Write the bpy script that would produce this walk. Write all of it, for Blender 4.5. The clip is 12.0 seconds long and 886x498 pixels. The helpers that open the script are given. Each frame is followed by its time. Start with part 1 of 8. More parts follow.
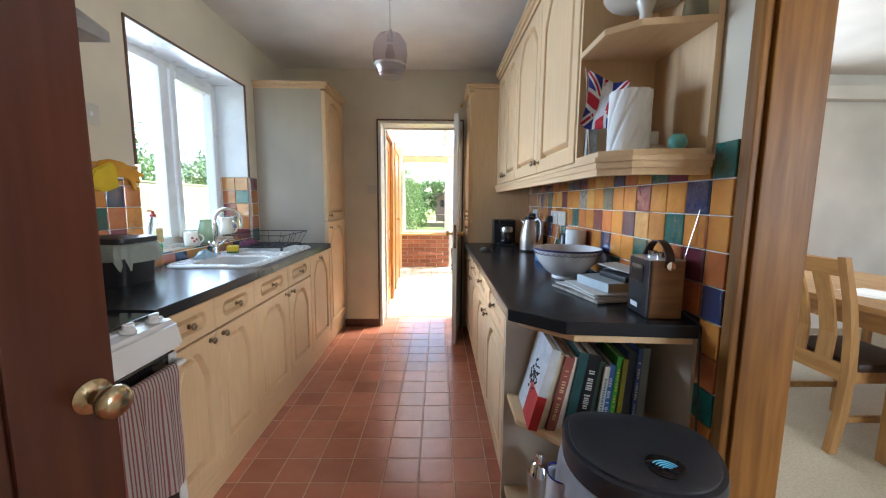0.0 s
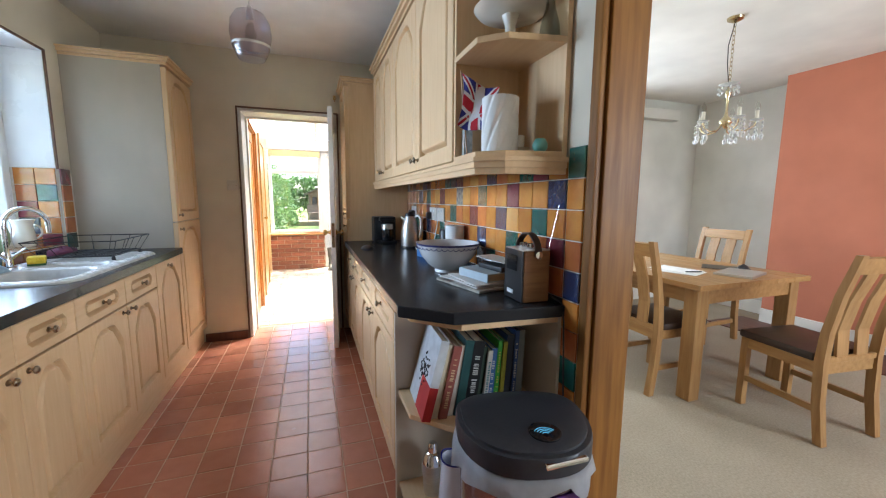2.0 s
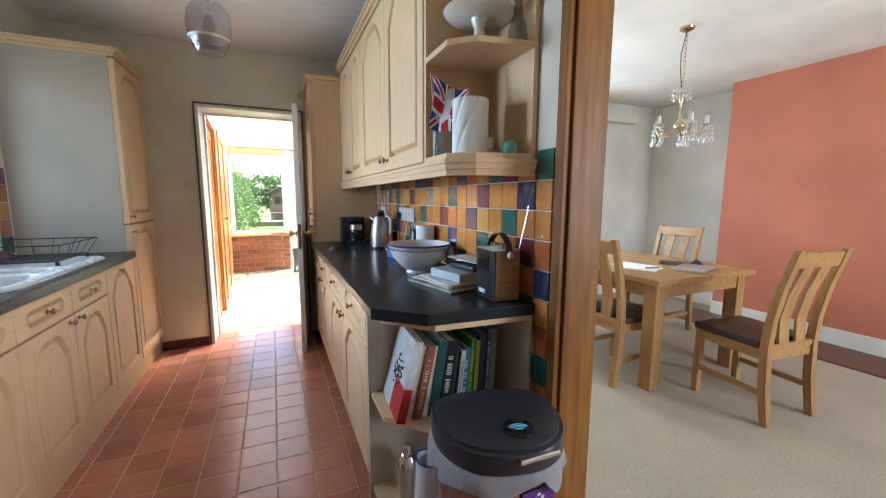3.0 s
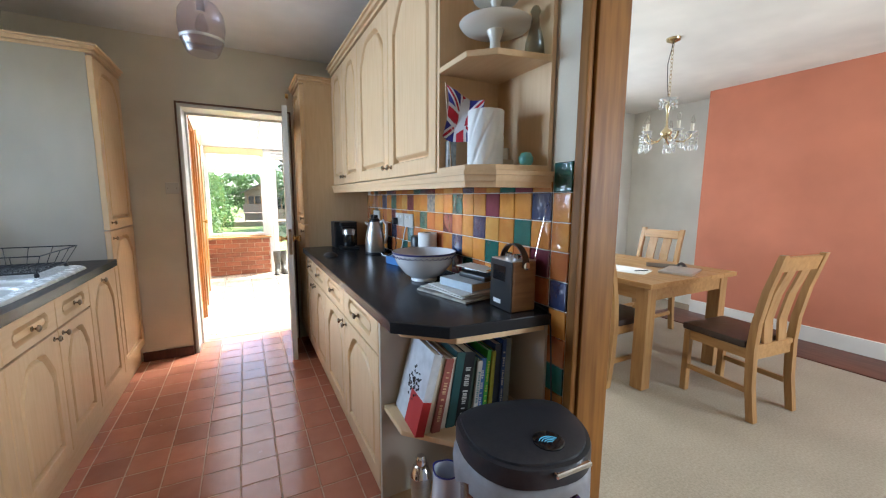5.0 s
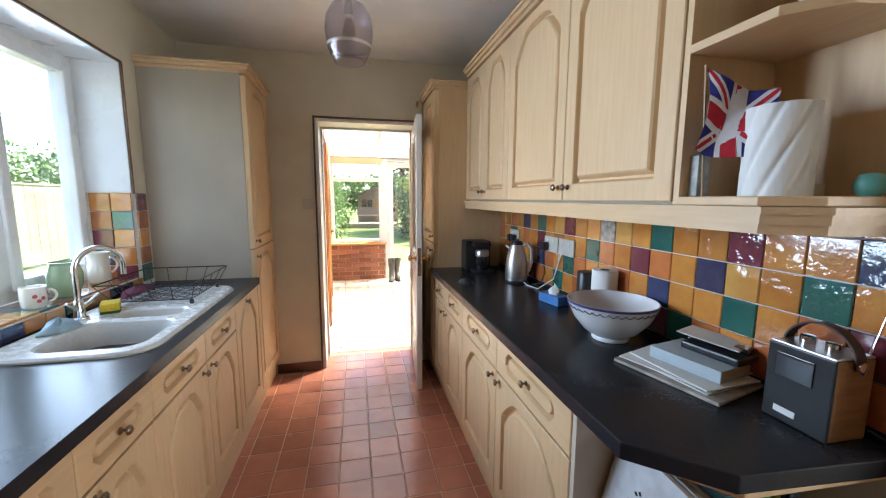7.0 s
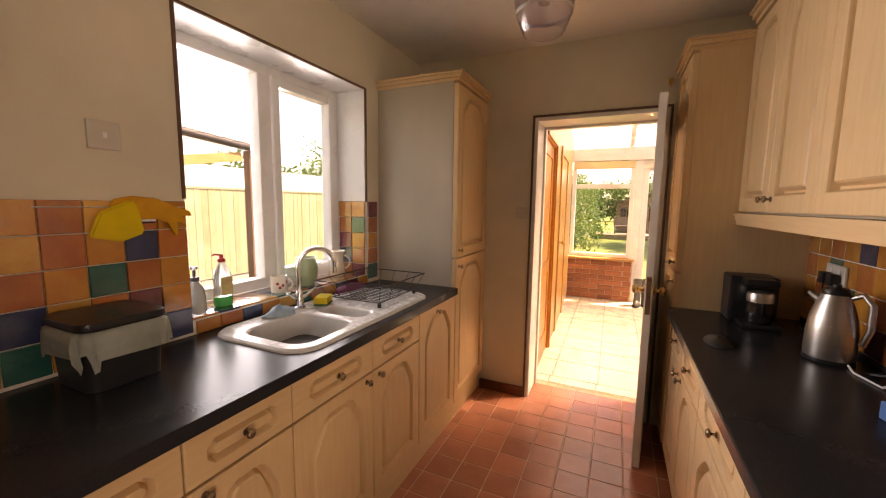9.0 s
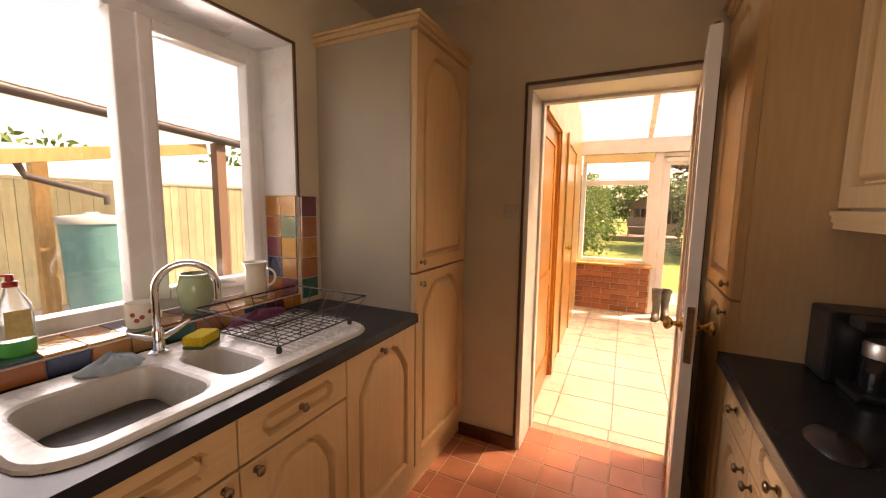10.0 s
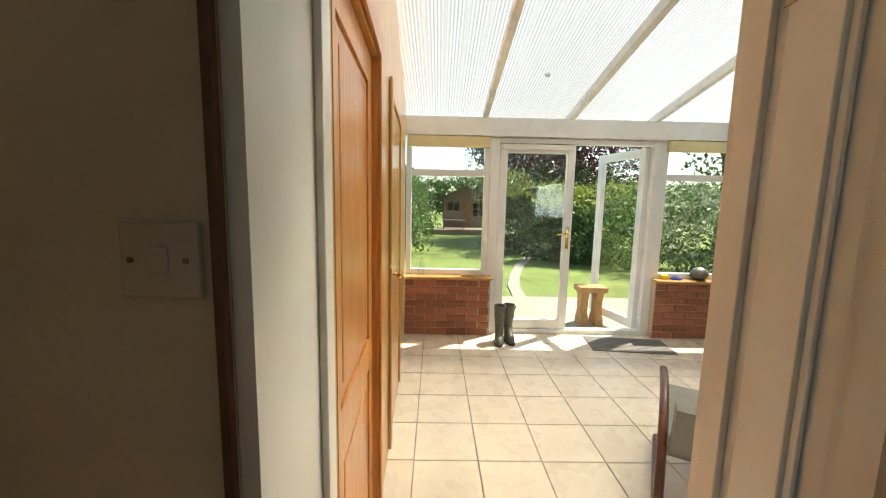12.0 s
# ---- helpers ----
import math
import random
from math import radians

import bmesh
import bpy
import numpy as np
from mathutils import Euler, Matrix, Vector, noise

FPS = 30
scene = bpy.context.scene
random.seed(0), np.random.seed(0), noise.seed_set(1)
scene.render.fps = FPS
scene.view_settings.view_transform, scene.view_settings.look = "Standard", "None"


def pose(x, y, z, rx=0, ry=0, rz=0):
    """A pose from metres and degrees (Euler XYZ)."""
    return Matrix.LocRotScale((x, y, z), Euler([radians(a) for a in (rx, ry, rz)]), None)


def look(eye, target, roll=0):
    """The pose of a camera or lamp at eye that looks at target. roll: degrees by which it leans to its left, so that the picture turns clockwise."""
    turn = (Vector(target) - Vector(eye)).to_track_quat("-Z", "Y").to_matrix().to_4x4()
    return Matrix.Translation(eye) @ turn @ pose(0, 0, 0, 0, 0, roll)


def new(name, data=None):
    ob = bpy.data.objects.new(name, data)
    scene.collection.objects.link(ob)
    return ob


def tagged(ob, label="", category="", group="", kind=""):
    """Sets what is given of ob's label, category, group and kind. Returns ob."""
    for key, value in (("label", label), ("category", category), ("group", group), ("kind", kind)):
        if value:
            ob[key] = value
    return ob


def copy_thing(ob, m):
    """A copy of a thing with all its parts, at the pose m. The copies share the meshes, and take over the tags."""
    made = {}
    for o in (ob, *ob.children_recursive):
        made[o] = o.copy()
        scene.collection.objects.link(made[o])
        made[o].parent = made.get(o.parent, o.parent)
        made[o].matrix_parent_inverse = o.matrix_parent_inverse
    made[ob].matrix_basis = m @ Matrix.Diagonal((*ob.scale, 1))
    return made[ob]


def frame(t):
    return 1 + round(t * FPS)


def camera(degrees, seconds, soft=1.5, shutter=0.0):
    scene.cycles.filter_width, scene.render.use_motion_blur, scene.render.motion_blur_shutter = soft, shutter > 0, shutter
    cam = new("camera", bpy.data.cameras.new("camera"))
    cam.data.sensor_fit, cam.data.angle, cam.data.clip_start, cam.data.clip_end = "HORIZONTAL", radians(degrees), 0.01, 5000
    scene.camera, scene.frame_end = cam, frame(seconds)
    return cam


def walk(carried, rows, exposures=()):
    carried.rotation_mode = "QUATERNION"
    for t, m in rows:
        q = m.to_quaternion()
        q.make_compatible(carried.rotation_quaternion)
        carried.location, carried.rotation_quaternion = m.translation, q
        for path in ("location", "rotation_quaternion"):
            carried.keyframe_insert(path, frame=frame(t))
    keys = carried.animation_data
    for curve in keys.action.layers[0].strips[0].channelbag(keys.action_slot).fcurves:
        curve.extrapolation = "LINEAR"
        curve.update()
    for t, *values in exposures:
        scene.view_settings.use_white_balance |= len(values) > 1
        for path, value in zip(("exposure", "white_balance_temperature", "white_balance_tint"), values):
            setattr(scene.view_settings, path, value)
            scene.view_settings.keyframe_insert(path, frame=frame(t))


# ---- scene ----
cam = camera(98.8, 12.0, soft=1.15)
PATH = [
    (0, (0.109, 0.116, 1.262), (0.132, 2.101, 1.014), 0.5),
    (0.5, (0.095, 0.119, 1.258), (0.232, 2.099, 1.011), 0.6),
    (1, (0.09, 0.126, 1.261), (0.412, 2.084, 1.012), 0.6),
    (1.5, (0.086, 0.13, 1.259), (0.596, 2.047, 1.004), 0.5),
    (2, (0.079, 0.134, 1.26), (0.731, 2.008, 1.003), 0.4),
    (2.5, (0.071, 0.137, 1.265), (0.809, 1.977, 1.004), 0.4),
    (3, (0.065, 0.137, 1.267), (0.872, 1.949, 1.006), 0.3),
    (5, (-0.057, 0.208, 1.308), (0.86, 1.965, 1.043), 0.4),
    (5.5, (-0.139, 0.303, 1.358), (0.73, 2.086, 1.099), 0.4),
    (6, (-0.187, 0.454, 1.375), (0.589, 2.279, 1.112), 0.4),
    (6.5, (-0.188, 0.582, 1.392), (0.435, 2.464, 1.131), 0.3),
    (7, (-0.187, 0.707, 1.411), (0.257, 2.639, 1.15), 0.3),
    (7.5, (-0.137, 0.758, 1.428), (-0.133, 2.742, 1.177), 0.4),
    (9.5, (0.103, 1.441, 1.412), (-0.774, 3.224, 1.183), 0.8),
    (10, (0.041, 1.826, 1.401), (-0.835, 3.609, 1.171), 0.8),
    (10.5, (-0.039, 2.223, 1.42), (-0.901, 4.013, 1.19), 0.9),
    (11, (-0.133, 2.633, 1.445), (-0.855, 4.482, 1.198), 1.1),
    (11.5, (-0.204, 3.084, 1.425), (-0.565, 5.035, 1.173), 1.1),
    (12, (-0.243, 3.442, 1.443), (-0.221, 5.426, 1.189), 1.2),
]
EXPOSURES = [(0.0, 2.80, 6150, 8), (5.0, 2.84, 6000, 7), (7.5, 2.58, 6700, 11), (9.5, 2.05, 12000, 36), (10.5, 1.82, 11500, 35), (11.2, 1.58, 9500, 19), (12.0, 1.20, 7100, 1)]
walk(cam, [(t, look(eye, target, roll)) for t, eye, target, roll in PATH], EXPOSURES)

# ---- light ----
SUN_TO = Vector((0.42, 0.295, 0.857)).normalized()
world = bpy.data.worlds.new("sky")
scene.world = world
world.use_nodes = True
wn = world.node_tree.nodes
sky = wn.new("ShaderNodeTexSky")
sky.sky_type = "NISHITA"
sky.sun_disc = False
sky.sun_elevation = math.asin(SUN_TO.z)
sky.sun_rotation = math.atan2(SUN_TO.x, SUN_TO.y)
world.node_tree.links.new(sky.outputs[0], wn["Background"].inputs[0])
wn["Background"].inputs[1].default_value = 0.125
sun = bpy.data.lights.new("sun", "SUN")
sun.energy, sun.angle, sun.color = 4.3, radians(0.5), (1.0, 0.94, 0.86)
sun_ob = new("sun", sun)
sun_ob.matrix_world = look(SUN_TO * 30, (0, 0, 0))


def sky_lamp(name, centre, aim, w, h, watts, col=(0.78, 0.89, 1.0)):
    l = bpy.data.lights.new(name, "AREA")
    l.shape, l.size, l.size_y, l.energy, l.color = "RECTANGLE", w, h, watts, col
    ob = new(name, l)
    ob.matrix_world = look(centre, aim)
    return ob


kitchen_sky = sky_lamp("kitchen_window_sky", (-1.72, 2.59, 1.56), (0.3, 1.75, 1.35), 1.05, 1.0, 4.8, (0.60, 0.77, 1.0))
kitchen_sky.data.spread = radians(105)
sky_lamp("dining_end_window_sky", (2.4, 4.02, 1.5), (2.6, 0, 1.0), 1.5, 1.1, 10)
# Fill lamp added behind the start, where no window is known.
sky_lamp("unseen_dining_fill", (3.55, -1.74, 1.5), (0.6, 1.5, 0.8), 1.75, 1.15, 19, (0.86, 0.92, 1.0))


# ---- materials ----
def mat(name, a, b=None, rough=0.5, metal=0.0, scale=8.0, stretch=(1, 1, 1), bump=0.0, bscale=0.0,
        coat=0.0, trans=0.0, rand=0.0, island=0.0, ior=1.45, rvar=0.08, big=0.12):
    """Procedural surface: two scales of noise in colour, roughness and relief."""
    m = bpy.data.materials.new(name)
    m.use_nodes = True
    nt = m.node_tree
    n, lk = nt.nodes, nt.links.new
    p = n["Principled BSDF"]
    geo = n.new("ShaderNodeNewGeometry")
    mp = n.new("ShaderNodeMapping")
    mp.inputs["Scale"].default_value = stretch
    lk(geo.outputs["Position"], mp.inputs[0])
    fine = n.new("ShaderNodeTexNoise")
    fine.inputs["Scale"].default_value = scale
    fine.inputs["Detail"].default_value = 5
    lk(mp.outputs[0], fine.inputs["Vector"])
    wide = n.new("ShaderNodeTexNoise")
    wide.inputs["Scale"].default_value = 1.7
    wide.inputs["Detail"].default_value = 3
    lk(geo.outputs["Position"], wide.inputs["Vector"])
    ramp = n.new("ShaderNodeMix")
    ramp.data_type = "RGBA"
    b = b or tuple(c * 0.85 for c in a)
    ramp.inputs[6].default_value = (*a, 1)
    ramp.inputs[7].default_value = (*b, 1)
    cr = n.new("ShaderNodeMapRange")
    cr.inputs[1].default_value, cr.inputs[2].default_value = 0.32, 0.68
    lk(fine.outputs[0], cr.inputs[0])
    lk(cr.outputs[0], ramp.inputs[0])
    hsv = n.new("ShaderNodeHueSaturation")
    lk(ramp.outputs[2], hsv.inputs["Color"])
    val = n.new("ShaderNodeMapRange")
    val.inputs[1].default_value, val.inputs[2].default_value = 0.3, 0.7
    val.inputs[3].default_value, val.inputs[4].default_value = 1 - big, 1 + big * 0.6
    lk(wide.outputs[0], val.inputs[0])
    last = val.outputs[0]
    for on, sock in ((rand, "obj"), (island, "isl")):
        if on:
            src = n.new("ShaderNodeObjectInfo").outputs["Random"] if sock == "obj" else geo.outputs["Random Per Island"]
            r = n.new("ShaderNodeMapRange")
            r.inputs[3].default_value, r.inputs[4].default_value = 1 - on, 1 + on
            lk(src, r.inputs[0])
            mul = n.new("ShaderNodeMath")
            mul.operation = "MULTIPLY"
            lk(last, mul.inputs[0])
            lk(r.outputs[0], mul.inputs[1])
            last = mul.outputs[0]
    lk(last, hsv.inputs["Value"])
    lk(hsv.outputs[0], p.inputs["Base Color"])
    rr = n.new("ShaderNodeMapRange")
    rr.inputs[3].default_value, rr.inputs[4].default_value = max(0.02, rough - rvar), min(1, rough + rvar)
    lk(fine.outputs[0], rr.inputs[0])
    lk(rr.outputs[0], p.inputs["Roughness"])
    p.inputs["Metallic"].default_value = metal
    p.inputs["IOR"].default_value = ior
    p.inputs["Coat Weight"].default_value = coat
    p.inputs["Coat Roughness"].default_value = 0.12
    p.inputs["Transmission Weight"].default_value = trans
    if bump:
        bp = n.new("ShaderNodeBump")
        bp.inputs["Strength"].default_value = bump
        bp.inputs["Distance"].default_value = 0.01
        if bscale:
            bn = n.new("ShaderNodeTexNoise")
            bn.inputs["Scale"].default_value = bscale
            bn.inputs["Detail"].default_value = 4
            lk(mp.outputs[0], bn.inputs["Vector"])
            lk(bn.outputs[0], bp.inputs["Height"])
        else:
            lk(fine.outputs[0], bp.inputs["Height"])
        lk(bp.outputs[0], p.inputs["Normal"])
    return m


def glass_mat(name, tint=(1, 1, 1), rough=0.0, thin=True):
    """Thin window glass: clear with a mirror sheen."""
    m = bpy.data.materials.new(name)
    m.use_nodes = True
    n, lk = m.node_tree.nodes, m.node_tree.links.new
    n.remove(n["Principled BSDF"])
    tr = n.new("ShaderNodeBsdfTransparent")
    tr.inputs[0].default_value = (*tint, 1)
    gl = n.new("ShaderNodeBsdfGlossy")
    gl.inputs["Roughness"].default_value = rough
    lw = n.new("ShaderNodeLayerWeight")
    lw.inputs[0].default_value = 0.5
    pw = n.new("ShaderNodeMath")
    pw.operation = "POWER"
    pw.inputs[1].default_value = 4.0
    lk(lw.outputs["Facing"], pw.inputs[0])
    fr = n.new("ShaderNodeMapRange")
    fr.inputs[3].default_value, fr.inputs[4].default_value = 0.045, 0.95
    lk(pw.outputs[0], fr.inputs[0])
    mx = n.new("ShaderNodeMixShader")
    lk(fr.outputs[0], mx.inputs[0])
    lk(tr.outputs[0], mx.inputs[1])
    lk(gl.outputs[0], mx.inputs[2])
    lk(mx.outputs[0], n["Material Output"].inputs[0])
    return m


def sheet_mat(name, col, share, clear, flute):
    """A fluted sheet that scatters most light and lets some straight through."""
    m = bpy.data.materials.new(name)
    m.use_nodes = True
    n, lk = m.node_tree.nodes, m.node_tree.links.new
    p = n["Principled BSDF"]
    geo = n.new("ShaderNodeNewGeometry")
    sep = n.new("ShaderNodeSeparateXYZ")
    lk(geo.outputs["Position"], sep.inputs[0])
    mul = n.new("ShaderNodeMath")
    mul.operation = "MULTIPLY"
    mul.inputs[1].default_value = 2 * math.pi / flute
    lk(sep.outputs["X"], mul.inputs[0])
    sn = n.new("ShaderNodeMath")
    sn.operation = "SINE"
    lk(mul.outputs[0], sn.inputs[0])
    fac = n.new("ShaderNodeMapRange")
    fac.inputs[1].default_value, fac.inputs[2].default_value = -1, 1
    lk(sn.outputs[0], fac.inputs[0])
    mix = n.new("ShaderNodeMix")
    mix.data_type = "RGBA"
    mix.inputs[6].default_value = (*col, 1)
    mix.inputs[7].default_value = (*[c * 0.72 for c in col], 1)
    lk(fac.outputs[0], mix.inputs[0])
    lk(mix.outputs[2], p.inputs["Base Color"])
    p.inputs["Roughness"].default_value = 0.4
    t = n.new("ShaderNodeBsdfTranslucent")
    lk(mix.outputs[2], t.inputs[0])
    rf = n.new("ShaderNodeBsdfRefraction")
    rf.inputs["Roughness"].default_value, rf.inputs["IOR"].default_value = 0.65, 1.3
    lk(mix.outputs[2], rf.inputs[0])
    both = n.new("ShaderNodeMixShader")
    both.inputs[0].default_value = 0.5
    lk(t.outputs[0], both.inputs[1])
    lk(rf.outputs[0], both.inputs[2])
    mx = n.new("ShaderNodeMixShader")
    mx.inputs[0].default_value = share
    lk(p.outputs[0], mx.inputs[1])
    lk(both.outputs[0], mx.inputs[2])
    tr = n.new("ShaderNodeBsdfTransparent")
    mx2 = n.new("ShaderNodeMixShader")
    mx2.inputs[0].default_value = clear
    lk(mx.outputs[0], mx2.inputs[1])
    lk(tr.outputs[0], mx2.inputs[2])
    lk(mx2.outputs[0], n["Material Output"].inputs[0])
    return m


M_WALL = mat("cream_emulsion", (0.72, 0.65, 0.52), (0.68, 0.61, 0.48), 0.85, scale=3, bump=0.08, bscale=90)
M_WALL_GREY = mat("pale_grey_emulsion", (0.68, 0.66, 0.61), (0.64, 0.62, 0.57), 0.85, scale=3, bump=0.06, bscale=90)
M_RED = mat("terracotta_pink_emulsion", (0.56, 0.20, 0.122), (0.525, 0.186, 0.112), 0.85, scale=3, bump=0.05, bscale=90)
M_CEIL = mat("white_ceiling_paint", (0.80, 0.77, 0.72), (0.77, 0.74, 0.69), 0.9, scale=4, bump=0.06, bscale=70)
M_WHITE = mat("white_gloss_paint", (0.82, 0.80, 0.75), (0.78, 0.76, 0.71), 0.3, scale=6, bump=0.02, bscale=40)
M_UPVC = mat("white_plastic_frame", (0.84, 0.85, 0.85), (0.80, 0.81, 0.82), 0.28, scale=5)
M_BEAD = mat("brown_edge_bead", (0.16, 0.085, 0.05), (0.12, 0.06, 0.035), 0.5, scale=20)
M_UNIT = mat("limed_oak", (0.72, 0.505, 0.29), (0.67, 0.455, 0.25), 0.42, scale=9, stretch=(7, 7, 0.6), bump=0.03, big=0.06)
M_UNIT_H = mat("limed_oak_across", (0.72, 0.505, 0.29), (0.67, 0.455, 0.25), 0.42, scale=9, stretch=(7, 0.6, 7), bump=0.03, big=0.06)
# Darker copy of the panel colour: the larder side's shade is painted in.
M_LARDER = mat("shaded_side_panel", (0.47, 0.41, 0.33), (0.43, 0.375, 0.30), 0.36, scale=5, stretch=(1, 1, 0.4), bump=0.02, bscale=50, big=0.1)
M_SIDE = mat("cream_side_panel", (0.60, 0.535, 0.43), (0.57, 0.505, 0.40), 0.4, scale=6, big=0.05)
M_TOP = mat("charcoal_laminate", (0.022, 0.023, 0.027), (0.027, 0.028, 0.031), 0.25, scale=160, big=0.15, ior=1.25, rvar=0.015)
M_QUARRY = mat("red_quarry_tile", (0.54, 0.215, 0.135), (0.50, 0.19, 0.115), 0.24, scale=14, bump=0.05, bscale=25, rand=0.16, rvar=0.08, coat=0.3, big=0.2)
M_GROUT_RED = mat("quarry_grout", (0.66, 0.43, 0.30), (0.50, 0.30, 0.20), 0.9, scale=30)
M_CREAM_TILE = mat("cream_floor_tile", (0.80, 0.71, 0.58), (0.74, 0.65, 0.52), 0.28, scale=7, bump=0.03, bscale=20, rand=0.05)
M_GROUT_GREY = mat("floor_grout", (0.46, 0.40, 0.33), (0.38, 0.33, 0.27), 0.9, scale=30)
M_GROUT_W = mat("white_wall_grout", (0.72, 0.68, 0.60), (0.62, 0.58, 0.50), 0.8, scale=40)
GLAZE = dict(rough=0.06, scale=11, bump=1.0, bscale=12, coat=1.0, ior=1.6, rand=0.14, rvar=0.04, big=0.15)
M_AMBER = mat("amber_glaze", (0.62, 0.27, 0.055), (0.50, 0.17, 0.035), **GLAZE)
M_ORANGE = mat("orange_glaze", (0.52, 0.17, 0.05), (0.42, 0.115, 0.04), **GLAZE)
M_YELLOW = mat("honey_glaze", (0.68, 0.37, 0.10), (0.58, 0.26, 0.06), **GLAZE)
M_BLUE = mat("blue_glaze", (0.026, 0.035, 0.085), (0.04, 0.055, 0.125), **GLAZE)
M_GREEN = mat("green_glaze", (0.012, 0.10, 0.085), (0.015, 0.15, 0.115), **GLAZE)
M_PATTERN = mat("blue_grey_pattern_glaze", (0.14, 0.15, 0.17), (0.42, 0.38, 0.30), **dict(GLAZE, scale=45))
M_PLUM = mat("plum_glaze", (0.16, 0.028, 0.045), (0.21, 0.04, 0.06), **GLAZE)
# Pine darkened in colour because the post's near face stands in shade.
M_POST = mat("shaded_pine", (0.31, 0.138, 0.032), (0.20, 0.08, 0.018), 0.45, scale=7, stretch=(6, 6, 0.5), bump=0.06, big=0.25, ior=1.28)
M_PINE = mat("varnished_pine", (0.62, 0.35, 0.125), (0.50, 0.25, 0.08), 0.32, scale=7, stretch=(6, 6, 0.5), bump=0.04, coat=0.3)
M_PINE_H = mat("varnished_pine_across", (0.62, 0.35, 0.125), (0.50, 0.25, 0.08), 0.32, scale=7, stretch=(6, 0.5, 6), bump=0.04, coat=0.3)
M_DOORWOOD = mat("dark_varnished_door", (0.12, 0.036, 0.018), (0.08, 0.023, 0.011), 0.35, scale=7, stretch=(6, 6, 0.5), bump=0.04, coat=0.25)
M_PINEDOOR = mat("orange_pine_door", (0.62, 0.27, 0.07), (0.52, 0.20, 0.05), 0.34, scale=7, stretch=(6, 6, 0.5), bump=0.04, coat=0.25)
M_OAK = mat("oiled_oak", (0.40, 0.225, 0.088), (0.30, 0.155, 0.055), 0.38, scale=8, stretch=(5, 5, 0.6), bump=0.04)
M_OAK_H = mat("oiled_oak_flat", (0.42, 0.235, 0.09), (0.32, 0.165, 0.058), 0.34, scale=8, stretch=(5, 0.6, 5), bump=0.04)
M_LEATHER = mat("dark_brown_leather", (0.035, 0.02, 0.016), (0.05, 0.03, 0.022), 0.38, scale=40, bump=0.15, bscale=120)
M_CARPET = mat("beige_carpet", (0.42, 0.355, 0.265), (0.33, 0.275, 0.20), 0.95, scale=90, bump=0.5, bscale=240)
M_DARKFLOOR = mat("red_brown_floor_wood", (0.14, 0.05, 0.03), (0.10, 0.035, 0.02), 0.4, scale=8, stretch=(5, 0.5, 5), bump=0.05)
M_BRASS = mat("worn_brass", (0.72, 0.50, 0.20), (0.60, 0.38, 0.14), 0.2, 1.0, scale=20)
M_PALEBRASS = mat("pale_brass", (0.66, 0.56, 0.36), (0.55, 0.45, 0.27), 0.22, 1.0, scale=20)
M_PEWTER = mat("antique_pewter", (0.42, 0.34, 0.25), (0.30, 0.23, 0.16), 0.28, 1.0, scale=30)
M_CHROME = mat("chrome", (0.82, 0.83, 0.85), (0.78, 0.79, 0.81), 0.08, 1.0, scale=10, rvar=0.03)
M_STEEL = mat("brushed_steel", (0.62, 0.60, 0.57), (0.55, 0.53, 0.50), 0.36, 1.0, scale=20, stretch=(1, 1, 8))
M_BLACK = mat("black_plastic", (0.016, 0.016, 0.018), (0.022, 0.022, 0.024), 0.35, scale=30)
M_BINLID = mat("charcoal_plastic", (0.022, 0.024, 0.03), (0.03, 0.032, 0.038), 0.38, scale=60, bump=0.05, bscale=200)
M_CERAMIC = mat("cream_ceramic", (0.78, 0.74, 0.65), (0.72, 0.68, 0.59), 0.18, scale=9, coat=0.3)
M_SINK = mat("white_composite_sink", (0.66, 0.65, 0.62), (0.60, 0.59, 0.56), 0.27, scale=25)
M_PAPER = mat("white_paper", (0.80, 0.79, 0.76), (0.74, 0.73, 0.70), 0.8, scale=15)
M_BRICK = mat("red_brick", (0.36, 0.145, 0.085), (0.27, 0.10, 0.06), 0.85, scale=25, bump=0.5, bscale=60, rand=0.25)
M_MORTAR = mat("brick_mortar", (0.58, 0.48, 0.38), (0.48, 0.39, 0.31), 0.95, scale=50, bump=0.3)
M_GLASS = glass_mat("window_glass", (0.97, 0.98, 0.98))
M_POLY = sheet_mat("ribbed_polycarbonate", (0.62, 0.615, 0.59), 0.74, 0.05, 0.026)


# ---- mesh helpers ----
WORLD = {}


def bx(bm, x0, x1, y0, y1, z0, z1, bevel=0.0, m=None):
    """A box, with chamfered edges if asked."""
    sub = bmesh.new() if bevel else bm
    r = bmesh.ops.create_cube(sub, size=1)
    for v in r["verts"]:
        v.co = Vector((x0 + (v.co.x + 0.5) * (x1 - x0), y0 + (v.co.y + 0.5) * (y1 - y0), z0 + (v.co.z + 0.5) * (z1 - z0)))
    if bevel:
        bmesh.ops.bevel(sub, geom=list(sub.edges), offset=bevel, segments=2, affect="EDGES", profile=0.6)
    if m is not None:
        bmesh.ops.transform(sub, matrix=m, verts=sub.verts if bevel else r["verts"])
    if bevel:
        join(bm, sub)
    return bm


def join(bm, sub):
    """Moves all of sub into bm."""
    tmp = bpy.data.meshes.new("tmp")
    sub.to_mesh(tmp)
    sub.free()
    bm.from_mesh(tmp)
    bpy.data.meshes.remove(tmp)


def box(x0, x1, y0, y1, z0, z1, bevel=0.0, m=None):
    return bx(bmesh.new(), x0, x1, y0, y1, z0, z1, bevel, m)


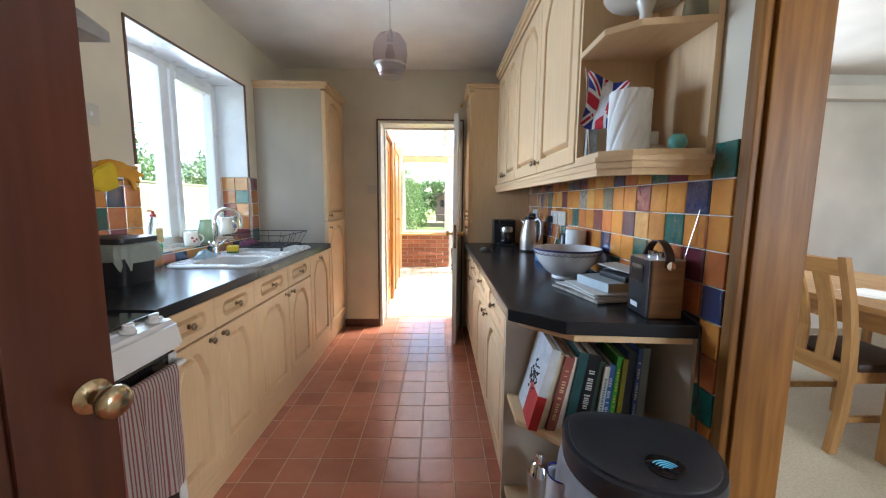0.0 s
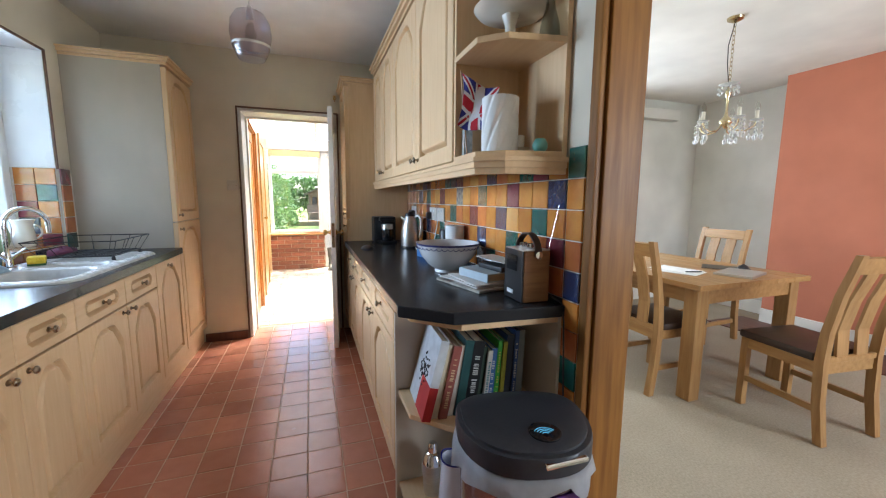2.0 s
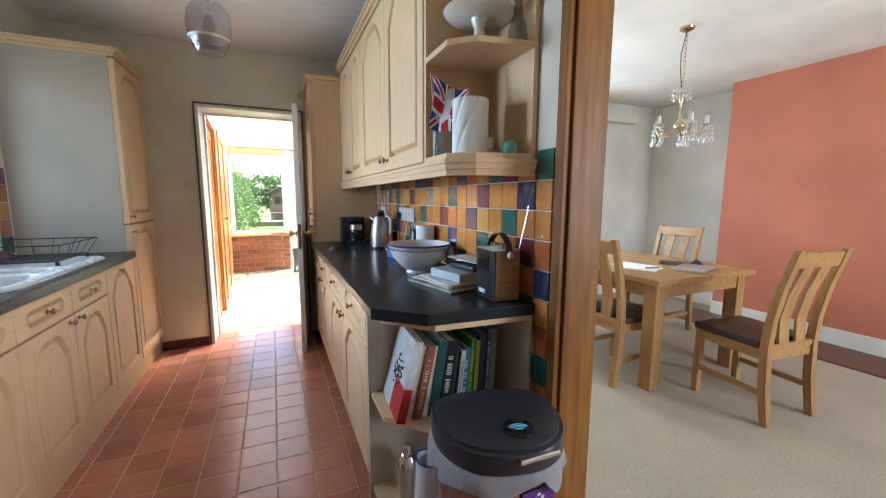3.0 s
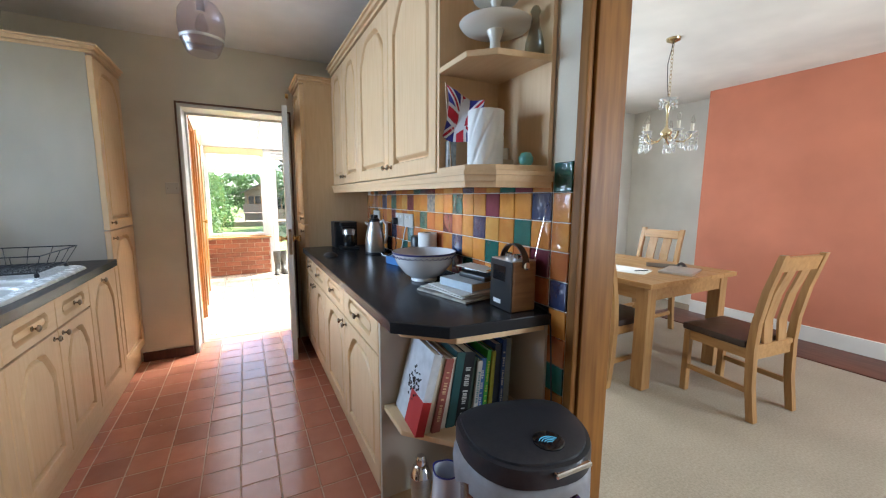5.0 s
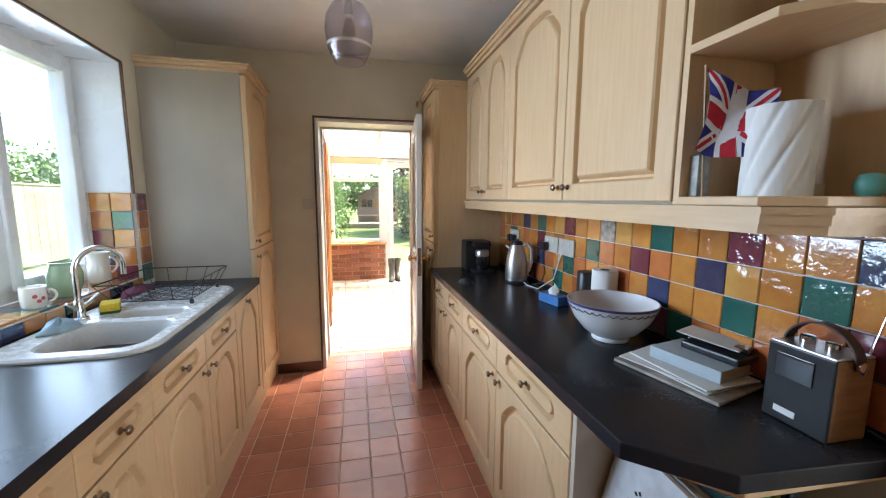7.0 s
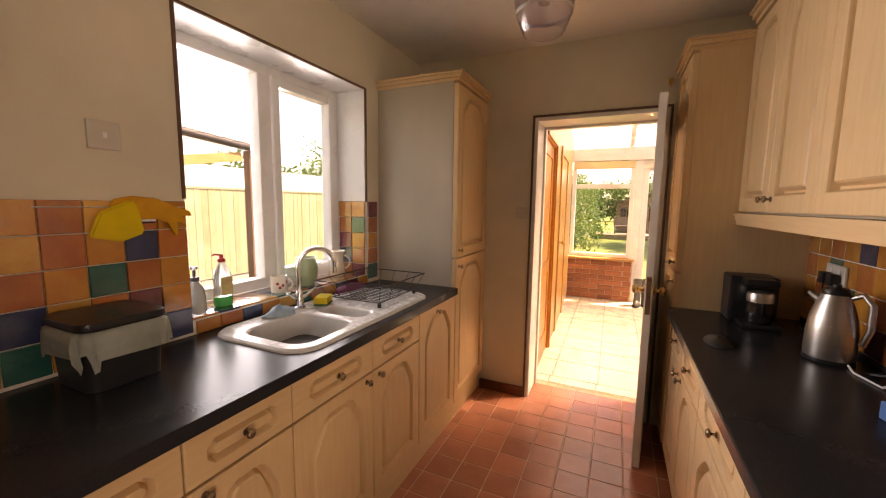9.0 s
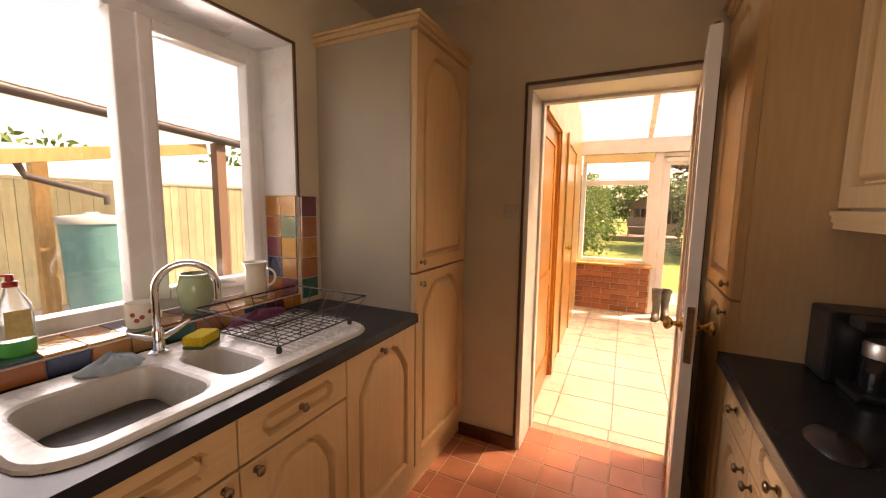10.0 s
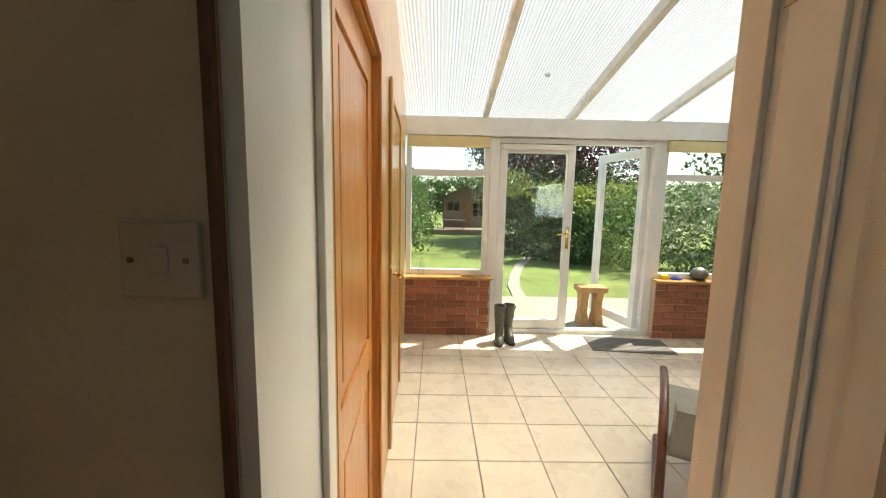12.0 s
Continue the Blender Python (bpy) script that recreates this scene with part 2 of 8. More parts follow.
def prism(pts, z0, z1, bm=None, bevel=0.0):
    """An upright prism over a plan outline."""
    sub = bmesh.new()
    lo = [sub.verts.new((x, y, z0)) for x, y in pts]
    hi = [sub.verts.new((x, y, z1)) for x, y in pts]
    n = len(pts)
    sub.faces.new(lo[::-1])
    sub.faces.new(hi)
    for i in range(n):
        sub.faces.new((lo[i], lo[(i + 1) % n], hi[(i + 1) % n], hi[i]))
    bmesh.ops.recalc_face_normals(sub, faces=sub.faces)
    if bevel:
        bmesh.ops.bevel(sub, geom=list(sub.edges), offset=bevel, segments=2, affect="EDGES", profile=0.6)
    if bm is None:
        return sub
    join(bm, sub)
    return bm


def lathe(profile, c=(0, 0, 0), seg=32, bm=None, m=None, squash=(1, 1)):
    """A body of revolution round the upright axis: profile of (radius, height)."""
    bm = bm or bmesh.new()
    rings, made = [], []
    for r, z in profile:
        if r < 1e-5:
            ring = [bm.verts.new((c[0], c[1], c[2] + z))]
        else:
            ring = [bm.verts.new((c[0] + r * squash[0] * math.cos(2 * math.pi * i / seg),
                                  c[1] + r * squash[1] * math.sin(2 * math.pi * i / seg), c[2] + z)) for i in range(seg)]
        rings.append(ring)
        made += ring
    for a, b in zip(rings, rings[1:]):
        for i in range(seg):
            j = (i + 1) % seg
            q = [a[i % len(a)], a[j % len(a)], b[j % len(b)], b[i % len(b)]]
            q = [v for k, v in enumerate(q) if v not in q[:k]]
            if len(q) > 2:
                bm.faces.new(q)
    if m is not None:
        bmesh.ops.transform(bm, matrix=m, verts=made)
    return bm


def tube(pts, r, seg=8, bm=None, closed=False):
    """A round bar along a line of points."""
    bm = bm or bmesh.new()
    pts = [Vector(p) for p in pts]
    n = len(pts)
    rings = []
    side = None
    for i, p in enumerate(pts):
        a = pts[(i - 1) % n] if (i or closed) else p
        b = pts[(i + 1) % n] if (i < n - 1 or closed) else p
        t = (b - a).normalized()
        if side is None:
            side = t.orthogonal().normalized()
        side = (side - t * side.dot(t)).normalized()
        up = t.cross(side)
        rr = r[i] if isinstance(r, (list, tuple)) else r
        rings.append([bm.verts.new(p + rr * (math.cos(2 * math.pi * k / seg) * side + math.sin(2 * math.pi * k / seg) * up)) for k in range(seg)])
    pairs = list(zip(rings, rings[1:])) + ([(rings[-1], rings[0])] if closed else [])
    for a, b in pairs:
        for k in range(seg):
            bm.faces.new((a[k], a[(k + 1) % seg], b[(k + 1) % seg], b[k]))
    if not closed:
        bm.faces.new(rings[0][::-1])
        bm.faces.new(rings[-1])
    return bm


def arc(c, r, a0, a1, n, u, w):
    """Points of an arc in the plane of u and w."""
    c, u, w = Vector(c), Vector(u), Vector(w)
    return [c + r * (math.cos(radians(a0 + (a1 - a0) * i / n)) * u + math.sin(radians(a0 + (a1 - a0) * i / n)) * w) for i in range(n + 1)]


def link_mesh(name, bm, material, smooth=None):
    me = bpy.data.meshes.new(name)
    bmesh.ops.recalc_face_normals(bm, faces=bm.faces)
    bm.to_mesh(me)
    bm.free()
    for mm in (material if isinstance(material, (list, tuple)) else [material]):
        me.materials.append(mm)
    if smooth:
        me.shade_smooth()
        me.set_sharp_from_angle(angle=radians(smooth))
    return new(name, me)


def thing(name, at, label, category, group="", kind="", turn=0.0):
    """An Empty at the base of a thing, to hold its parts."""
    ob = new(name)
    ob.empty_display_size = 0.05
    ob.matrix_basis = pose(*at, 0, 0, turn)
    WORLD[ob] = ob.matrix_basis.copy()
    return tagged(ob, label, category, group, kind)


def part(name, bm, material, parent, label="", smooth=None):
    """One mesh, in world places, under a thing or a part."""
    ob = link_mesh(name, bm, material, smooth)
    ob.parent = parent
    ob.matrix_parent_inverse = WORLD[parent].inverted() if parent in WORLD else Matrix()
    if label:
        ob["label"] = label
    return ob


def solid(name, bm, material, label, category, group="", kind="", smooth=None):
    """A thing or piece of the setting that is one mesh."""
    return tagged(link_mesh(name, bm, material, smooth), label, category, group, kind)


def structure(name, bm, material, label, category, smooth=None):
    return solid(name, bm, material, label, category, "", "structure", smooth)


def pieces(name, mesh_by_key, places, parent):
    """Many alike pieces that share meshes: places of (key, matrix)."""
    inv = WORLD[parent].inverted() if parent in WORLD else Matrix()
    for key, m in places:
        ob = new(name, mesh_by_key[key])
        ob.parent = parent
        ob.matrix_parent_inverse = inv
        ob.matrix_basis = m


def piece_mesh(name, sx, sy, sz, bevel, material):
    """A small slab with chamfered top edges, 5 sides: x, y wide, top at z = sz."""
    me = bpy.data.meshes.new(name)
    a, b = sx / 2, sy / 2
    v = [(-a, -b, 0), (a, -b, 0), (a, b, 0), (-a, b, 0), (-a, -b, sz - bevel), (a, -b, sz - bevel), (a, b, sz - bevel), (-a, b, sz - bevel),
         (-a + bevel, -b + bevel, sz), (a - bevel, -b + bevel, sz), (a - bevel, b - bevel, sz), (-a + bevel, b - bevel, sz)]
    f = [(8, 9, 10, 11)]
    for i in range(4):
        j = (i + 1) % 4
        f += [(i, j, 4 + j, 4 + i), (4 + i, 4 + j, 8 + j, 8 + i)]
    me.from_pydata(v, [], f)
    me.materials.append(material)
    return me


# ---- kitchen shell ----
XW, XE, YN, CEIL = -1.38, 0.89, 3.865, 2.49
YD0, YD1 = 3.865, 4.18
# window wall
bm = bmesh.new()
bx(bm, -1.70, XW, -1.7, 2.03, -0.1, 2.6)
bx(bm, -1.70, XW, 3.15, 4.18, -0.1, 2.6)
bx(bm, -1.70, XW, 2.03, 3.15, -0.1, 0.95)
bx(bm, -1.70, XW, 2.03, 3.15, 2.12, 2.6)
wall_w = structure("wall_west", bm, M_WALL, "cream painted kitchen wall with a deep window recess", "wall")
# end wall with the doorway
bm = bmesh.new()
bx(bm, XW, -0.48, YD0, YD1, -0.1, 2.6)
bx(bm, 0.33, 1.6, YD0, YD1, -0.1, 2.6)
bx(bm, 3.2, 5.1, YD0, YD1, -0.1, 2.6)
bx(bm, 1.6, 3.2, YD0, YD1, -0.1, 0.85)
bx(bm, 1.6, 3.2, YD0, YD1, 2.1, 2.6)
bx(bm, -0.48, 0.33, YD0, YD1, 2.025, 2.6)
wall_n = structure("wall_north", bm, M_WALL, "cream painted wall round the doorway to the garden room", "wall")
# wall towards the dining room
bm = bmesh.new()
bx(bm, XE, 1.04, 1.10, YD0, -0.1, 2.6)
wall_e = structure("wall_east", bm, M_WALL, "cream painted wall between kitchen and dining room", "wall")
bm = bmesh.new()
bx(bm, XW, -0.66, -0.17, -0.07, 0, 2.49)
bx(bm, 0.42, 0.96, -0.17, -0.07, 0, 2.49)
bx(bm, -0.66, 0.42, -0.17, -0.07, 2.03, 2.49)
structure("wall_hall", bm, M_WALL, "cream wall round the doorway from the hall", "wall")
# Unseen south wall closes off outside light, with an opening for the fill lamp.
bm = bmesh.new()
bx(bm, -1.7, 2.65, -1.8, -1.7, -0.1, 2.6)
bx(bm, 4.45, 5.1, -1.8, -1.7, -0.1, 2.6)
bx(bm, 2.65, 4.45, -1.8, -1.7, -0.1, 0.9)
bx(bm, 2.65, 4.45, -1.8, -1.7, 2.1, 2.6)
structure("wall_south", bm, M_WALL, "unseen cream wall behind the walk with an added opening", "wall")
bm = box(-1.70, 5.1, -1.8, 4.18, CEIL, 2.6)
structure("ceiling", bm, M_CEIL, "matt white plaster ceiling of kitchen and dining room", "ceiling")
bm = box(-1.70, 0.96, -1.7, 4.19, -0.1, -0.0011)
floor_k = structure("floor", bm, M_GROUT_RED, "red quarry tiles with pale joints in the kitchen", "floor")

# door lining and brown edge beads
bm = bmesh.new()
bx(bm, -0.478, -0.455, 3.868, 4.185, 0, 2.023)
bx(bm, 0.305, 0.328, 3.868, 4.185, 0, 2.023)
bx(bm, -0.455, 0.305, 3.868, 4.185, 2.0, 2.023)
bx(bm, -0.455, -0.44, 4.10, 4.15, 0, 2.0, 0.003)
bx(bm, 0.29, 0.305, 4.10, 4.15, 0, 2.0, 0.003)
bx(bm, -0.44, 0.29, 4.10, 4.15, 1.985, 2.0)
structure("trim", bm, M_WHITE, "white gloss painted door lining with stops", "door lining")
bm = bmesh.new()
bx(bm, -0.492, -0.479, 3.853, 3.866, 0.0, 2.038, 0.003)
bx(bm, -0.492, 0.345, 3.853, 3.866, 2.025, 2.038, 0.003)
bx(bm, 0.332, 0.345, 3.853, 3.866, 0.0, 2.025, 0.003)
structure("trim", bm, M_BEAD, "thin dark brown bead round the doorway", "trim")
bm = bmesh.new()
bx(bm, XW - 0.004, XW + 0.008, 3.144, 3.156, 1.43, 2.126, 0.003)
bx(bm, XW - 0.004, XW + 0.008, 2.024, 2.036, 1.43, 2.126, 0.003)
bx(bm, XW - 0.004, XW + 0.008, 2.036, 3.144, 2.114, 2.126, 0.003)
structure("trim", bm, M_BEAD, "thin dark brown bead round the window recess", "trim")
bm = bmesh.new()
bx(bm, -1.599, XW - 0.006, 3.1445, 3.1495, 1.437, 2.119)
bx(bm, -1.599, XW - 0.006, 2.0305, 2.0355, 0.967, 2.119)
bx(bm, -1.599, XW - 0.006, 2.036, 3.144, 2.1145, 2.1195)
structure("trim", bm, M_UPVC, "smooth white lining of the window recess", "window lining")
# skirting by the door
bm = box(-0.83, -0.493, 3.843, 3.863, 0.0, 0.075, 0.004)
structure("baseboard", bm, M_DOORWOOD, "low brown wooden skirting beside the doorway", "skirting")

# pine post: end lining of the dividing wall
bm = bmesh.new()
bx(bm, 0.906, 1.046, 1.062, 1.099, 0, CEIL, 0.004)
structure("trim", bm, M_POST, "varnished pine lining on the end of the dividing wall", "post")
bm = box(0.880, 0.905, 1.072, 1.108, 0, CEIL, 0.006)
structure("trim", bm, M_POST, "narrow pine edge strip beside the tiles", "trim")
bm = box(1.0405, 1.055, 1.100, 1.16, 0, CEIL, 0.005)
structure("trim", bm, M_POST, "pine architrave on the dining room side", "trim")


# ---- window ----
def opening_frame(bm, x0, x1, y0, y1, z0, z1, w, bevel=0.006):
    """A rectangular frame in the y-z plane."""
    bx(bm, x0, x1, y0, y0 + w, z0, z1, bevel)
    bx(bm, x0, x1, y1 - w, y1, z0, z1, bevel)
    bx(bm, x0, x1, y0 + w, y1 - w, z0, z0 + w, bevel)
    bx(bm, x0, x1, y0 + w, y1 - w, z1 - w, z1, bevel)


win = thing("window_1", (-1.62, 2.59, 0.96), "white plastic double-glazed kitchen window with one side-hung light", "window", kind="structure")
bm = bmesh.new()
opening_frame(bm, -1.67, -1.60, 2.03, 3.15, 0.97, 2.12, 0.055)
bx(bm, -1.67, -1.60, 2.555, 2.64, 1.02, 2.07, 0.006)
part("window_frame", bm, M_UPVC, win)
bm = bmesh.new()
opening_frame(bm, -1.655, -1.585, 2.63, 3.11, 1.01, 2.075, 0.05, 0.01)
part("casement", bm, M_UPVC, win)
p = part("pane", box(-1.64, -1.634, 2.08, 2.56, 1.02, 2.07), M_GLASS, win, "clear fixed glass pane")
p.visible_shadow = False
p = part("pane", box(-1.63, -1.624, 2.675, 3.065, 1.055, 2.03), M_GLASS, win, "clear opening glass pane")
p.visible_shadow = False
bm = tube([(-1.575, 2.80, 1.045), (-1.555, 2.80, 1.05), (-1.55, 2.86, 1.055), (-1.55, 2.93, 1.05)], 0.009)
part("handle", bm, M_UPVC, win, "white lever handle", 40)
# tiled sill
bm = box(-1.60, XW - 0.002, 2.032, 3.148, 0.945, 0.966)
sill = structure("window_sill", bm, M_GROUT_W, "tiled window sill in mixed coloured tiles", "sill")


# ---- cupboards ----
def loop_rect(w, h, n_top):
    pts = [(-w / 2, 0), (w / 2, 0), (w / 2, h)]
    pts += [(w / 2 - w * (i + 1) / (n_top + 1), h) for i in range(n_top)]
    return pts + [(-w / 2, h)]


ARCH = [(0.5, 0.0), (0.465, 0.20), (0.345, 0.64), (0.26, 0.90), (0.16, 1.0)]


def door_front(w, h, th, style):
    """A routed door or drawer front: outwards is -y, foot at z = 0, middle at x = 0."""
    bm = bmesh.new()
    e = 0.003
    if style == "arch":
        mx, mb, mt = min(0.062, w * 0.17), 0.06, 0.045
        rise = min(0.125, h * 0.2)

        def inner(d):
            a, base, top = w / 2 - mx - d, mb + d, h - mt - d
            z1 = top - rise
            up = [(2 * a * u, z1 + rise * v) for u, v in ARCH]
            return [(-a, base), (a, base)] + up + [(-x, z) for x, z in up[::-1]]
    else:
        mx, mz = w * 0.165, h * 0.235

        def inner(d):
            a, b = w / 2 - mx - d, h / 2 - mz - d
            k = b * 0.62
            o = [(-a + k, -b), (a - k, -b), (a, -b + k), (a, b - k), (a - k, b), (-a + k, b), (-a, b - k), (-a, -b + k)]
            return [(x, z + h / 2) for x, z in o]
    n = len(inner(0))
    if style == "arch":
        tops = [(-w / 2 + e, e), (w / 2 - e, e)] + [(2 * (w / 2 - e) * u, (h - e) if i else (h - rise)) for i, (u, v) in enumerate(ARCH)]
        tops += [(-2 * (w / 2 - e) * u, (h - e) if i else (h - rise)) for i, (u, v) in list(enumerate(ARCH))[::-1]]
        tops[3] = (w / 2 - e, h - e)
        tops[-2] = (-w / 2 + e, h - e)
    else:
        W, H = w / 2 - e, h - e
        q = inner(0)
        tops = [(q[0][0], e), (q[1][0], e), (W, e), (W, H), (q[4][0], H), (q[5][0], H), (-W, H), (-W, e)]
    loops = [(tops, 0.0), (inner(0), 0.0), (inner(0.003), 0.005), (inner(0.009), 0.025)]
    if style == "arch":
        loops += [(inner(0.016), 0.0255), (inner(0.025), 0.007), (inner(0.031), 0.002)]
    else:
        loops += [(inner(0.014), 0.0252), (inner(0.021), 0.004)]
    rings = [[bm.verts.new((x, y, z)) for x, z in pts] for pts, y in loops]
    for a, b in zip(rings, rings[1:]):
        for i in range(n):
            bm.faces.new((a[i], a[(i + 1) % n], b[(i + 1) % n], b[i]))
    bm.faces.new(rings[-1])
    edge = [bm.verts.new((max(-w / 2, min(w / 2, x * (w / 2) / (w / 2 - e))), e, min(h, max(0, (z - h / 2) * (h / 2) / (h / 2 - e) + h / 2)))) for x, z in tops]
    back = [bm.verts.new((v.co.x, th, v.co.z)) for v in edge]
    for a, b in ((rings[0], edge), (edge, back)):
        for i in range(n):
            bm.faces.new((a[i], a[(i + 1) % n], b[(i + 1) % n], b[i]))
    bm.faces.new(back[::-1])
    return bm


KNOB = [(0, 0.0), (0.012, 0.0), (0.012, 0.003), (0.005, 0.006), (0.0045, 0.014), (0.009, 0.018), (0.0155, 0.022), (0.0155, 0.027), (0.010, 0.032), (0, 0.033)]


def facing(side):
    """The turn that lets -y point into the room."""
    return 90 if side == "left" else -90


def add_front(parent, side, face, y0, y1, z0, z1, style, knob, material=None, name="door", label=""):
    """A door or drawer between y0 and y1 on the plane x = face; knob as (along from middle, height)."""
    g = 0.0024
    w = abs(y1 - y0) - 2 * g
    m = pose(face, (y0 + y1) / 2, z0 + g, 0, 0, facing(side))
    bm = door_front(w, z1 - z0 - 2 * g, 0.031, style)
    bm.transform(m)
    d = part(name, bm, material or M_UNIT, parent, label)
    if knob:
        k = lathe(KNOB, seg=14)
        k.transform(m @ pose(knob[0], 0.0, knob[1], 90, 0, 0) @ Matrix.Scale(0.86, 4))
        part("knob", k, M_PEWTER, d, "small pewter knob", 50)
    return d


def along(side, y, y0, y1):
    """Place along a front, from its middle, for a world y."""
    c = (y0 + y1) / 2
    return (y - c) if side == "left" else (c - y)


FL, FR = -0.81, 0.372   # front planes of the base cupboards
units_l = [(1.312, 1.645, "dd", 1.60), (1.645, 1.975, "dd", 1.69), (1.975, 2.405, "dd", 2.36), (2.405, 2.812, "dd", 2.45), (2.812, 3.282, "d", 3.02)]
for y0, y1, kind_, ky in units_l:
    u = thing("base_cabinet", ((XW + FL) / 2, (y0 + y1) / 2, 0.0), "pale limed oak base cupboard with arched door" + (" and drawer" if kind_ == "dd" else ""), "cabinet", "base cupboards under the sink worktop")
    part("body", box(XW + 0.003, FL - 0.032, y0 + 0.001, y1 - 0.001, 0.14, 0.74 if 1.9 < y0 < 2.5 else 0.868), M_SIDE, u)
    if kind_ == "dd":
        add_front(u, "left", FL, y0, y1, 0.728, 0.864, "drawer", (0, 0.066), M_UNIT_H, "drawer")
        add_front(u, "left", FL, y0, y1, 0.15, 0.724, "arch", (along("left", ky, y0, y1), 0.545))
    else:
        add_front(u, "left", FL, y0, y1, 0.15, 0.864, "arch", (along("left", ky, y0, y1), 0.675))
bm = box(XW + 0.003, -0.845, 1.312, 3.85, 0.0, 0.138)
structure("trim", bm, M_UNIT_H, "pale oak plinth under the cupboards beside the window", "plinth")

units_r = [(1.565, 2.13, 1.0), (2.13, 2.65, -1.0), (2.65, 3.06, 1.0), (3.06, 3.392, -1.0)]
for y0, y1, kd in units_r:
    u = thing("base_cabinet", ((XE + FR) / 2, (y0 + y1) / 2, 0.0), "pale limed oak base cupboard with drawer and arched door", "cabinet", "base cupboards under the long dark worktop")
    part("body", box(FR + 0.032, XE - 0.003, y0 + 0.001, y1 - 0.001, 0.13, 0.868), M_SIDE, u)
    add_front(u, "right", FR, y0, y1, 0.70, 0.862, "drawer", (0, 0.08), M_UNIT_H, "drawer")
    ky = y1 - 0.04 if kd > 0 else y0 + 0.04
    add_front(u, "right", FR, y0, y1, 0.14, 0.696, "arch", (along("right", ky, y0, y1), 0.525))
bm = box(FR + 0.045, XE - 0.003, 1.55, 3.85, 0.0, 0.128)
structure("trim", bm, M_UNIT_H, "pale oak plinth under the long worktop", "plinth")


def tall_unit(side, x_front, x_back, y0, y1, top, split, label, kz):
    u = thing("tall_cabinet", ((x_front + x_back) / 2, (y0 + y1) / 2, 0.0), label, "cabinet")
    s = 1 if side == "left" else -1
    inner_x = x_front - 0.032 * s
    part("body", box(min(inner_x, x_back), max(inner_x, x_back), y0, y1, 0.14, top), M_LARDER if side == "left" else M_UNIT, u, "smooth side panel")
    ky = y0 + 0.045
    add_front(u, side, x_front, y0, y1, 0.15, split - 0.002, "arch", (along(side, ky, y0, y1), split - 0.15 - 0.055))
    add_front(u, side, x_front, y0, y1, split + 0.002, top - 0.01, "arch", (along(side, ky, y0, y1), 0.045))
    # cornice
    bm = bmesh.new()
    lo, hi = (x_back, x_front + 0.004) if side == "left" else (x_front - 0.004, x_back)
    for i, (z0, z1, d) in enumerate(((top, top + 0.018, 0.004), (top + 0.018, top + 0.040, 0.018), (top + 0.040, top + 0.052, 0.030))):
        if side == "left":
            bx(bm, x_back, x_front + d, y0 - d, y1, z0, z1, 0.003)
        else:
            bx(bm, x_front - d, x_back, y0 - d, y1, z0, z1, 0.003)
    part("cornice", bm, M_UNIT_H, u)
    return u


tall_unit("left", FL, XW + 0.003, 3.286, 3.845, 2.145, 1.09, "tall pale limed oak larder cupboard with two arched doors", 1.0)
tall_unit("right", 0.362, XE - 0.003, 3.398, 3.845, 2.175, 1.09, "tall pale limed oak cupboard between worktop and door", 1.0)

# worktops
bm = bmesh.new()
bx(bm, XW + 0.002, -0.795, 1.305, 2.075, 0.87, 0.91)
bx(bm, XW + 0.002, -0.795, 2.99, 3.284, 0.87, 0.91)
bx(bm, XW + 0.002, -1.30, 2.075, 2.99, 0.87, 0.91)
bx(bm, -0.87, -0.795, 2.075, 2.99, 0.87, 0.91)
bmesh.ops.remove_doubles(bm, verts=bm.verts, dist=0.0001)
top_l = solid("worktop", bm, M_TOP, "dark charcoal laminate worktop holding the white sink", "worktop")
bm = prism([(0.341, 3.396), (0.341, 1.339), (0.49, 1.205), (XE - 0.002, 1.172), (XE - 0.002, 3.396)], 0.87, 0.91, bevel=0.004)
solid("worktop", bm, M_TOP, "long dark charcoal laminate worktop with a clipped corner", "worktop")

# open corner shelves under the worktop
u = thing("corner_shelf_unit", (0.62, 1.36, 0), "open limed oak corner shelves under the worktop end", "shelf unit")
part("end_panel", box(0.374, XE - 0.004, 1.545, 1.563, 0, 0.868), M_SIDE, u)
part("back_panel", box(0.868, XE - 0.004, 1.19, 1.545, 0, 0.868), M_SIDE, u)
plan = [(0.385, 1.545), (0.385, 1.36), (0.52, 1.215), (0.868, 1.195), (0.868, 1.545)]
for z in (0.085, 0.487, 0.845):
    part("shelf", prism(plan, z, z + 0.02, bevel=0.003), M_UNIT_H, u)

# wall cupboards
FW = 0.600
units_w = [(1.532, 2.062, 1.0), (2.062, 2.622, -1.0), (2.622, 3.012, 1.0), (3.012, 3.394, -1.0)]
for y0, y1, kd in units_w:
    u = thing("wall_cabinet", ((FW + XE) / 2, (y0 + y1) / 2, 1.40), "pale limed oak wall cupboard with an arched door", "cabinet", "wall cupboards over the long worktop")
    part("body", box(FW + 0.032, XE - 0.003, y0 + 0.001, y1 - 0.001, 1.40, 2.25), M_SIDE, u)
    ky = y1 - 0.035 if kd > 0 else y0 + 0.035
    add_front(u, "right", FW, y0, y1, 1.405, 2.24, "arch", (along("right", ky, y0, y1), 0.05))
u = thing("corner_wall_shelf", (0.74, 1.37, 1.40), "open limed oak corner shelves at the end of the wall cupboards", "shelf unit")
part("side_panel", box(FW + 0.005, XE - 0.004, 1.514, 1.531, 1.40, 2.25), M_UNIT, u)
part("back_panel", box(0.868, XE - 0.004, 1.215, 1.514, 1.40, 2.25), M_UNIT, u)
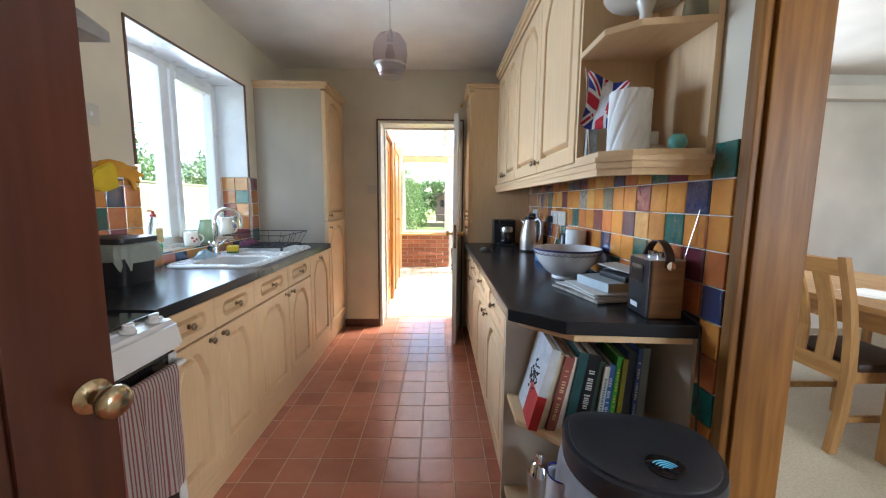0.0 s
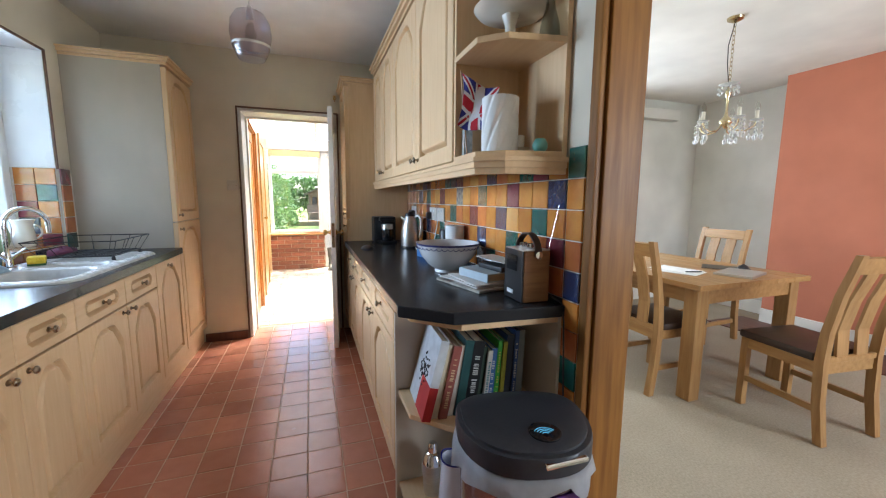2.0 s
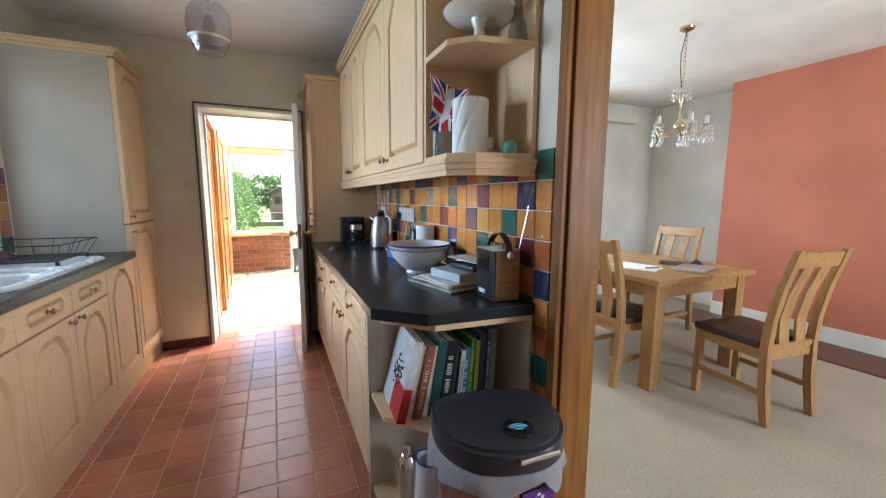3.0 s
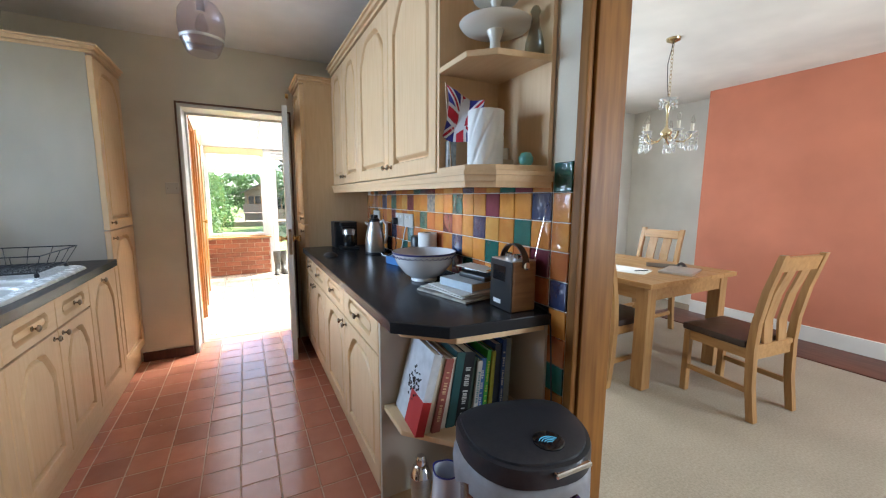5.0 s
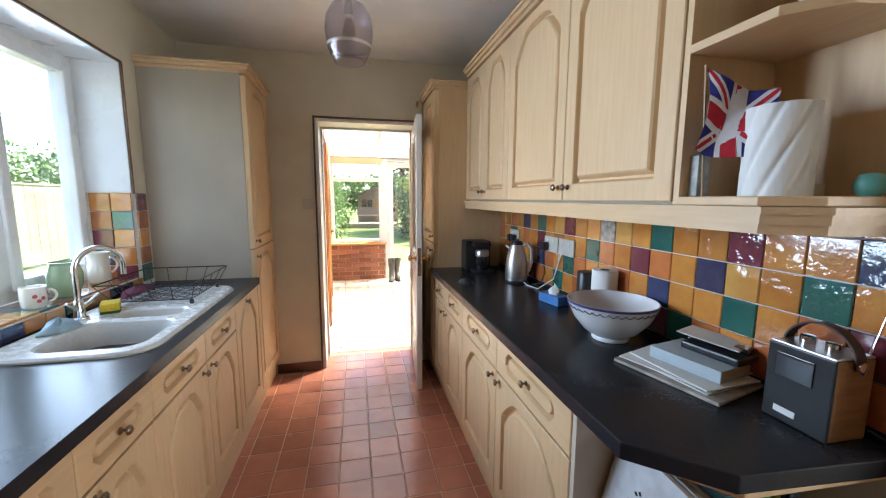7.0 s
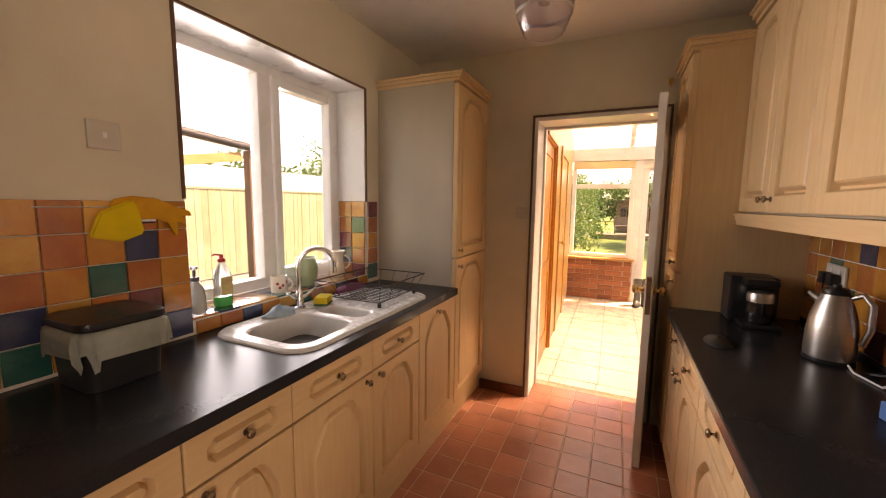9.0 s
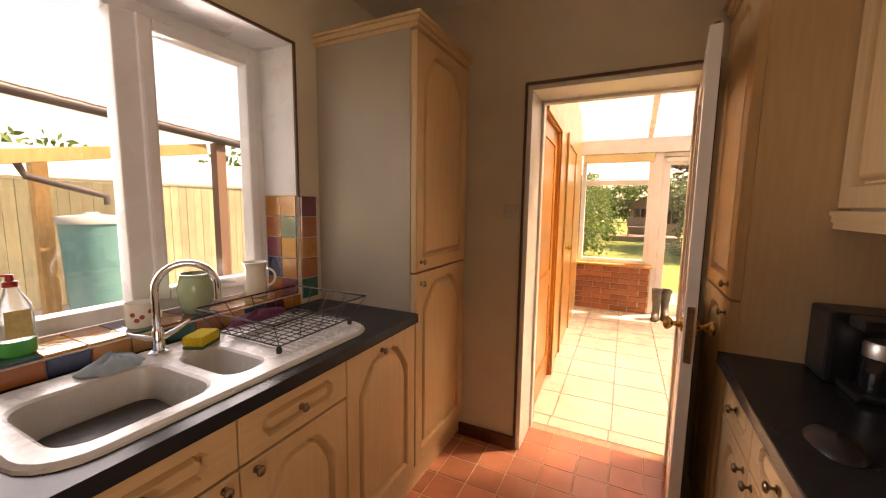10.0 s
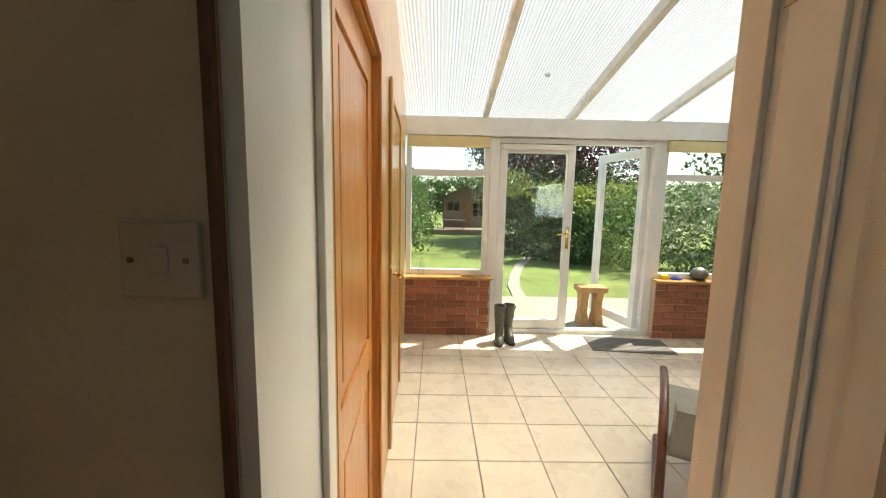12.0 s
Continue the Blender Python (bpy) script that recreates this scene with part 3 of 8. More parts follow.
plan = [(FW, 1.514), (FW, 1.315), (0.675, 1.245), (0.868, 1.21), (0.868, 1.514)]
for z in (1.40, 1.757, 2.23):
    part("shelf", prism(plan, z, z + 0.02, bevel=0.003), M_UNIT_H, u)
# stepped light pelmet and cornice
bm = bmesh.new()
for z0, z1, d in ((1.385, 1.399, 0.016), (1.365, 1.385, 0.010), (1.345, 1.365, 0.004)):
    out = [(FW - d, 3.394), (FW - d, 1.31 - d), (0.672 - d * 0.6, 1.238 - d), (0.872, 1.20 - d), (0.872, 1.222 - d), (0.69, 1.258), (FW + 0.02, 1.33), (FW + 0.02, 3.394)]
    prism(out, z0, z1, bm)
structure("trim", bm, M_UNIT_H, "stepped oak light pelmet under the wall cupboards", "pelmet")
bm = bmesh.new()
for z0, z1, d in ((2.251, 2.270, 0.004), (2.270, 2.292, 0.020), (2.292, 2.304, 0.032)):
    out = [(FW - d, 3.394), (FW - d, 1.31 - d), (0.672 - d * 0.6, 1.238 - d), (XE - 0.004, 1.20 - d), (XE - 0.004, 3.394)]
    prism(out, z0, z1, bm)
structure("trim", bm, M_UNIT_H, "stepped oak cornice on top of the wall cupboards", "cornice")


# ---- doors ----
def leaf_parts(root, w, h, th, m, wood, panels, glass=(), stile=0.1):
    """A framed door leaf in local x (width), y (thickness), z: rails at the gaps between the panels."""
    bm = bmesh.new()
    bx(bm, 0, stile, 0, th, 0, h, 0.003)
    bx(bm, w - stile, w, 0, th, 0, h, 0.003)
    zs = sorted([z for p in panels for z in p[2:4]] + [z for p in glass for z in p[2:4]])
    zs = [0] + zs + [h]
    for a, b in zip(zs[::2], zs[1::2]):
        if b - a > 0.004:
            bx(bm, stile, w - stile, 0, th, a, b, 0.003)
    if any(p[0] > stile + 0.01 for p in panels):
        mid = [p for p in panels if p[0] > stile + 0.01][0]
        for p in panels:
            if p[0] > stile + 0.01:
                bx(bm, p[0] - 0.09, p[0], 0, th, p[2], p[3], 0.003)
    bm.transform(m)
    part("leaf_frame", bm, wood, root)
    for x0, x1, z0, z1 in panels:
        bm = bmesh.new()
        bx(bm, x0, x1, th * 0.3, th * 0.7, z0, z1)
        bx(bm, x0 + 0.012, x1 - 0.012, th * 0.14, th * 0.86, z0 + 0.012, z1 - 0.012, 0.006)
        bx(bm, x0 + 0.05, x1 - 0.05, th * 0.06, th * 0.94, z0 + 0.05, z1 - 0.05, 0.008)
        bm.transform(m)
        part("panel", bm, wood, root)
    for x0, x1, z0, z1 in glass:
        bm = box(x0, x1, th * 0.42, th * 0.55, z0, z1)
        bm.transform(m)
        g = part("pane", bm, M_GLASS, root, "clear glass pane")
        bm = bmesh.new()
        for y0, y1 in ((th * 0.2, th * 0.42), (th * 0.55, th * 0.8)):
            bx(bm, x0, x0 + 0.014, y0, y1, z0, z1, 0.003)
            bx(bm, x1 - 0.014, x1, y0, y1, z0, z1, 0.003)
            bx(bm, x0 + 0.014, x1 - 0.014, y0, y1, z0, z0 + 0.014, 0.003)
            bx(bm, x0 + 0.014, x1 - 0.014, y0, y1, z1 - 0.014, z1, 0.003)
        bm.transform(m)
        part("glazing_bead", bm, wood, root)


DOOR_KNOB = [(0, 0), (0.031, 0), (0.031, 0.004), (0.026, 0.008), (0.014, 0.012), (0.011, 0.022), (0.011, 0.034), (0.018, 0.040), (0.027, 0.050), (0.030, 0.058), (0.027, 0.066), (0.016, 0.072), (0, 0.074)]


def door_knob(root, m, x, z, y_out, material, scale=1.0, flip=False):
    k = lathe(DOOR_KNOB, seg=24)
    k.transform(m @ pose(x, y_out, z, -90 if flip else 90, 0, 0) @ Matrix.Scale(scale, 4))
    part("door_knob", k, material, root, "round brass door knob", 50)


# half-glazed door between kitchen and garden room, standing open
HX, HY = 0.298, 4.075
ang = math.degrees(math.atan2(3.345 - HY, 0.228 - HX))
m = pose(HX, HY, 0.006, 0, 0, ang)
d = thing("door_1", (HX, HY, 0), "cream painted half-glazed door standing open into the kitchen", "door", kind="structure")
leaf_parts(d, 0.735, 1.975, 0.038, m, M_WHITE, [(0.1, 0.635, 0.2, 0.80)], [(0.1, 0.635, 0.98, 1.865)])
door_knob(d, m, 0.68, 0.98, 0.0, M_BRASS, 0.85)
door_knob(d, m, 0.68, 0.98, 0.038, M_BRASS, 0.85, True)
bm = box(0.732, 0.738, 0.008, 0.030, 0.86, 1.06, 0.001, m)
part("lock_plate", bm, M_PEWTER, d, "tarnished steel lock face plate")
bm = bmesh.new()
for z in (0.25, 1.75):
    bx(bm, -0.008, 0.03, -0.003, 0.0, z, z + 0.09, 0.001, m)
part("hinge", bm, M_PEWTER, d)

# dark door beside the cooker
LX, LY = -0.41, 0.675
m = pose(LX, LY, 0.006, 0, 0, -109.3)
d = thing("door_2", (-0.64, -0.05, 0), "dark varnished door with a glazed lower half, standing open by the cooker", "door", kind="structure")
leaf_parts(d, 0.76, 1.98, 0.036, m, M_DOORWOOD, [(0.115, 0.645, 1.15, 1.87)], [(0.115, 0.645, 0.22, 1.10)], 0.115)
door_knob(d, m, 0.030, 0.975, 0.036, M_PALEBRASS, 0.8, True)
door_knob(d, m, 0.030, 0.975, 0.0, M_PALEBRASS, 0.8)
# ---- wall tiles ----
TILE = 0.1
COL = {"a": M_AMBER, "o": M_ORANGE, "y": M_YELLOW, "b": M_BLUE, "g": M_GREEN, "p": M_PLUM, "s": M_PATTERN}
tile_me = {k: piece_mesh("tile", 0.0965, 0.0965, 0.008, 0.0018, mm) for k, mm in COL.items()}
half_me = {k: piece_mesh("tile", 0.0965, 0.072, 0.008, 0.0018, mm) for k, mm in COL.items()}
rng = random.Random(7)


def pick():
    return rng.choice("aaaaaayyyooooobgpgb")


# east wall: rows from the top, near column first
ROW_TEXT = [
    "baapaagaysaapyagabaoaa",
    "agaybaopaogaaoapaoagao",
    "poagaabaoaaogaoboagaoa",
    "oaoaogpaboaoagaopaoaga",
]
field = structure("tiled_splashback", box(XE - 0.006, XE - 0.0005, 1.188, 3.396, 0.911, 1.398), M_GROUT_W, "hand-glazed amber, blue, green and plum wall tiles", "wall tiles")
places = []
Z_TOP = 1.33
for r in range(4):
    for c in range(22):
        y = 1.198 + 0.1 * c + 0.05
        z = Z_TOP - 0.1 * r - 0.05
        if y + 0.05 > 3.4:
            continue
        places.append((ROW_TEXT[r][c], pose(XE - 0.006, y, z, 0, -90, 0)))
pieces("tile", tile_me, places, field)
top_me = {k: piece_mesh("tile", 0.064, 0.0965, 0.008, 0.0018, mm) for k, mm in COL.items()}
pieces("tile", top_me, [("apgaobayapbgaoapbaogaa"[c], pose(XE - 0.006, 1.248 + 0.1 * c, 1.3635, 0, -90, 0)) for c in range(21)], field)
# Strip added to hide the pale grout gap under the tiles.
structure("trim", box(XE - 0.016, XE - 0.0065, 1.19, 3.396, 0.9105, 0.9285, 0.002), M_TOP, "dark strip added over the gap below the wall tiles", "upstand")
end_col = structure("tiled_wall_end", box(XE - 0.006, XE - 0.0005, 1.110, 1.187, 0.0, 1.43), M_GROUT_W, "column of glazed tiles down to the floor beside the pine post", "wall tiles")
end_me = {k: piece_mesh("tile", 0.0965, 0.078, 0.008, 0.0018, mm) for k, mm in COL.items()}
places = []
for r, k in enumerate("gaaobaogaoaaoa"):
    places.append((k, pose(XE - 0.006, 1.150, 1.38 - 0.1 * r, 0, -90, 0)))
pieces("tile", end_me, places, end_col)
# window wall: left of the window, right of it, recess and sill
field = structure("tiled_splashback", box(XW + 0.0005, XW + 0.006, 1.32, 2.029, 0.911, 1.423), M_GROUT_W, "glazed mixed-colour tiles beside the window", "wall tiles")
LEFT = ["aoyoaba", "obaoyog", "aogaoyb", "apoybao", "baoagya"]
places = []
for r in range(5):
    for c in range(7):
        places.append((LEFT[r][c], pose(XW + 0.006, 1.979 - 0.1 * c, 1.372 - 0.1 * r, 0, 90, 0)))
pieces("tile", tile_me, places, field)
field = structure("tiled_splashback", box(XW + 0.0005, XW + 0.006, 3.152, 3.282, 0.911, 1.435), M_GROUT_W, "narrow column of glazed tiles beside the larder", "wall tiles")
pieces("tile", tile_me, [(k, pose(XW + 0.006, 3.204, 1.385 - 0.1 * r, 0, 90, 0)) for r, k in enumerate("poaog")], field)
field = structure("tiled_recess", box(-1.60, XW - 0.002, 3.143, 3.1485, 0.967, 1.435), M_GROUT_W, "glazed tiles on the side of the window recess", "wall tiles")
REC = ["aa", "go", "ap", "ab", "po"]
places = []
for r in range(5):
    for c in range(2):
        places.append((REC[r][c], pose(XW - 0.055 - 0.1 * c, 3.143, 1.385 - 0.1 * r, 90, 0, 0)))
pieces("tile", tile_me, places, field)
places = []
for c in range(11):
    places.append(("abaygoboyap"[c], pose(XW - 0.052, 2.09 + 0.1 * c, 0.966, 0, 0, 0)))
    places.append(("oyaobapgaoy"[c], pose(XW - 0.152, 2.09 + 0.1 * c, 0.966, 0, 0, 0)))
pieces("tile", tile_me, places, sill)
strip = structure("tiled_upstand", box(XW + 0.0005, XW + 0.006, 2.03, 3.15, 0.911, 0.966), M_GROUT_W, "low row of cut tiles under the sill", "wall tiles")
low_me = {k: piece_mesh("tile", 0.05, 0.0965, 0.008, 0.0018, mm) for k, mm in COL.items()}
pieces("tile", low_me, [("aobaygoabpa"[c], pose(XW + 0.006, 2.09 + 0.1 * c, 0.938, 0, 90, 0)) for c in range(11)], strip)

# ---- garden room ----
GY = 7.40            # inner face of the brick dwarf wall
bm = box(-0.75, 3.6, 4.19, 7.75, -0.1, -0.010)
floor_g = structure("floor_garden_room", bm, M_GROUT_GREY, "large cream ceramic floor tiles with grey joints", "floor")
# pine lined side wall, turned 2.6 degrees to fit the camera's view
ms = pose(-0.455, 4.186, 0, 0, 0, 2.6)
bm = bmesh.new()
for y0, y1, z0, z1 in ((0.79, 1.35, 0, 3.1), (2.15, 3.22, 0, 3.1), (0.0, 0.79, 2.0, 3.1), (1.35, 2.15, 2.0, 3.1), (0, 0.03, 0, 2.0)):
    bx(bm, -0.14, 0, y0, y1, z0, z1, 0, ms)
side_w = structure("wall_garden_west", bm, M_PINE, "pine boarded side wall of the garden room", "wall")
for i, (y0, y1) in enumerate(((0.03, 0.79), (1.35, 2.15))):
    bm = bmesh.new()
    w_ = 0.075
    o = 0.018
    bx(bm, -0.13, 0.002, y0, y0 + 0.03, 0, 2.0, 0.002, ms)
    bx(bm, -0.13, 0.002, y1 - 0.03, y1, 0, 2.0, 0.002, ms)
    bx(bm, -0.13, 0.002, y0 + 0.03, y1 - 0.03, 1.97, 2.0, 0.002, ms)
    if i:
        bx(bm, 0.003, o, y0 - 0.05, y0 + 0.022, 0, 2.07, 0.004, ms)
    bx(bm, 0.003, o, y1 - 0.022, y1 + 0.05, 0, 2.07, 0.004, ms)
    bx(bm, 0.003, o, y0 + 0.022, y1 - 0.022, 1.98, 2.07, 0.004, ms)
    structure("trim", bm, M_PINEDOOR if i == 0 else M_PINE, "varnished pine door frame and architrave", "door frame")
    dm = ms @ pose(-0.055 if i == 0 else -0.03, y1 - 0.032, 0.008, 0, 0, -90)
    d = thing("door_3" if i == 0 else "door_4", tuple((ms @ Vector((-0.04, (y0 + y1) / 2, 0)))), "closed orange pine panelled door in the garden room side wall", "door", kind="structure")
    W = y1 - y0 - 0.064
    if i == 0:
        leaf_parts(d, W, 1.955, 0.036, dm, M_PINEDOOR, [(0.09, W - 0.09, 0.2, 0.78), (0.09, W - 0.09, 0.90, 1.85)], (), 0.09)
    else:
        leaf_parts(d, W, 1.955, 0.036, dm, M_PINE, [(0.1, W / 2 - 0.045, 0.2, 0.80), (W / 2 + 0.045, W - 0.1, 0.2, 0.80), (0.1, W / 2 - 0.045, 0.95, 1.85), (W / 2 + 0.045, W - 0.1, 0.95, 1.85)])
        door_knob(d, dm, W - 0.06, 1.0, 0.036, M_BRASS, 0.8, True)
# dwarf walls
brick_me = {"b": piece_mesh("brick", 0.215, 0.065, 0.012, 0.003, M_BRICK), "h": piece_mesh("brick", 0.1025, 0.065, 0.012, 0.003, M_BRICK)}
for n_, (x0, x1) in enumerate(((-0.60, 0.315), (2.09, 3.45))):
    core = structure("dwarf_wall", box(x0, x1, GY + 0.010, GY + 0.22, 0, 0.615), M_MORTAR, "low red brick wall under the garden room window", "brick wall")
    places = []
    for r in range(8):
        z = 0.04 + 0.0755 * r
        x = x0 + (0.0 if r % 2 == 0 else -0.1125)
        while x < x1 - 0.02:
            a, b = max(x, x0), min(x + 0.215, x1)
            if b - a > 0.2:
                places.append(("b", pose((a + b) / 2, GY + 0.010, z, 90, 0, 0)))
            elif b - a > 0.08:
                places.append(("h", pose((a + b) / 2 if x >= x0 else a + 0.0513, GY + 0.010, z, 90, 0, 0)))
            x += 0.225
    pieces("brick", brick_me, places, core)
    structure("window_sill", box(x0 - 0.01, x1 + 0.02, GY - 0.05, GY + 0.22, 0.62, 0.645, 0.006), M_PINE_H, "pine board sill on the brick wall", "sill")


def end_frame(bm, x0, x1, z0, z1, w, y0=None, y1=None, bev=0.006):
    """A rectangular frame in the x-z plane."""
    y0, y1 = y0 or GY + 0.10, y1 or GY + 0.17
    bx(bm, x0, x0 + w, y0, y1, z0, z1, bev)
    bx(bm, x1 - w, x1, y0, y1, z0, z1, bev)
    bx(bm, x0 + w, x1 - w, y0, y1, z0, z0 + w, bev)
    bx(bm, x0 + w, x1 - w, y0, y1, z1 - w, z1, bev)


def end_window(name, x0, x1, label):
    w = thing(name, ((x0 + x1) / 2, GY + 0.13, 0.645), label, "window", kind="structure")
    bm = bmesh.new()
    end_frame(bm, x0, x1, 0.647, 2.09, 0.055)
    bx(bm, x0 + 0.055, x1 - 0.055, GY + 0.10, GY + 0.17, 1.70, 1.765, 0.006)
    part("window_frame", bm, M_UPVC, w)
    for z0, z1 in ((0.70, 1.70), (1.765, 2.035)):
        g = part("pane", box(x0 + 0.054, x1 - 0.054, GY + 0.13, GY + 0.136, z0, z1), M_GLASS, w)
        g.visible_shadow = False
    return w


end_window("window_2", -0.60, 0.275, "white plastic window with a top light over the brick wall")
end_window("window_3", 2.10, 3.45, "white plastic window with a top light overlooking the hedge")
fd = thing("french_doors", (1.2, GY + 0.13, 0), "white plastic french doors with one leaf open to the garden", "door", kind="structure")
bm = bmesh.new()
bx(bm, 0.275, 0.375, GY + 0.09, GY + 0.18, 0, 2.10, 0.006)
bx(bm, 2.0, 2.10, GY + 0.09, GY + 0.18, 0, 2.10, 0.006)
bx(bm, 0.375, 2.0, GY + 0.09, GY + 0.18, 2.05, 2.10, 0.006)
bx(bm, 0.375, 2.0, GY + 0.09, GY + 0.18, 0, 0.05, 0.006)
part("door_frame", bm, M_UPVC, fd)


def french_leaf(parent, m, w, handle_x):
    bm = bmesh.new()
    for a in ((0, 0.085, 0, 0.06, 0, 1.99), (w - 0.085, w, 0, 0.06, 0, 1.99), (0.085, w - 0.085, 0, 0.06, 0, 0.10), (0.085, w - 0.085, 0, 0.06, 1.90, 1.99)):
        bx(bm, *a, 0.008)
    bm.transform(m)
    lf = part("leaf", bm, M_UPVC, parent, "white plastic glazed leaf")
    bm = box(0.08, w - 0.08, 0.027, 0.033, 0.095, 1.905)
    bm.transform(m)
    g = part("pane", bm, M_GLASS, lf)
    g.visible_shadow = False
    bm = box(handle_x - 0.016, handle_x + 0.016, -0.008, -0.001, 0.90, 1.13, 0.003)
    tube([(handle_x, -0.006, 1.06), (handle_x, -0.05, 1.06), (handle_x - 0.03, -0.055, 1.06), (handle_x - 0.12, -0.05, 1.055)], 0.009, 8, bm)
    bm.transform(m)
    part("handle", bm, M_BRASS, lf, "brass lever handle on a back plate", 40)


french_leaf(fd, pose(0.378, GY + 0.105, 0.052), 0.80, 0.755)
french_leaf(fd, pose(2.0, GY + 0.17, 0.052, 0, 0, 103) @ pose(0, 0, 0), 0.80, 0.755)
bm = box(0.40, 1.16, GY + 0.055, GY + 0.10, 1.985, 2.035, 0.008)
solid("roller_blind", bm, M_WHITE, "rolled-up cream roller blind on the french door", "blind")
for x0, x1 in ((-0.58, 0.27), (2.12, 3.4)):
    M_BLIND = mat("yellow_cream_blind", (0.74, 0.66, 0.40), (0.70, 0.61, 0.35), 0.8, scale=8)
    solid("roller_blind", box(x0, x1, GY + 0.03, GY + 0.09, 1.99, 2.10, 0.01), M_BLIND, "rolled-up yellowish fabric blind above the window", "blind", "garden room blinds")
# eaves beam, roof bars and sheets
structure("eaves_beam", box(-0.62, 3.5, GY + 0.02, GY + 0.20, 2.105, 2.29, 0.008), M_UPVC, "white eaves beam over doors and windows", "beam")
SL = 0.20
ROOF_Y0 = 4.185


def roof_z(y):
    return 2.30 + SL * (GY + 0.2 - y)


bm = bmesh.new()
tilt = math.degrees(math.atan(SL))
length = (GY + 0.35 - ROOF_Y0) / math.cos(math.atan(SL))
for x in (0.205, 1.085, 1.96, 2.84):
    bx(bm, x - 0.028, x + 0.028, 0, length, -0.055, 0.02, 0.006, pose(0, ROOF_Y0, roof_z(ROOF_Y0), -tilt, 0, 0))
structure("roof_bars", bm, M_UPVC, "white sloping glazing bars of the roof", "roof bar")
# ribbed sheets
me_v, me_f = [], []
rib = 0.011
xs = np.arange(-0.75, 3.6, rib)
for i, x in enumerate(xs):
    dz = 0.004 if i % 2 else 0.0
    for y in (ROOF_Y0, GY + 0.4):
        me_v.append((float(x), y, roof_z(y) + 0.022 + dz))
for i in range(len(xs) - 1):
    me_f.append((2 * i, 2 * i + 1, 2 * i + 3, 2 * i + 2))
me = bpy.data.meshes.new("roof_sheet")
me.from_pydata(me_v, [], me_f)
me.materials.append(M_POLY)
tagged(new("roof_sheet", me), "milky ribbed polycarbonate roof sheet over the garden room", "roof", "", "structure")
bm = bmesh.new()
bx(bm, 3.45, 3.6, 4.18, GY + 0.2, 0, 3.1)
structure("wall_garden_east", bm, M_WALL, "plain wall closing the garden room", "wall")
bm = box(-0.6, 3.6, 4.181, 4.19, 2.05, 3.1)
structure("wall_house_outer", bm, M_WHITE, "white outer face of the house wall above the door", "wall")
bm = box(0.36, 1.6, 4.181, 4.19, 0.0, 2.05)
bx(bm, 3.2, 3.6, 4.181, 4.19, 0.0, 2.05)
bx(bm, 1.6, 3.2, 4.181, 4.19, 0.0, 0.85)
structure("wall_house_outer", bm, M_WHITE, "white outer face of the house wall beside the door", "wall")

# ---- dining room ----
structure("floor_dining", box(0.96, 5.1, -1.7, 3.865, -0.1, 0.0), M_CARPET, "beige short-pile carpet in the dining room", "carpet")
structure("hearth_floor", box(4.02, 4.549, -1.7, 2.9, 0.001, 0.010), M_DARKFLOOR, "red-brown wooden floor strip along the pink wall", "floor")
structure("wall_chimney_breast", box(4.55, 5.1, -1.7, 2.72, 0, CEIL), M_RED, "terracotta pink painted chimney breast wall", "wall")
structure("wall_dining_east", box(4.86, 5.1, 2.72, 3.865, 0, CEIL), M_WALL_GREY, "pale grey painted alcove wall", "wall")
structure("baseboard", box(4.532, 4.549, -1.7, 2.72, 0.0, 0.15, 0.004), M_WHITE, "white painted skirting board along the pink wall", "skirting")
structure("baseboard", box(4.842, 4.859, 2.72, 3.865, 0.0, 0.15, 0.004), M_WHITE, "white painted skirting board in the alcove", "skirting")
bm = bmesh.new()
bx(bm, 1.041, 1.6, 3.855, 3.864, 0, CEIL)
bx(bm, 3.2, 4.86, 3.855, 3.864, 0, CEIL)
bx(bm, 1.6, 3.2, 3.855, 3.864, 0, 0.85)
bx(bm, 1.6, 3.2, 3.855, 3.864, 2.1, CEIL)
structure("wall_dining_north", bm, M_WALL_GREY, "pale grey painted end wall of the dining room", "wall")

# ---- garden ----
M_GRASS = mat("mown_grass", (0.15, 0.21, 0.045), (0.22, 0.27, 0.075), 0.9, scale=14, bump=0.6, bscale=60, big=0.25)
M_PATIO = mat("pale_paving", (0.40, 0.36, 0.30), (0.32, 0.29, 0.24), 0.85, scale=12, bump=0.2, bscale=40)
structure("ground", box(-60, 60, -40, 140, -0.4, -0.13), M_GRASS, "sunlit mown lawn round the house", "lawn")
structure("patio", box(-0.9, 5.2, 7.78, 9.4, -0.129, -0.06, 0.01), M_PATIO, "pale stone paving outside the french doors", "paving")
M_YARD = mat("worn_concrete", (0.22, 0.21, 0.19), (0.17, 0.16, 0.145), 0.9, scale=10, bump=0.2, bscale=40)
structure("yard", box(-9, -1.71, -4, 7.5, -0.129, -0.09), M_YARD, "pale concrete yard beside the kitchen", "paving")


# ---- cooker, hood ----
M_ENAMEL = mat("white_enamel", (0.80, 0.79, 0.77), (0.76, 0.75, 0.73), 0.2, scale=8, coat=0.3)
M_DARKGLASS = mat("black_oven_glass", (0.010, 0.010, 0.012), (0.014, 0.014, 0.016), 0.06, scale=10, coat=0.5)
M_HOOD = mat("grey_hood_metal", (0.45, 0.43, 0.42), (0.40, 0.385, 0.38), 0.4, 0.4, scale=20)
ck = thing("cooker", (-1.05, 1.045, 0), "white freestanding cooker with a black oven door and knobs", "cooker")
part("body", box(XW + 0.01, -0.765, 0.795, 1.300, 0.02, 0.895, 0.006), M_ENAMEL, ck)
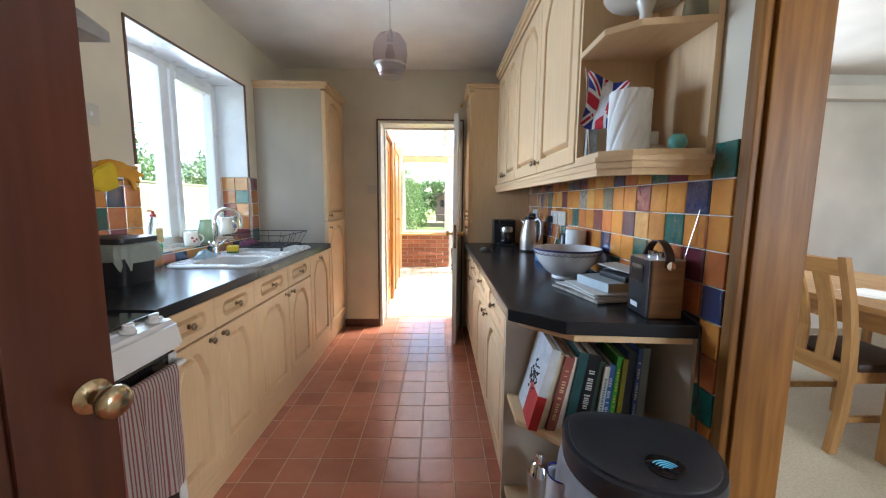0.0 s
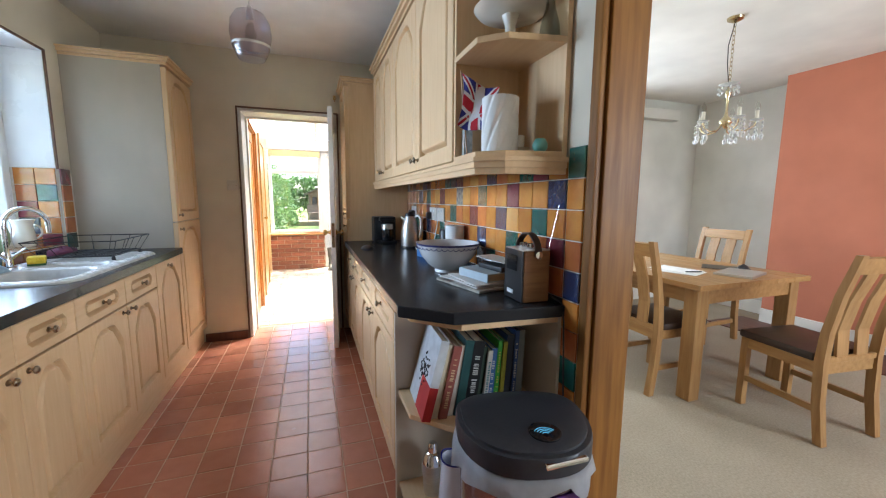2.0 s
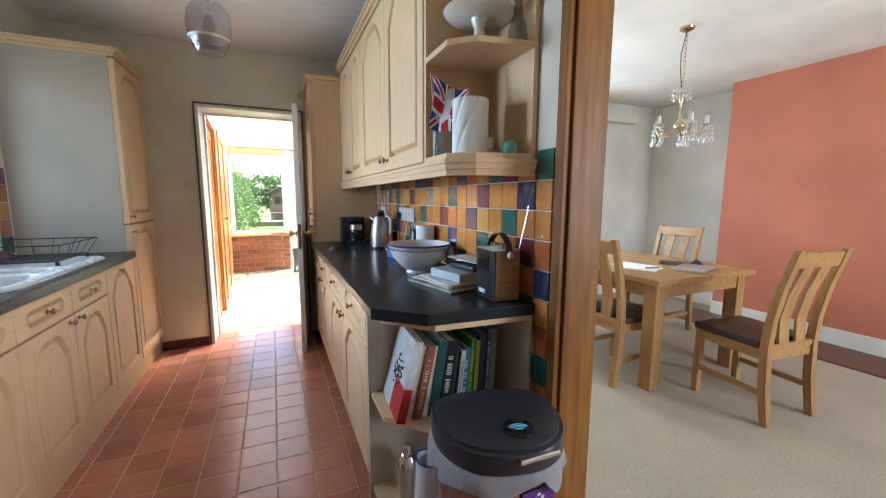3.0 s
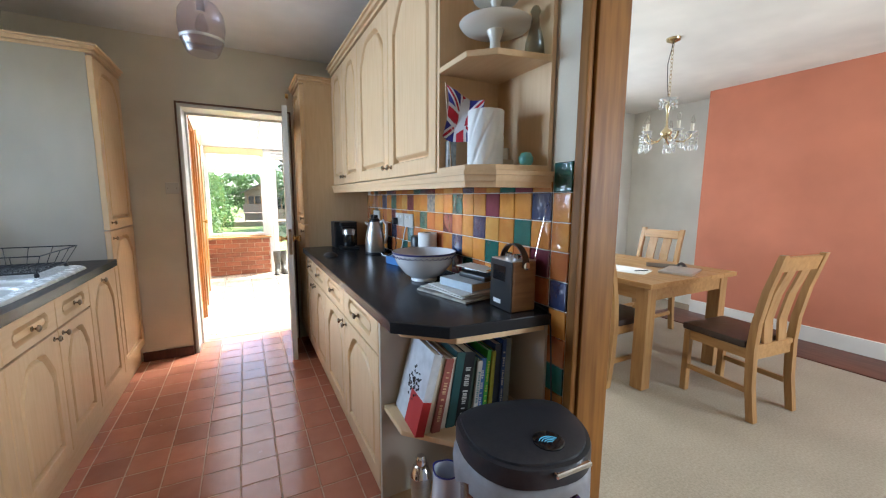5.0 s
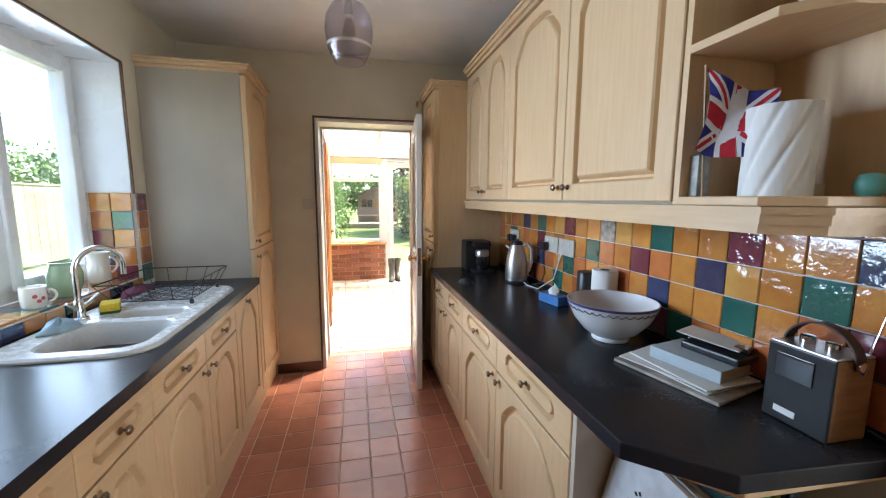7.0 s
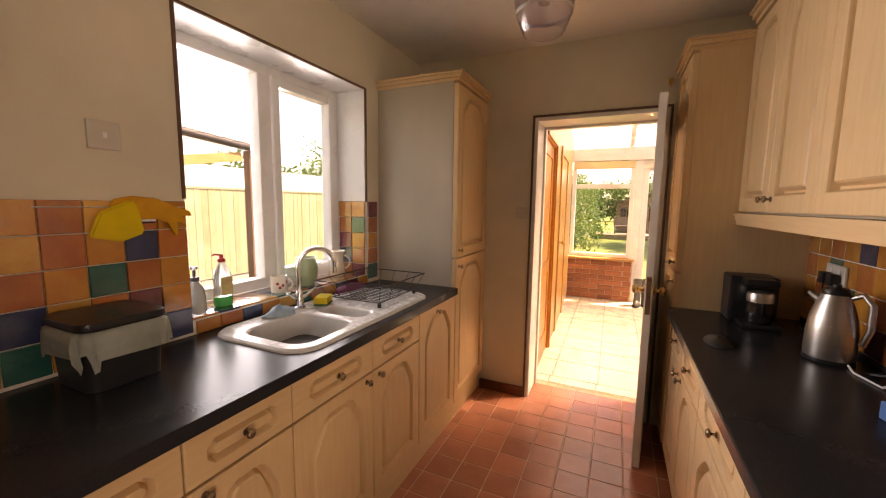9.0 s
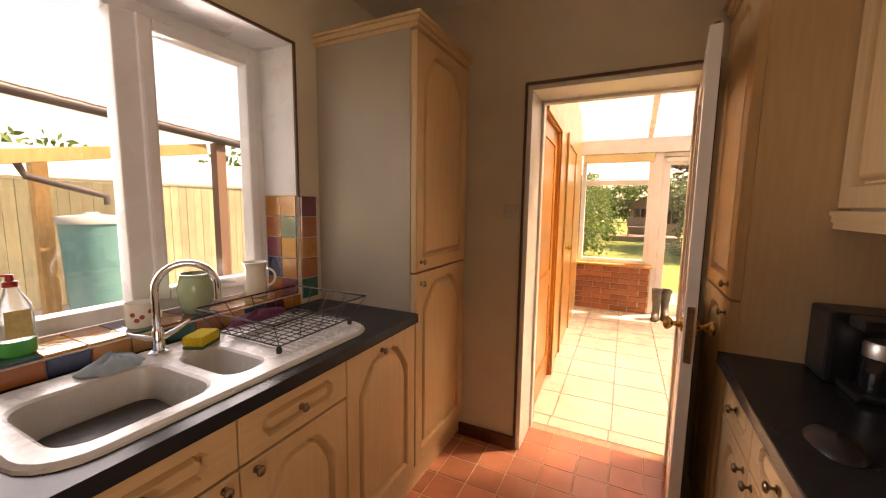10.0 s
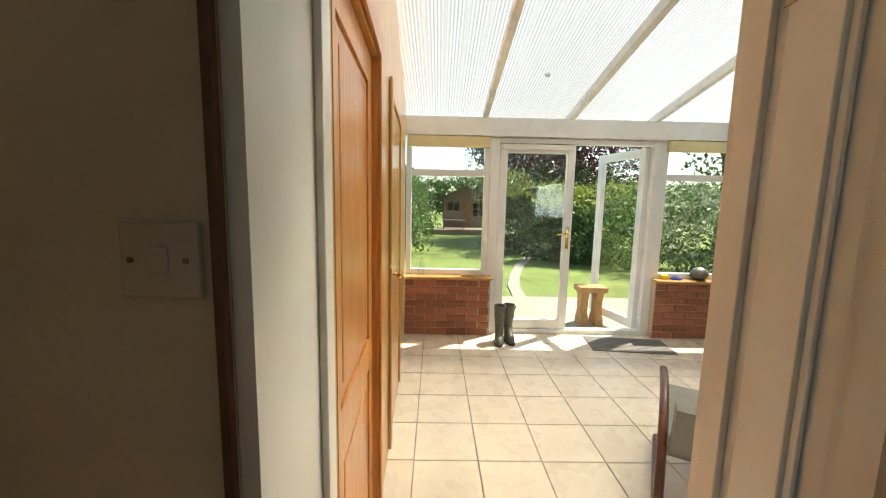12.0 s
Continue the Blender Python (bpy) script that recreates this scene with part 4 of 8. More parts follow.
part("hob", box(XW + 0.01, -0.79, 0.80, 1.298, 0.897, 0.905, 0.003), M_DARKGLASS, ck, "black glass hob")
bm = bmesh.new()
pr = [(-0.80, 0.897), (-0.72, 0.885), (-0.70, 0.80), (-0.765, 0.80)]
vs = [[bm.verts.new((x, y, z)) for x, z in pr] for y in (0.80, 1.298)]
bm.faces.new(vs[0])
bm.faces.new(vs[1][::-1])
for i in range(4):
    bm.faces.new((vs[0][i], vs[0][(i + 1) % 4], vs[1][(i + 1) % 4], vs[1][i]))
bmesh.ops.bevel(bm, geom=list(bm.edges), offset=0.012, segments=3, affect="EDGES")
cp = part("control_panel", bm, M_ENAMEL, ck, "sloping white control panel", 40)
for i in range(5):
    k = lathe([(0, 0), (0.021, 0), (0.021, 0.006), (0.015, 0.010), (0.013, 0.022), (0.006, 0.024), (0, 0.024)], seg=18)
    bx(k, -0.004, 0.004, -0.018, 0.018, 0.012, 0.026, 0.002)
    k.transform(pose(-0.755, 0.86 + 0.095 * i, 0.893, 0, 9, 0))
    part("control_knob", k, M_ENAMEL, cp, "", 40)
part("oven_door", box(-0.764, -0.735, 0.805, 1.293, 0.42, 0.785, 0.006), M_DARKGLASS, ck, "black glass oven door")
part("lower_door", box(-0.764, -0.735, 0.805, 1.293, 0.06, 0.40, 0.006), M_DARKGLASS, ck, "black glass lower oven door")
bm = bmesh.new()
for z in (0.42, 0.06):
    bx(bm, -0.7635, -0.730, 1.262, 1.296, z, z + 0.36, 0.004)
bx(bm, -0.762, -0.728, 0.803, 1.262, 0.385, 0.425, 0.004)
part("door_trim", bm, M_ENAMEL, ck, "white door edge trim")
bm = tube([(-0.735, 0.83, 0.755), (-0.695, 0.83, 0.757), (-0.695, 1.27, 0.757), (-0.735, 1.27, 0.755)], 0.010, 10)
part("door_handle", bm, M_ENAMEL, ck, "white bar handle", 40)
# towel over the handle
M_TOWEL = bpy.data.materials.new("red_striped_cotton")
M_TOWEL.use_nodes = True
tn, tl = M_TOWEL.node_tree.nodes, M_TOWEL.node_tree.links.new
tg = tn.new("ShaderNodeNewGeometry")
ts = tn.new("ShaderNodeSeparateXYZ")
tw = tn.new("ShaderNodeMath")
tw.operation = "MULTIPLY"
tw.inputs[1].default_value = 88.0
tf = tn.new("ShaderNodeMath")
tf.operation = "FRACT"
tc = tn.new("ShaderNodeMath")
tc.operation = "GREATER_THAN"
tc.inputs[1].default_value = 0.60
tm = tn.new("ShaderNodeMix")
tm.data_type = "RGBA"
tm.inputs[6].default_value = (0.72, 0.64, 0.58, 1)
tm.inputs[7].default_value = (0.44, 0.15, 0.14, 1)
tl(tg.outputs["Position"], ts.inputs[0])
tl(ts.outputs["Y"], tw.inputs[0])
tl(tw.outputs[0], tf.inputs[0])
tl(tf.outputs[0], tc.inputs[0])
tl(tc.outputs[0], tm.inputs[0])
tl(tm.outputs[2], tn["Principled BSDF"].inputs["Base Color"])
tn["Principled BSDF"].inputs["Roughness"].default_value = 0.95
bm = bmesh.new()
grid = []
for i in range(25):
    y = 0.93 + 0.30 * i / 24
    wob = 0.006 * math.sin(y * 55) + 0.003 * math.sin(y * 131)
    row = []
    for x, z in ((-0.712, 0.56), (-0.711, 0.66), (-0.710, 0.74), (-0.706, 0.765), (-0.697, 0.7705), (-0.686, 0.765), (-0.681, 0.74), (-0.679 + wob, 0.62), (-0.677 + wob, 0.50), (-0.676 + wob * 1.4, 0.40 + 0.01 * math.sin(y * 9))):
        row.append(bm.verts.new((x, y, z)))
    grid.append(row)
for a, b in zip(grid, grid[1:]):
    for j in range(len(a) - 1):
        bm.faces.new((a[j], a[j + 1], b[j + 1], b[j]))
bmesh.ops.solidify(bm, geom=list(bm.faces), thickness=0.0025)
solid("tea_towel", bm, M_TOWEL, "red and white striped tea towel over the oven handle", "towel", smooth=60)
hd = thing("cooker_hood", (-1.1, 1.045, 1.71), "grey metal visor cooker hood on the wall", "cooker hood")
bm = bmesh.new()
pr = [(XW + 0.004, 1.71), (-0.845, 1.71), (-0.845, 1.738), (-1.02, 1.87), (XW + 0.004, 1.87)]
vs = [[bm.verts.new((x, y, z)) for x, z in pr] for y in (0.80, 1.29)]
bm.faces.new(vs[0])
bm.faces.new(vs[1][::-1])
for i in range(5):
    bm.faces.new((vs[0][i], vs[0][(i + 1) % 5], vs[1][(i + 1) % 5], vs[1][i]))
part("canopy", bm, M_HOOD, hd)
part("filter", box(-1.30, -0.90, 0.86, 1.23, 1.703, 1.709), M_STEEL, hd, "metal grease filter")

# ---- sink ----
def round_rect(x0, x1, y0, y1, r, n=5):
    pts = []
    for cx, cy, a in ((x1 - r, y1 - r, 0), (x0 + r, y1 - r, 90), (x0 + r, y0 + r, 180), (x1 - r, y0 + r, 270)):
        pts += [(cx + r * math.cos(radians(a + 90 * i / n)), cy + r * math.sin(radians(a + 90 * i / n))) for i in range(n + 1)]
    return pts


def ring(bm, pts, z):
    return [bm.verts.new((x, y, z)) for x, y in pts]


def loft(bm, a, b):
    n = len(a)
    for i in range(n):
        bm.faces.new((a[i], a[(i + 1) % n], b[(i + 1) % n], b[i]))


sk = thing("sink", (-1.08, 2.54, 0.91), "white one-and-a-half bowl sink with a ridged drainer", "sink")
bm = bmesh.new()
o0 = ring(bm, round_rect(-1.335, -0.845, 2.045, 3.035, 0.11), 0.9105)
o1 = ring(bm, round_rect(-1.333, -0.847, 2.047, 3.033, 0.11), 0.917)
o2 = ring(bm, round_rect(-1.323, -0.857, 2.057, 3.023, 0.10), 0.923)
loft(bm, o0, o1)
loft(bm, o1, o2)
holes = []
for (x0, x1, y0, y1), dep, r in (((-1.225, -0.895, 2.10, 2.43), 0.165, 0.075), ((-1.19, -0.915, 2.46, 2.60), 0.10, 0.055), ((-1.275, -0.895, 2.645, 2.99), 0.006, 0.06)):
    h0 = ring(bm, round_rect(x0, x1, y0, y1, r), 0.923)
    h1 = ring(bm, round_rect(x0 + 0.008, x1 - 0.008, y0 + 0.008, y1 - 0.008, r - 0.006), 0.917)
    q = 0.03 if dep > 0.05 else 0.004
    h2 = ring(bm, round_rect(x0 + 0.012 + q, x1 - 0.012 - q, y0 + 0.012 + q, y1 - 0.012 - q, r * 0.7), 0.923 - dep)
    loft(bm, h0, h1)
    loft(bm, h1, h2)
    bm.faces.new(h2)
    holes.append(h0)
edges = []
for lp in [o2] + holes:
    for i in range(len(lp)):
        e = bm.edges.get((lp[i], lp[(i + 1) % len(lp)]))
        edges.append(e)
filled = bmesh.ops.triangle_fill(bm, edges=edges, use_beauty=True)["geom"]

covers = [f for f in filled if isinstance(f, bmesh.types.BMFace) and any(all(v in set(h) for v in f.verts) for h in holes)]
bmesh.ops.delete(bm, geom=covers, context="FACES_ONLY")
part("basin", bm, M_SINK, sk, "", 22)
bm = bmesh.new()
for i in range(11):
    y = 2.675 + 0.028 * i
    bx(bm, -1.24, -0.92, y, y + 0.008, 0.9165, 0.9205, 0.0015)
part("drainer_ribs", bm, M_SINK, sk)
for cx, cy, z in ((-1.05, 2.53, 0.8233),):
    part("waste", lathe([(0, 0), (0.035, 0), (0.035, 0.003), (0.028, 0.004), (0.010, 0.002), (0, 0.002)], (cx, cy, z), 20), M_STEEL, sk, "steel waste ring", 40)
tp = thing("mixer_tap", (-1.275, 2.47, 0.923), "chrome swan-neck mixer tap on the sink", "tap")
bm = lathe([(0, 0), (0.028, 0), (0.028, 0.006), (0.019, 0.012), (0.017, 0.07), (0.013, 0.08), (0, 0.081)], (-1.275, 2.47, 0.923), 20)
part("base", bm, M_CHROME, tp, "", 40)
up = Vector((0, 0, 1))
dirn = Vector((0.55, 0.83, 0)).normalized()
pts = [Vector((-1.275, 2.47, 0.99)), Vector((-1.275, 2.47, 1.10))]
pts += arc(Vector((-1.275, 2.47, 1.12)) + dirn * 0.085, 0.085, 180, 10, 14, dirn, up)
pts += [pts[-1] + Vector((0, 0, -0.03)), pts[-1] + Vector((0, 0, -0.055))]
part("spout", tube(pts, 0.011, 12), M_CHROME, tp, "tall curved chrome spout", 60)
bm = tube([(-1.275, 2.47, 0.965), (-1.27, 2.43, 0.985), (-1.262, 2.385, 1.01)], [0.010, 0.008, 0.005], 10)
tube([(-1.275, 2.47, 0.965), (-1.262, 2.515, 0.985), (-1.25, 2.555, 1.01)], [0.010, 0.008, 0.005], 10, bm)
part("lever", bm, M_CHROME, tp, "", 60)

# dish rack
rk = thing("dish_rack", (-1.10, 2.82, 0.923), "black wire dish rack on the drainer", "dish rack")
M_WIRE = mat("black_coated_wire", (0.012, 0.012, 0.013), (0.02, 0.018, 0.018), 0.4, scale=20)
z0, z1 = 0.945, 1.03
lo = [(-1.25, 2.645), (-0.94, 2.645), (-0.94, 2.985), (-1.25, 2.985)]
hi = [(-1.30, 2.60), (-0.905, 2.60), (-0.905, 3.045), (-1.30, 3.045)]
bm = tube([(x, y, z1) for x, y in hi], 0.0032, 6, closed=True)
part("top_rail", bm, M_WIRE, rk)
bm = tube([(x, y, z0) for x, y in lo], 0.003, 6, closed=True)
part("base_rail", bm, M_WIRE, rk)
bm = bmesh.new()
for i in range(13):
    f_ = i / 12
    y = 2.645 + 0.34 * f_
    yh = 2.60 + 0.445 * f_
    if i % 3 == 0:
        bm = tube([(-1.30, yh, z1), (-1.25, y, z0), (-0.94, y, z0), (-0.905, yh, z1)], 0.0018, 5)
    else:
        bm = tube([(-1.25, y, z0), (-0.94, y, z0)], 0.0018, 5)
    part("wire", bm, M_WIRE, rk)
for i in range(9):
    f_ = i / 8
    x, xh = -1.25 + 0.31 * f_, -1.30 + 0.395 * f_
    if i % 2 == 0:
        bm = tube([(xh, 2.60, z1), (x, 2.645, z0), (x, 2.985, z0), (xh, 3.045, z1)], 0.0018, 5)
    else:
        bm = tube([(x, 2.645, z0 + 0.003), (x, 2.985, z0 + 0.003)], 0.0018, 5)
    part("wire", bm, M_WIRE, rk)
for x, y in lo:
    part("foot", lathe([(0, 0), (0.009, 0), (0.010, 0.012), (0.006, 0.022), (0, 0.022)], (x, y, 0.9235), 10), M_BLACK, rk, "black rubber foot", 40)
M_PURPLE = mat("purple_cloth", (0.13, 0.03, 0.08), (0.20, 0.07, 0.13), 0.9, scale=60, bump=0.3)


def crumple(cx, cy, z, rx, ry, h, seed, seg=22, rings=7, lumps=0.35):
    """A soft crumpled heap."""
    bm = bmesh.new()
    rows_ = []
    for i in range(rings + 1):
        t_ = i / rings
        rr = math.cos(t_ * math.pi / 2) ** 0.7
        row = []
        for k in range(seg):
            a = 2 * math.pi * k / seg
            n_ = 1 + lumps * noise.noise(Vector((math.cos(a) * 1.7 + seed, math.sin(a) * 1.7, t_ * 2)))
            zz = h * t_ * (1 + lumps * 1.2 * noise.noise(Vector((math.cos(a) * 2.2, math.sin(a) * 2.2 + seed, t_))))
            row.append(bm.verts.new((cx + rx * rr * n_ * math.cos(a), cy + ry * rr * n_ * math.sin(a), z + max(0, zz))))
        rows_.append(row)
    for a, b in zip(rows_, rows_[1:]):
        loft(bm, a, b)
    bm.faces.new(rows_[0][::-1])
    bm.faces.new(rows_[-1])
    return bm


solid("dish_cloth", crumple(-1.235, 2.80, 0.951, 0.035, 0.13, 0.035, 3.0), M_PURPLE, "crumpled purple cloth lying in the dish rack", "cloth", smooth=60)
M_BLUECLOTH = mat("pale_blue_cloth", (0.30, 0.42, 0.50), (0.38, 0.50, 0.57), 0.95, scale=50, bump=0.3)
solid("dish_cloth", crumple(-1.262, 2.345, 0.924, 0.05, 0.075, 0.04, 9.0), M_BLUECLOTH, "crumpled pale blue dishcloth on the sink edge", "cloth", smooth=60)
sp = thing("sponge", (-1.225, 2.57, 0.923), "yellow washing-up sponge with a green scouring side", "sponge")
M_SPONGE = mat("yellow_sponge", (0.72, 0.52, 0.05), (0.60, 0.42, 0.03), 0.95, scale=120, bump=0.6)
M_SCOUR = mat("green_scourer", (0.05, 0.16, 0.06), (0.04, 0.12, 0.05), 0.95, scale=120, bump=0.6)
mm = pose(-1.225, 2.575, 0.924, 0, 0, 25)
part("foam", box(-0.033, 0.033, -0.048, 0.048, 0.009, 0.042, 0.006, mm), M_SPONGE, sp)
part("scourer", box(-0.033, 0.033, -0.048, 0.048, 0.0, 0.0085, 0.002, mm), M_SCOUR, sp)

# ---- window sill ----
SZ = 0.9745


def jug(x, y, z, s, name, label, material, turn):
    j = thing(name, (x, y, z), label, "jug")
    prof = [(0, 0), (0.044, 0), (0.050, 0.006), (0.053, 0.03), (0.052, 0.06), (0.046, 0.10), (0.044, 0.13), (0.050, 0.155), (0.058, 0.170), (0.055, 0.171), (0.041, 0.13), (0.043, 0.10), (0.048, 0.05), (0, 0.01)]
    m_ = pose(x, y, z, 0, 0, turn) @ Matrix.Scale(s, 4)
    b = lathe(prof, seg=28, m=m_)
    part("body", b, material, j, "", 50)
    pts = arc((0.048, 0, 0.09), 0.045, -75, 80, 10, (1, 0, 0), (0, 0, 1))
    b = tube(pts, 0.006, 8)
    b.transform(m_)
    part("handle", b, material, j, "", 60)


jug(-1.485, 2.985, SZ, 0.92, "jug", "cream ceramic milk jug on the window sill", M_CERAMIC, 60)
M_SAGE = mat("sage_green_glaze", (0.34, 0.45, 0.27), (0.28, 0.38, 0.22), 0.25, scale=12, coat=0.3)
b = lathe([(0, 0), (0.035, 0), (0.040, 0.006), (0.052, 0.045), (0.054, 0.085), (0.046, 0.115), (0.043, 0.125), (0.047, 0.132), (0.043, 0.133), (0.039, 0.122), (0.048, 0.085), (0.046, 0.045), (0, 0.012)], seg=28, m=pose(-1.455, 2.70, SZ) @ Matrix.Scale(1.15, 4))
solid("vase", b, M_SAGE, "sage green ceramic pot on the window sill", "vase", smooth=50)
mg = thing("mug", (-1.44, 2.50, SZ), "white mug with a red flower pattern on the sill", "mug")
b = lathe([(0, 0), (0.032, 0), (0.038, 0.008), (0.040, 0.04), (0.039, 0.085), (0.036, 0.085), (0.036, 0.04), (0.030, 0.012), (0, 0.01)], (-1.44, 2.50, SZ), 24)
part("body", b, M_CERAMIC, mg, "", 50)
part("handle", tube(arc((-1.41, 2.525, SZ + 0.043), 0.026, -80, 80, 8, (0.8, 0.6, 0), (0, 0, 1)), 0.005, 8), M_CERAMIC, mg, "", 60)
M_REDPAINT = mat("red_flower_paint", (0.45, 0.06, 0.06), (0.35, 0.05, 0.05), 0.4, scale=30)
b = bmesh.new()
for a_, zz in ((-50, 0.05), (-15, 0.04), (20, 0.055), (-35, 0.03)):
    c_ = Vector((-1.44 + 0.0405 * math.cos(radians(a_)), 2.50 + 0.0405 * math.sin(radians(a_)), SZ + zz))
    lathe([(0, 0.0015), (0.007, 0.0012), (0.008, 0)], seg=8, bm=b, m=Matrix.Translation(c_) @ pose(0, 0, 0, 0, 90, a_))
part("flower_print", b, M_REDPAINT, mg, "painted red flowers")
bt = thing("washing_up_bottle", (-1.455, 2.215, SZ), "clear washing-up liquid bottle with green liquid and red cap", "bottle")
M_CLEAR = glass_mat("clear_plastic", (0.90, 0.94, 0.92), 0.05)
M_LIQUID = mat("green_liquid", (0.02, 0.42, 0.10), (0.03, 0.50, 0.13), 0.1, scale=10)
M_REDCAP = mat("red_plastic", (0.50, 0.035, 0.03), (0.42, 0.03, 0.025), 0.35, scale=10)
prof = [(0, 0), (0.036, 0), (0.040, 0.008), (0.040, 0.10), (0.036, 0.14), (0.018, 0.175), (0.014, 0.19), (0, 0.19)]
part("bottle_body", lathe(prof, (-1.455, 2.215, SZ), 24, squash=(0.75, 1)), mat("milky_clear_plastic", (0.80, 0.84, 0.82), (0.76, 0.80, 0.78), 0.12, trans=0.8, scale=10), bt, "", 50)
part("liquid", lathe([(0, 0), (0.036, 0), (0.0404, 0.008), (0.0404, 0.042), (0, 0.042)], (-1.455, 2.215, SZ + 0.0005), 24, squash=(0.765, 1)), M_LIQUID, bt, "bright green liquid", 50)
b = lathe([(0, 0), (0.016, 0), (0.016, 0.014), (0.009, 0.018), (0.008, 0.034), (0, 0.035)], (-1.455, 2.215, SZ + 0.19), 16)
tube([(-1.455, 2.215, SZ + 0.221), (-1.455, 2.185, SZ + 0.226), (-1.455, 2.175, SZ + 0.222)], 0.004, 6, b)
part("cap", b, M_REDCAP, bt, "red flip cap", 50)
b = bmesh.new()
bx(b, -1.4275, -1.4235, 2.188, 2.240, SZ + 0.052, SZ + 0.128, 0.001)
part("label_print", b, mat("cream_label", (0.66, 0.55, 0.25), (0.55, 0.40, 0.18), 0.6, scale=60), bt, "cream and gold paper label")
pb = thing("soap_pump", (-1.445, 2.09, SZ), "squat clear soap bottle with a dark grey pump top", "bottle")
M_FROST = mat("frosted_plastic", (0.62, 0.62, 0.60), (0.55, 0.55, 0.53), 0.25, scale=14, trans=0.55, bump=0.15, bscale=30)
part("bottle_body", lathe([(0, 0), (0.034, 0), (0.038, 0.006), (0.037, 0.06), (0.032, 0.10), (0.016, 0.122), (0.014, 0.13), (0, 0.13)], (-1.445, 2.09, SZ), 24), M_FROST, pb, "", 50)
M_DARKGREY = mat("dark_grey_plastic", (0.06, 0.06, 0.065), (0.08, 0.08, 0.085), 0.4, scale=20)
b = lathe([(0, 0), (0.018, 0), (0.018, 0.016), (0.006, 0.018), (0.006, 0.045), (0.014, 0.047), (0.014, 0.058), (0, 0.060)], (-1.445, 2.09, SZ + 0.1305), 18)
tube([(-1.445, 2.09, SZ + 0.183), (-1.42, 2.075, SZ + 0.184), (-1.405, 2.066, SZ + 0.176)], 0.006, 8, b)
part("pump", b, M_DARKGREY, pb, "dark grey pump head", 50)
M_BAG = mat("translucent_bag_film", (0.58, 0.64, 0.56), (0.70, 0.74, 0.68), 0.35, scale=30, bump=0.4, trans=0.35)

# gloves and brush over the tile edge
M_GLOVE = mat("orange_rubber", (0.66, 0.32, 0.02), (0.56, 0.24, 0.015), 0.55, scale=20, bump=0.25)
M_GLOVEY = mat("yellow_rubber", (0.70, 0.50, 0.02), (0.62, 0.43, 0.015), 0.5, scale=20, bump=0.1)
gx = XW + 0.02
g = thing("rubber_glove", (gx, 1.98, 1.40), "orange rubber glove hanging on the wall rail", "glove", "rubber gloves")
b = bmesh.new()
v = [(1.785, 1.385), (1.80, 1.425), (1.85, 1.436), (1.92, 1.430), (1.972, 1.408), (2.032, 1.385), (2.036, 1.368), (1.996, 1.372), (2.020, 1.345), (2.008, 1.338), (1.980, 1.356), (1.990, 1.305), (1.976, 1.300), (1.955, 1.350), (1.92, 1.362), (1.87, 1.360), (1.82, 1.368)]
f_ = [b.verts.new((XW + 0.019, y, z)) for y, z in v]
b2 = [b.verts.new((XW + 0.033 + 0.004 * math.sin(31 * y), y, z)) for y, z in v]
b.faces.new(f_)
b.faces.new(b2[::-1])
for i in range(len(v)):
    j = (i + 1) % len(v)
    b.faces.new((f_[i], f_[j], b2[j], b2[i]))
bmesh.ops.bevel(b, geom=list(b.edges), offset=0.003, segments=2, affect="EDGES")
part("glove_body", b, M_GLOVE, g, "", 60)
g = thing("rubber_glove", (gx, 1.74, 1.35), "yellow rubber glove hanging down the tiles", "glove", "rubber gloves")
b = bmesh.new()
v = [(0.012, 1.73, 1.31), (0.016, 1.81, 1.29), (0.018, 1.875, 1.315), (0.02, 1.86, 1.40), (0.022, 1.84, 1.425), (0.014, 1.76, 1.385)]
f_ = [b.verts.new((XW + 0.008 + x, y, z)) for x, y, z in v]
b2 = [b.verts.new((XW + 0.012 + x * 1.8, y, z)) for x, y, z in v]
b.faces.new(f_)
b.faces.new(b2[::-1])
for i in range(6):
    b.faces.new((f_[i], f_[(i + 1) % 6], b2[(i + 1) % 6], b2[i]))
bmesh.ops.bevel(b, geom=list(b.edges), offset=0.006, segments=2, affect="EDGES")
part("glove_body", b, M_GLOVEY, g, "", 60)
vt = thing("wall_vent", (XW, 1.88, 1.385), "white louvred wall vent above the tiles", "vent")
# Dark backing plate: the shade between the slats is in its colour.
part("vent_frame", box(XW + 0.014, XW + 0.018, 1.83, 1.92, 1.345, 1.42, 0.001), mat("painted_gap_shade", (0.05, 0.03, 0.025), None, 0.8), vt)
for i in range(4):
    part("slat", box(XW + 0.017, XW + 0.028, 1.833, 1.917, 1.352 + 0.018 * i, 1.361 + 0.018 * i, 0.002), M_UPVC, vt)
part("hanging_rail", tube([(XW + 0.012, 1.62, 1.40), (XW + 0.012, 2.02, 1.40)], 0.003, 6), M_STEEL, vt)

# black food caddy with a bag
cd = thing("food_caddy", (-1.22, 1.71, 0.91), "small black food waste caddy with a pale bag hanging out", "bin")
cr_ = [round_rect(-1.335, -1.145, 1.62, 1.80, 0.03), round_rect(-1.345, -1.135, 1.61, 1.81, 0.035)]
b = bmesh.new()
r0, r1 = ring(b, cr_[0], 0.911), ring(b, cr_[1], 1.065)
loft(b, r0, r1)
b.faces.new(r0[::-1])
b.faces.new(r1)
part("caddy_body", b, M_BLACK, cd, "", 40)
part("caddy_lid", prism(round_rect(-1.352, -1.128, 1.603, 1.817, 0.035), 1.082, 1.105, bevel=0.006), M_BLACK, cd, "", 40)
b = bmesh.new()
n_ = 44
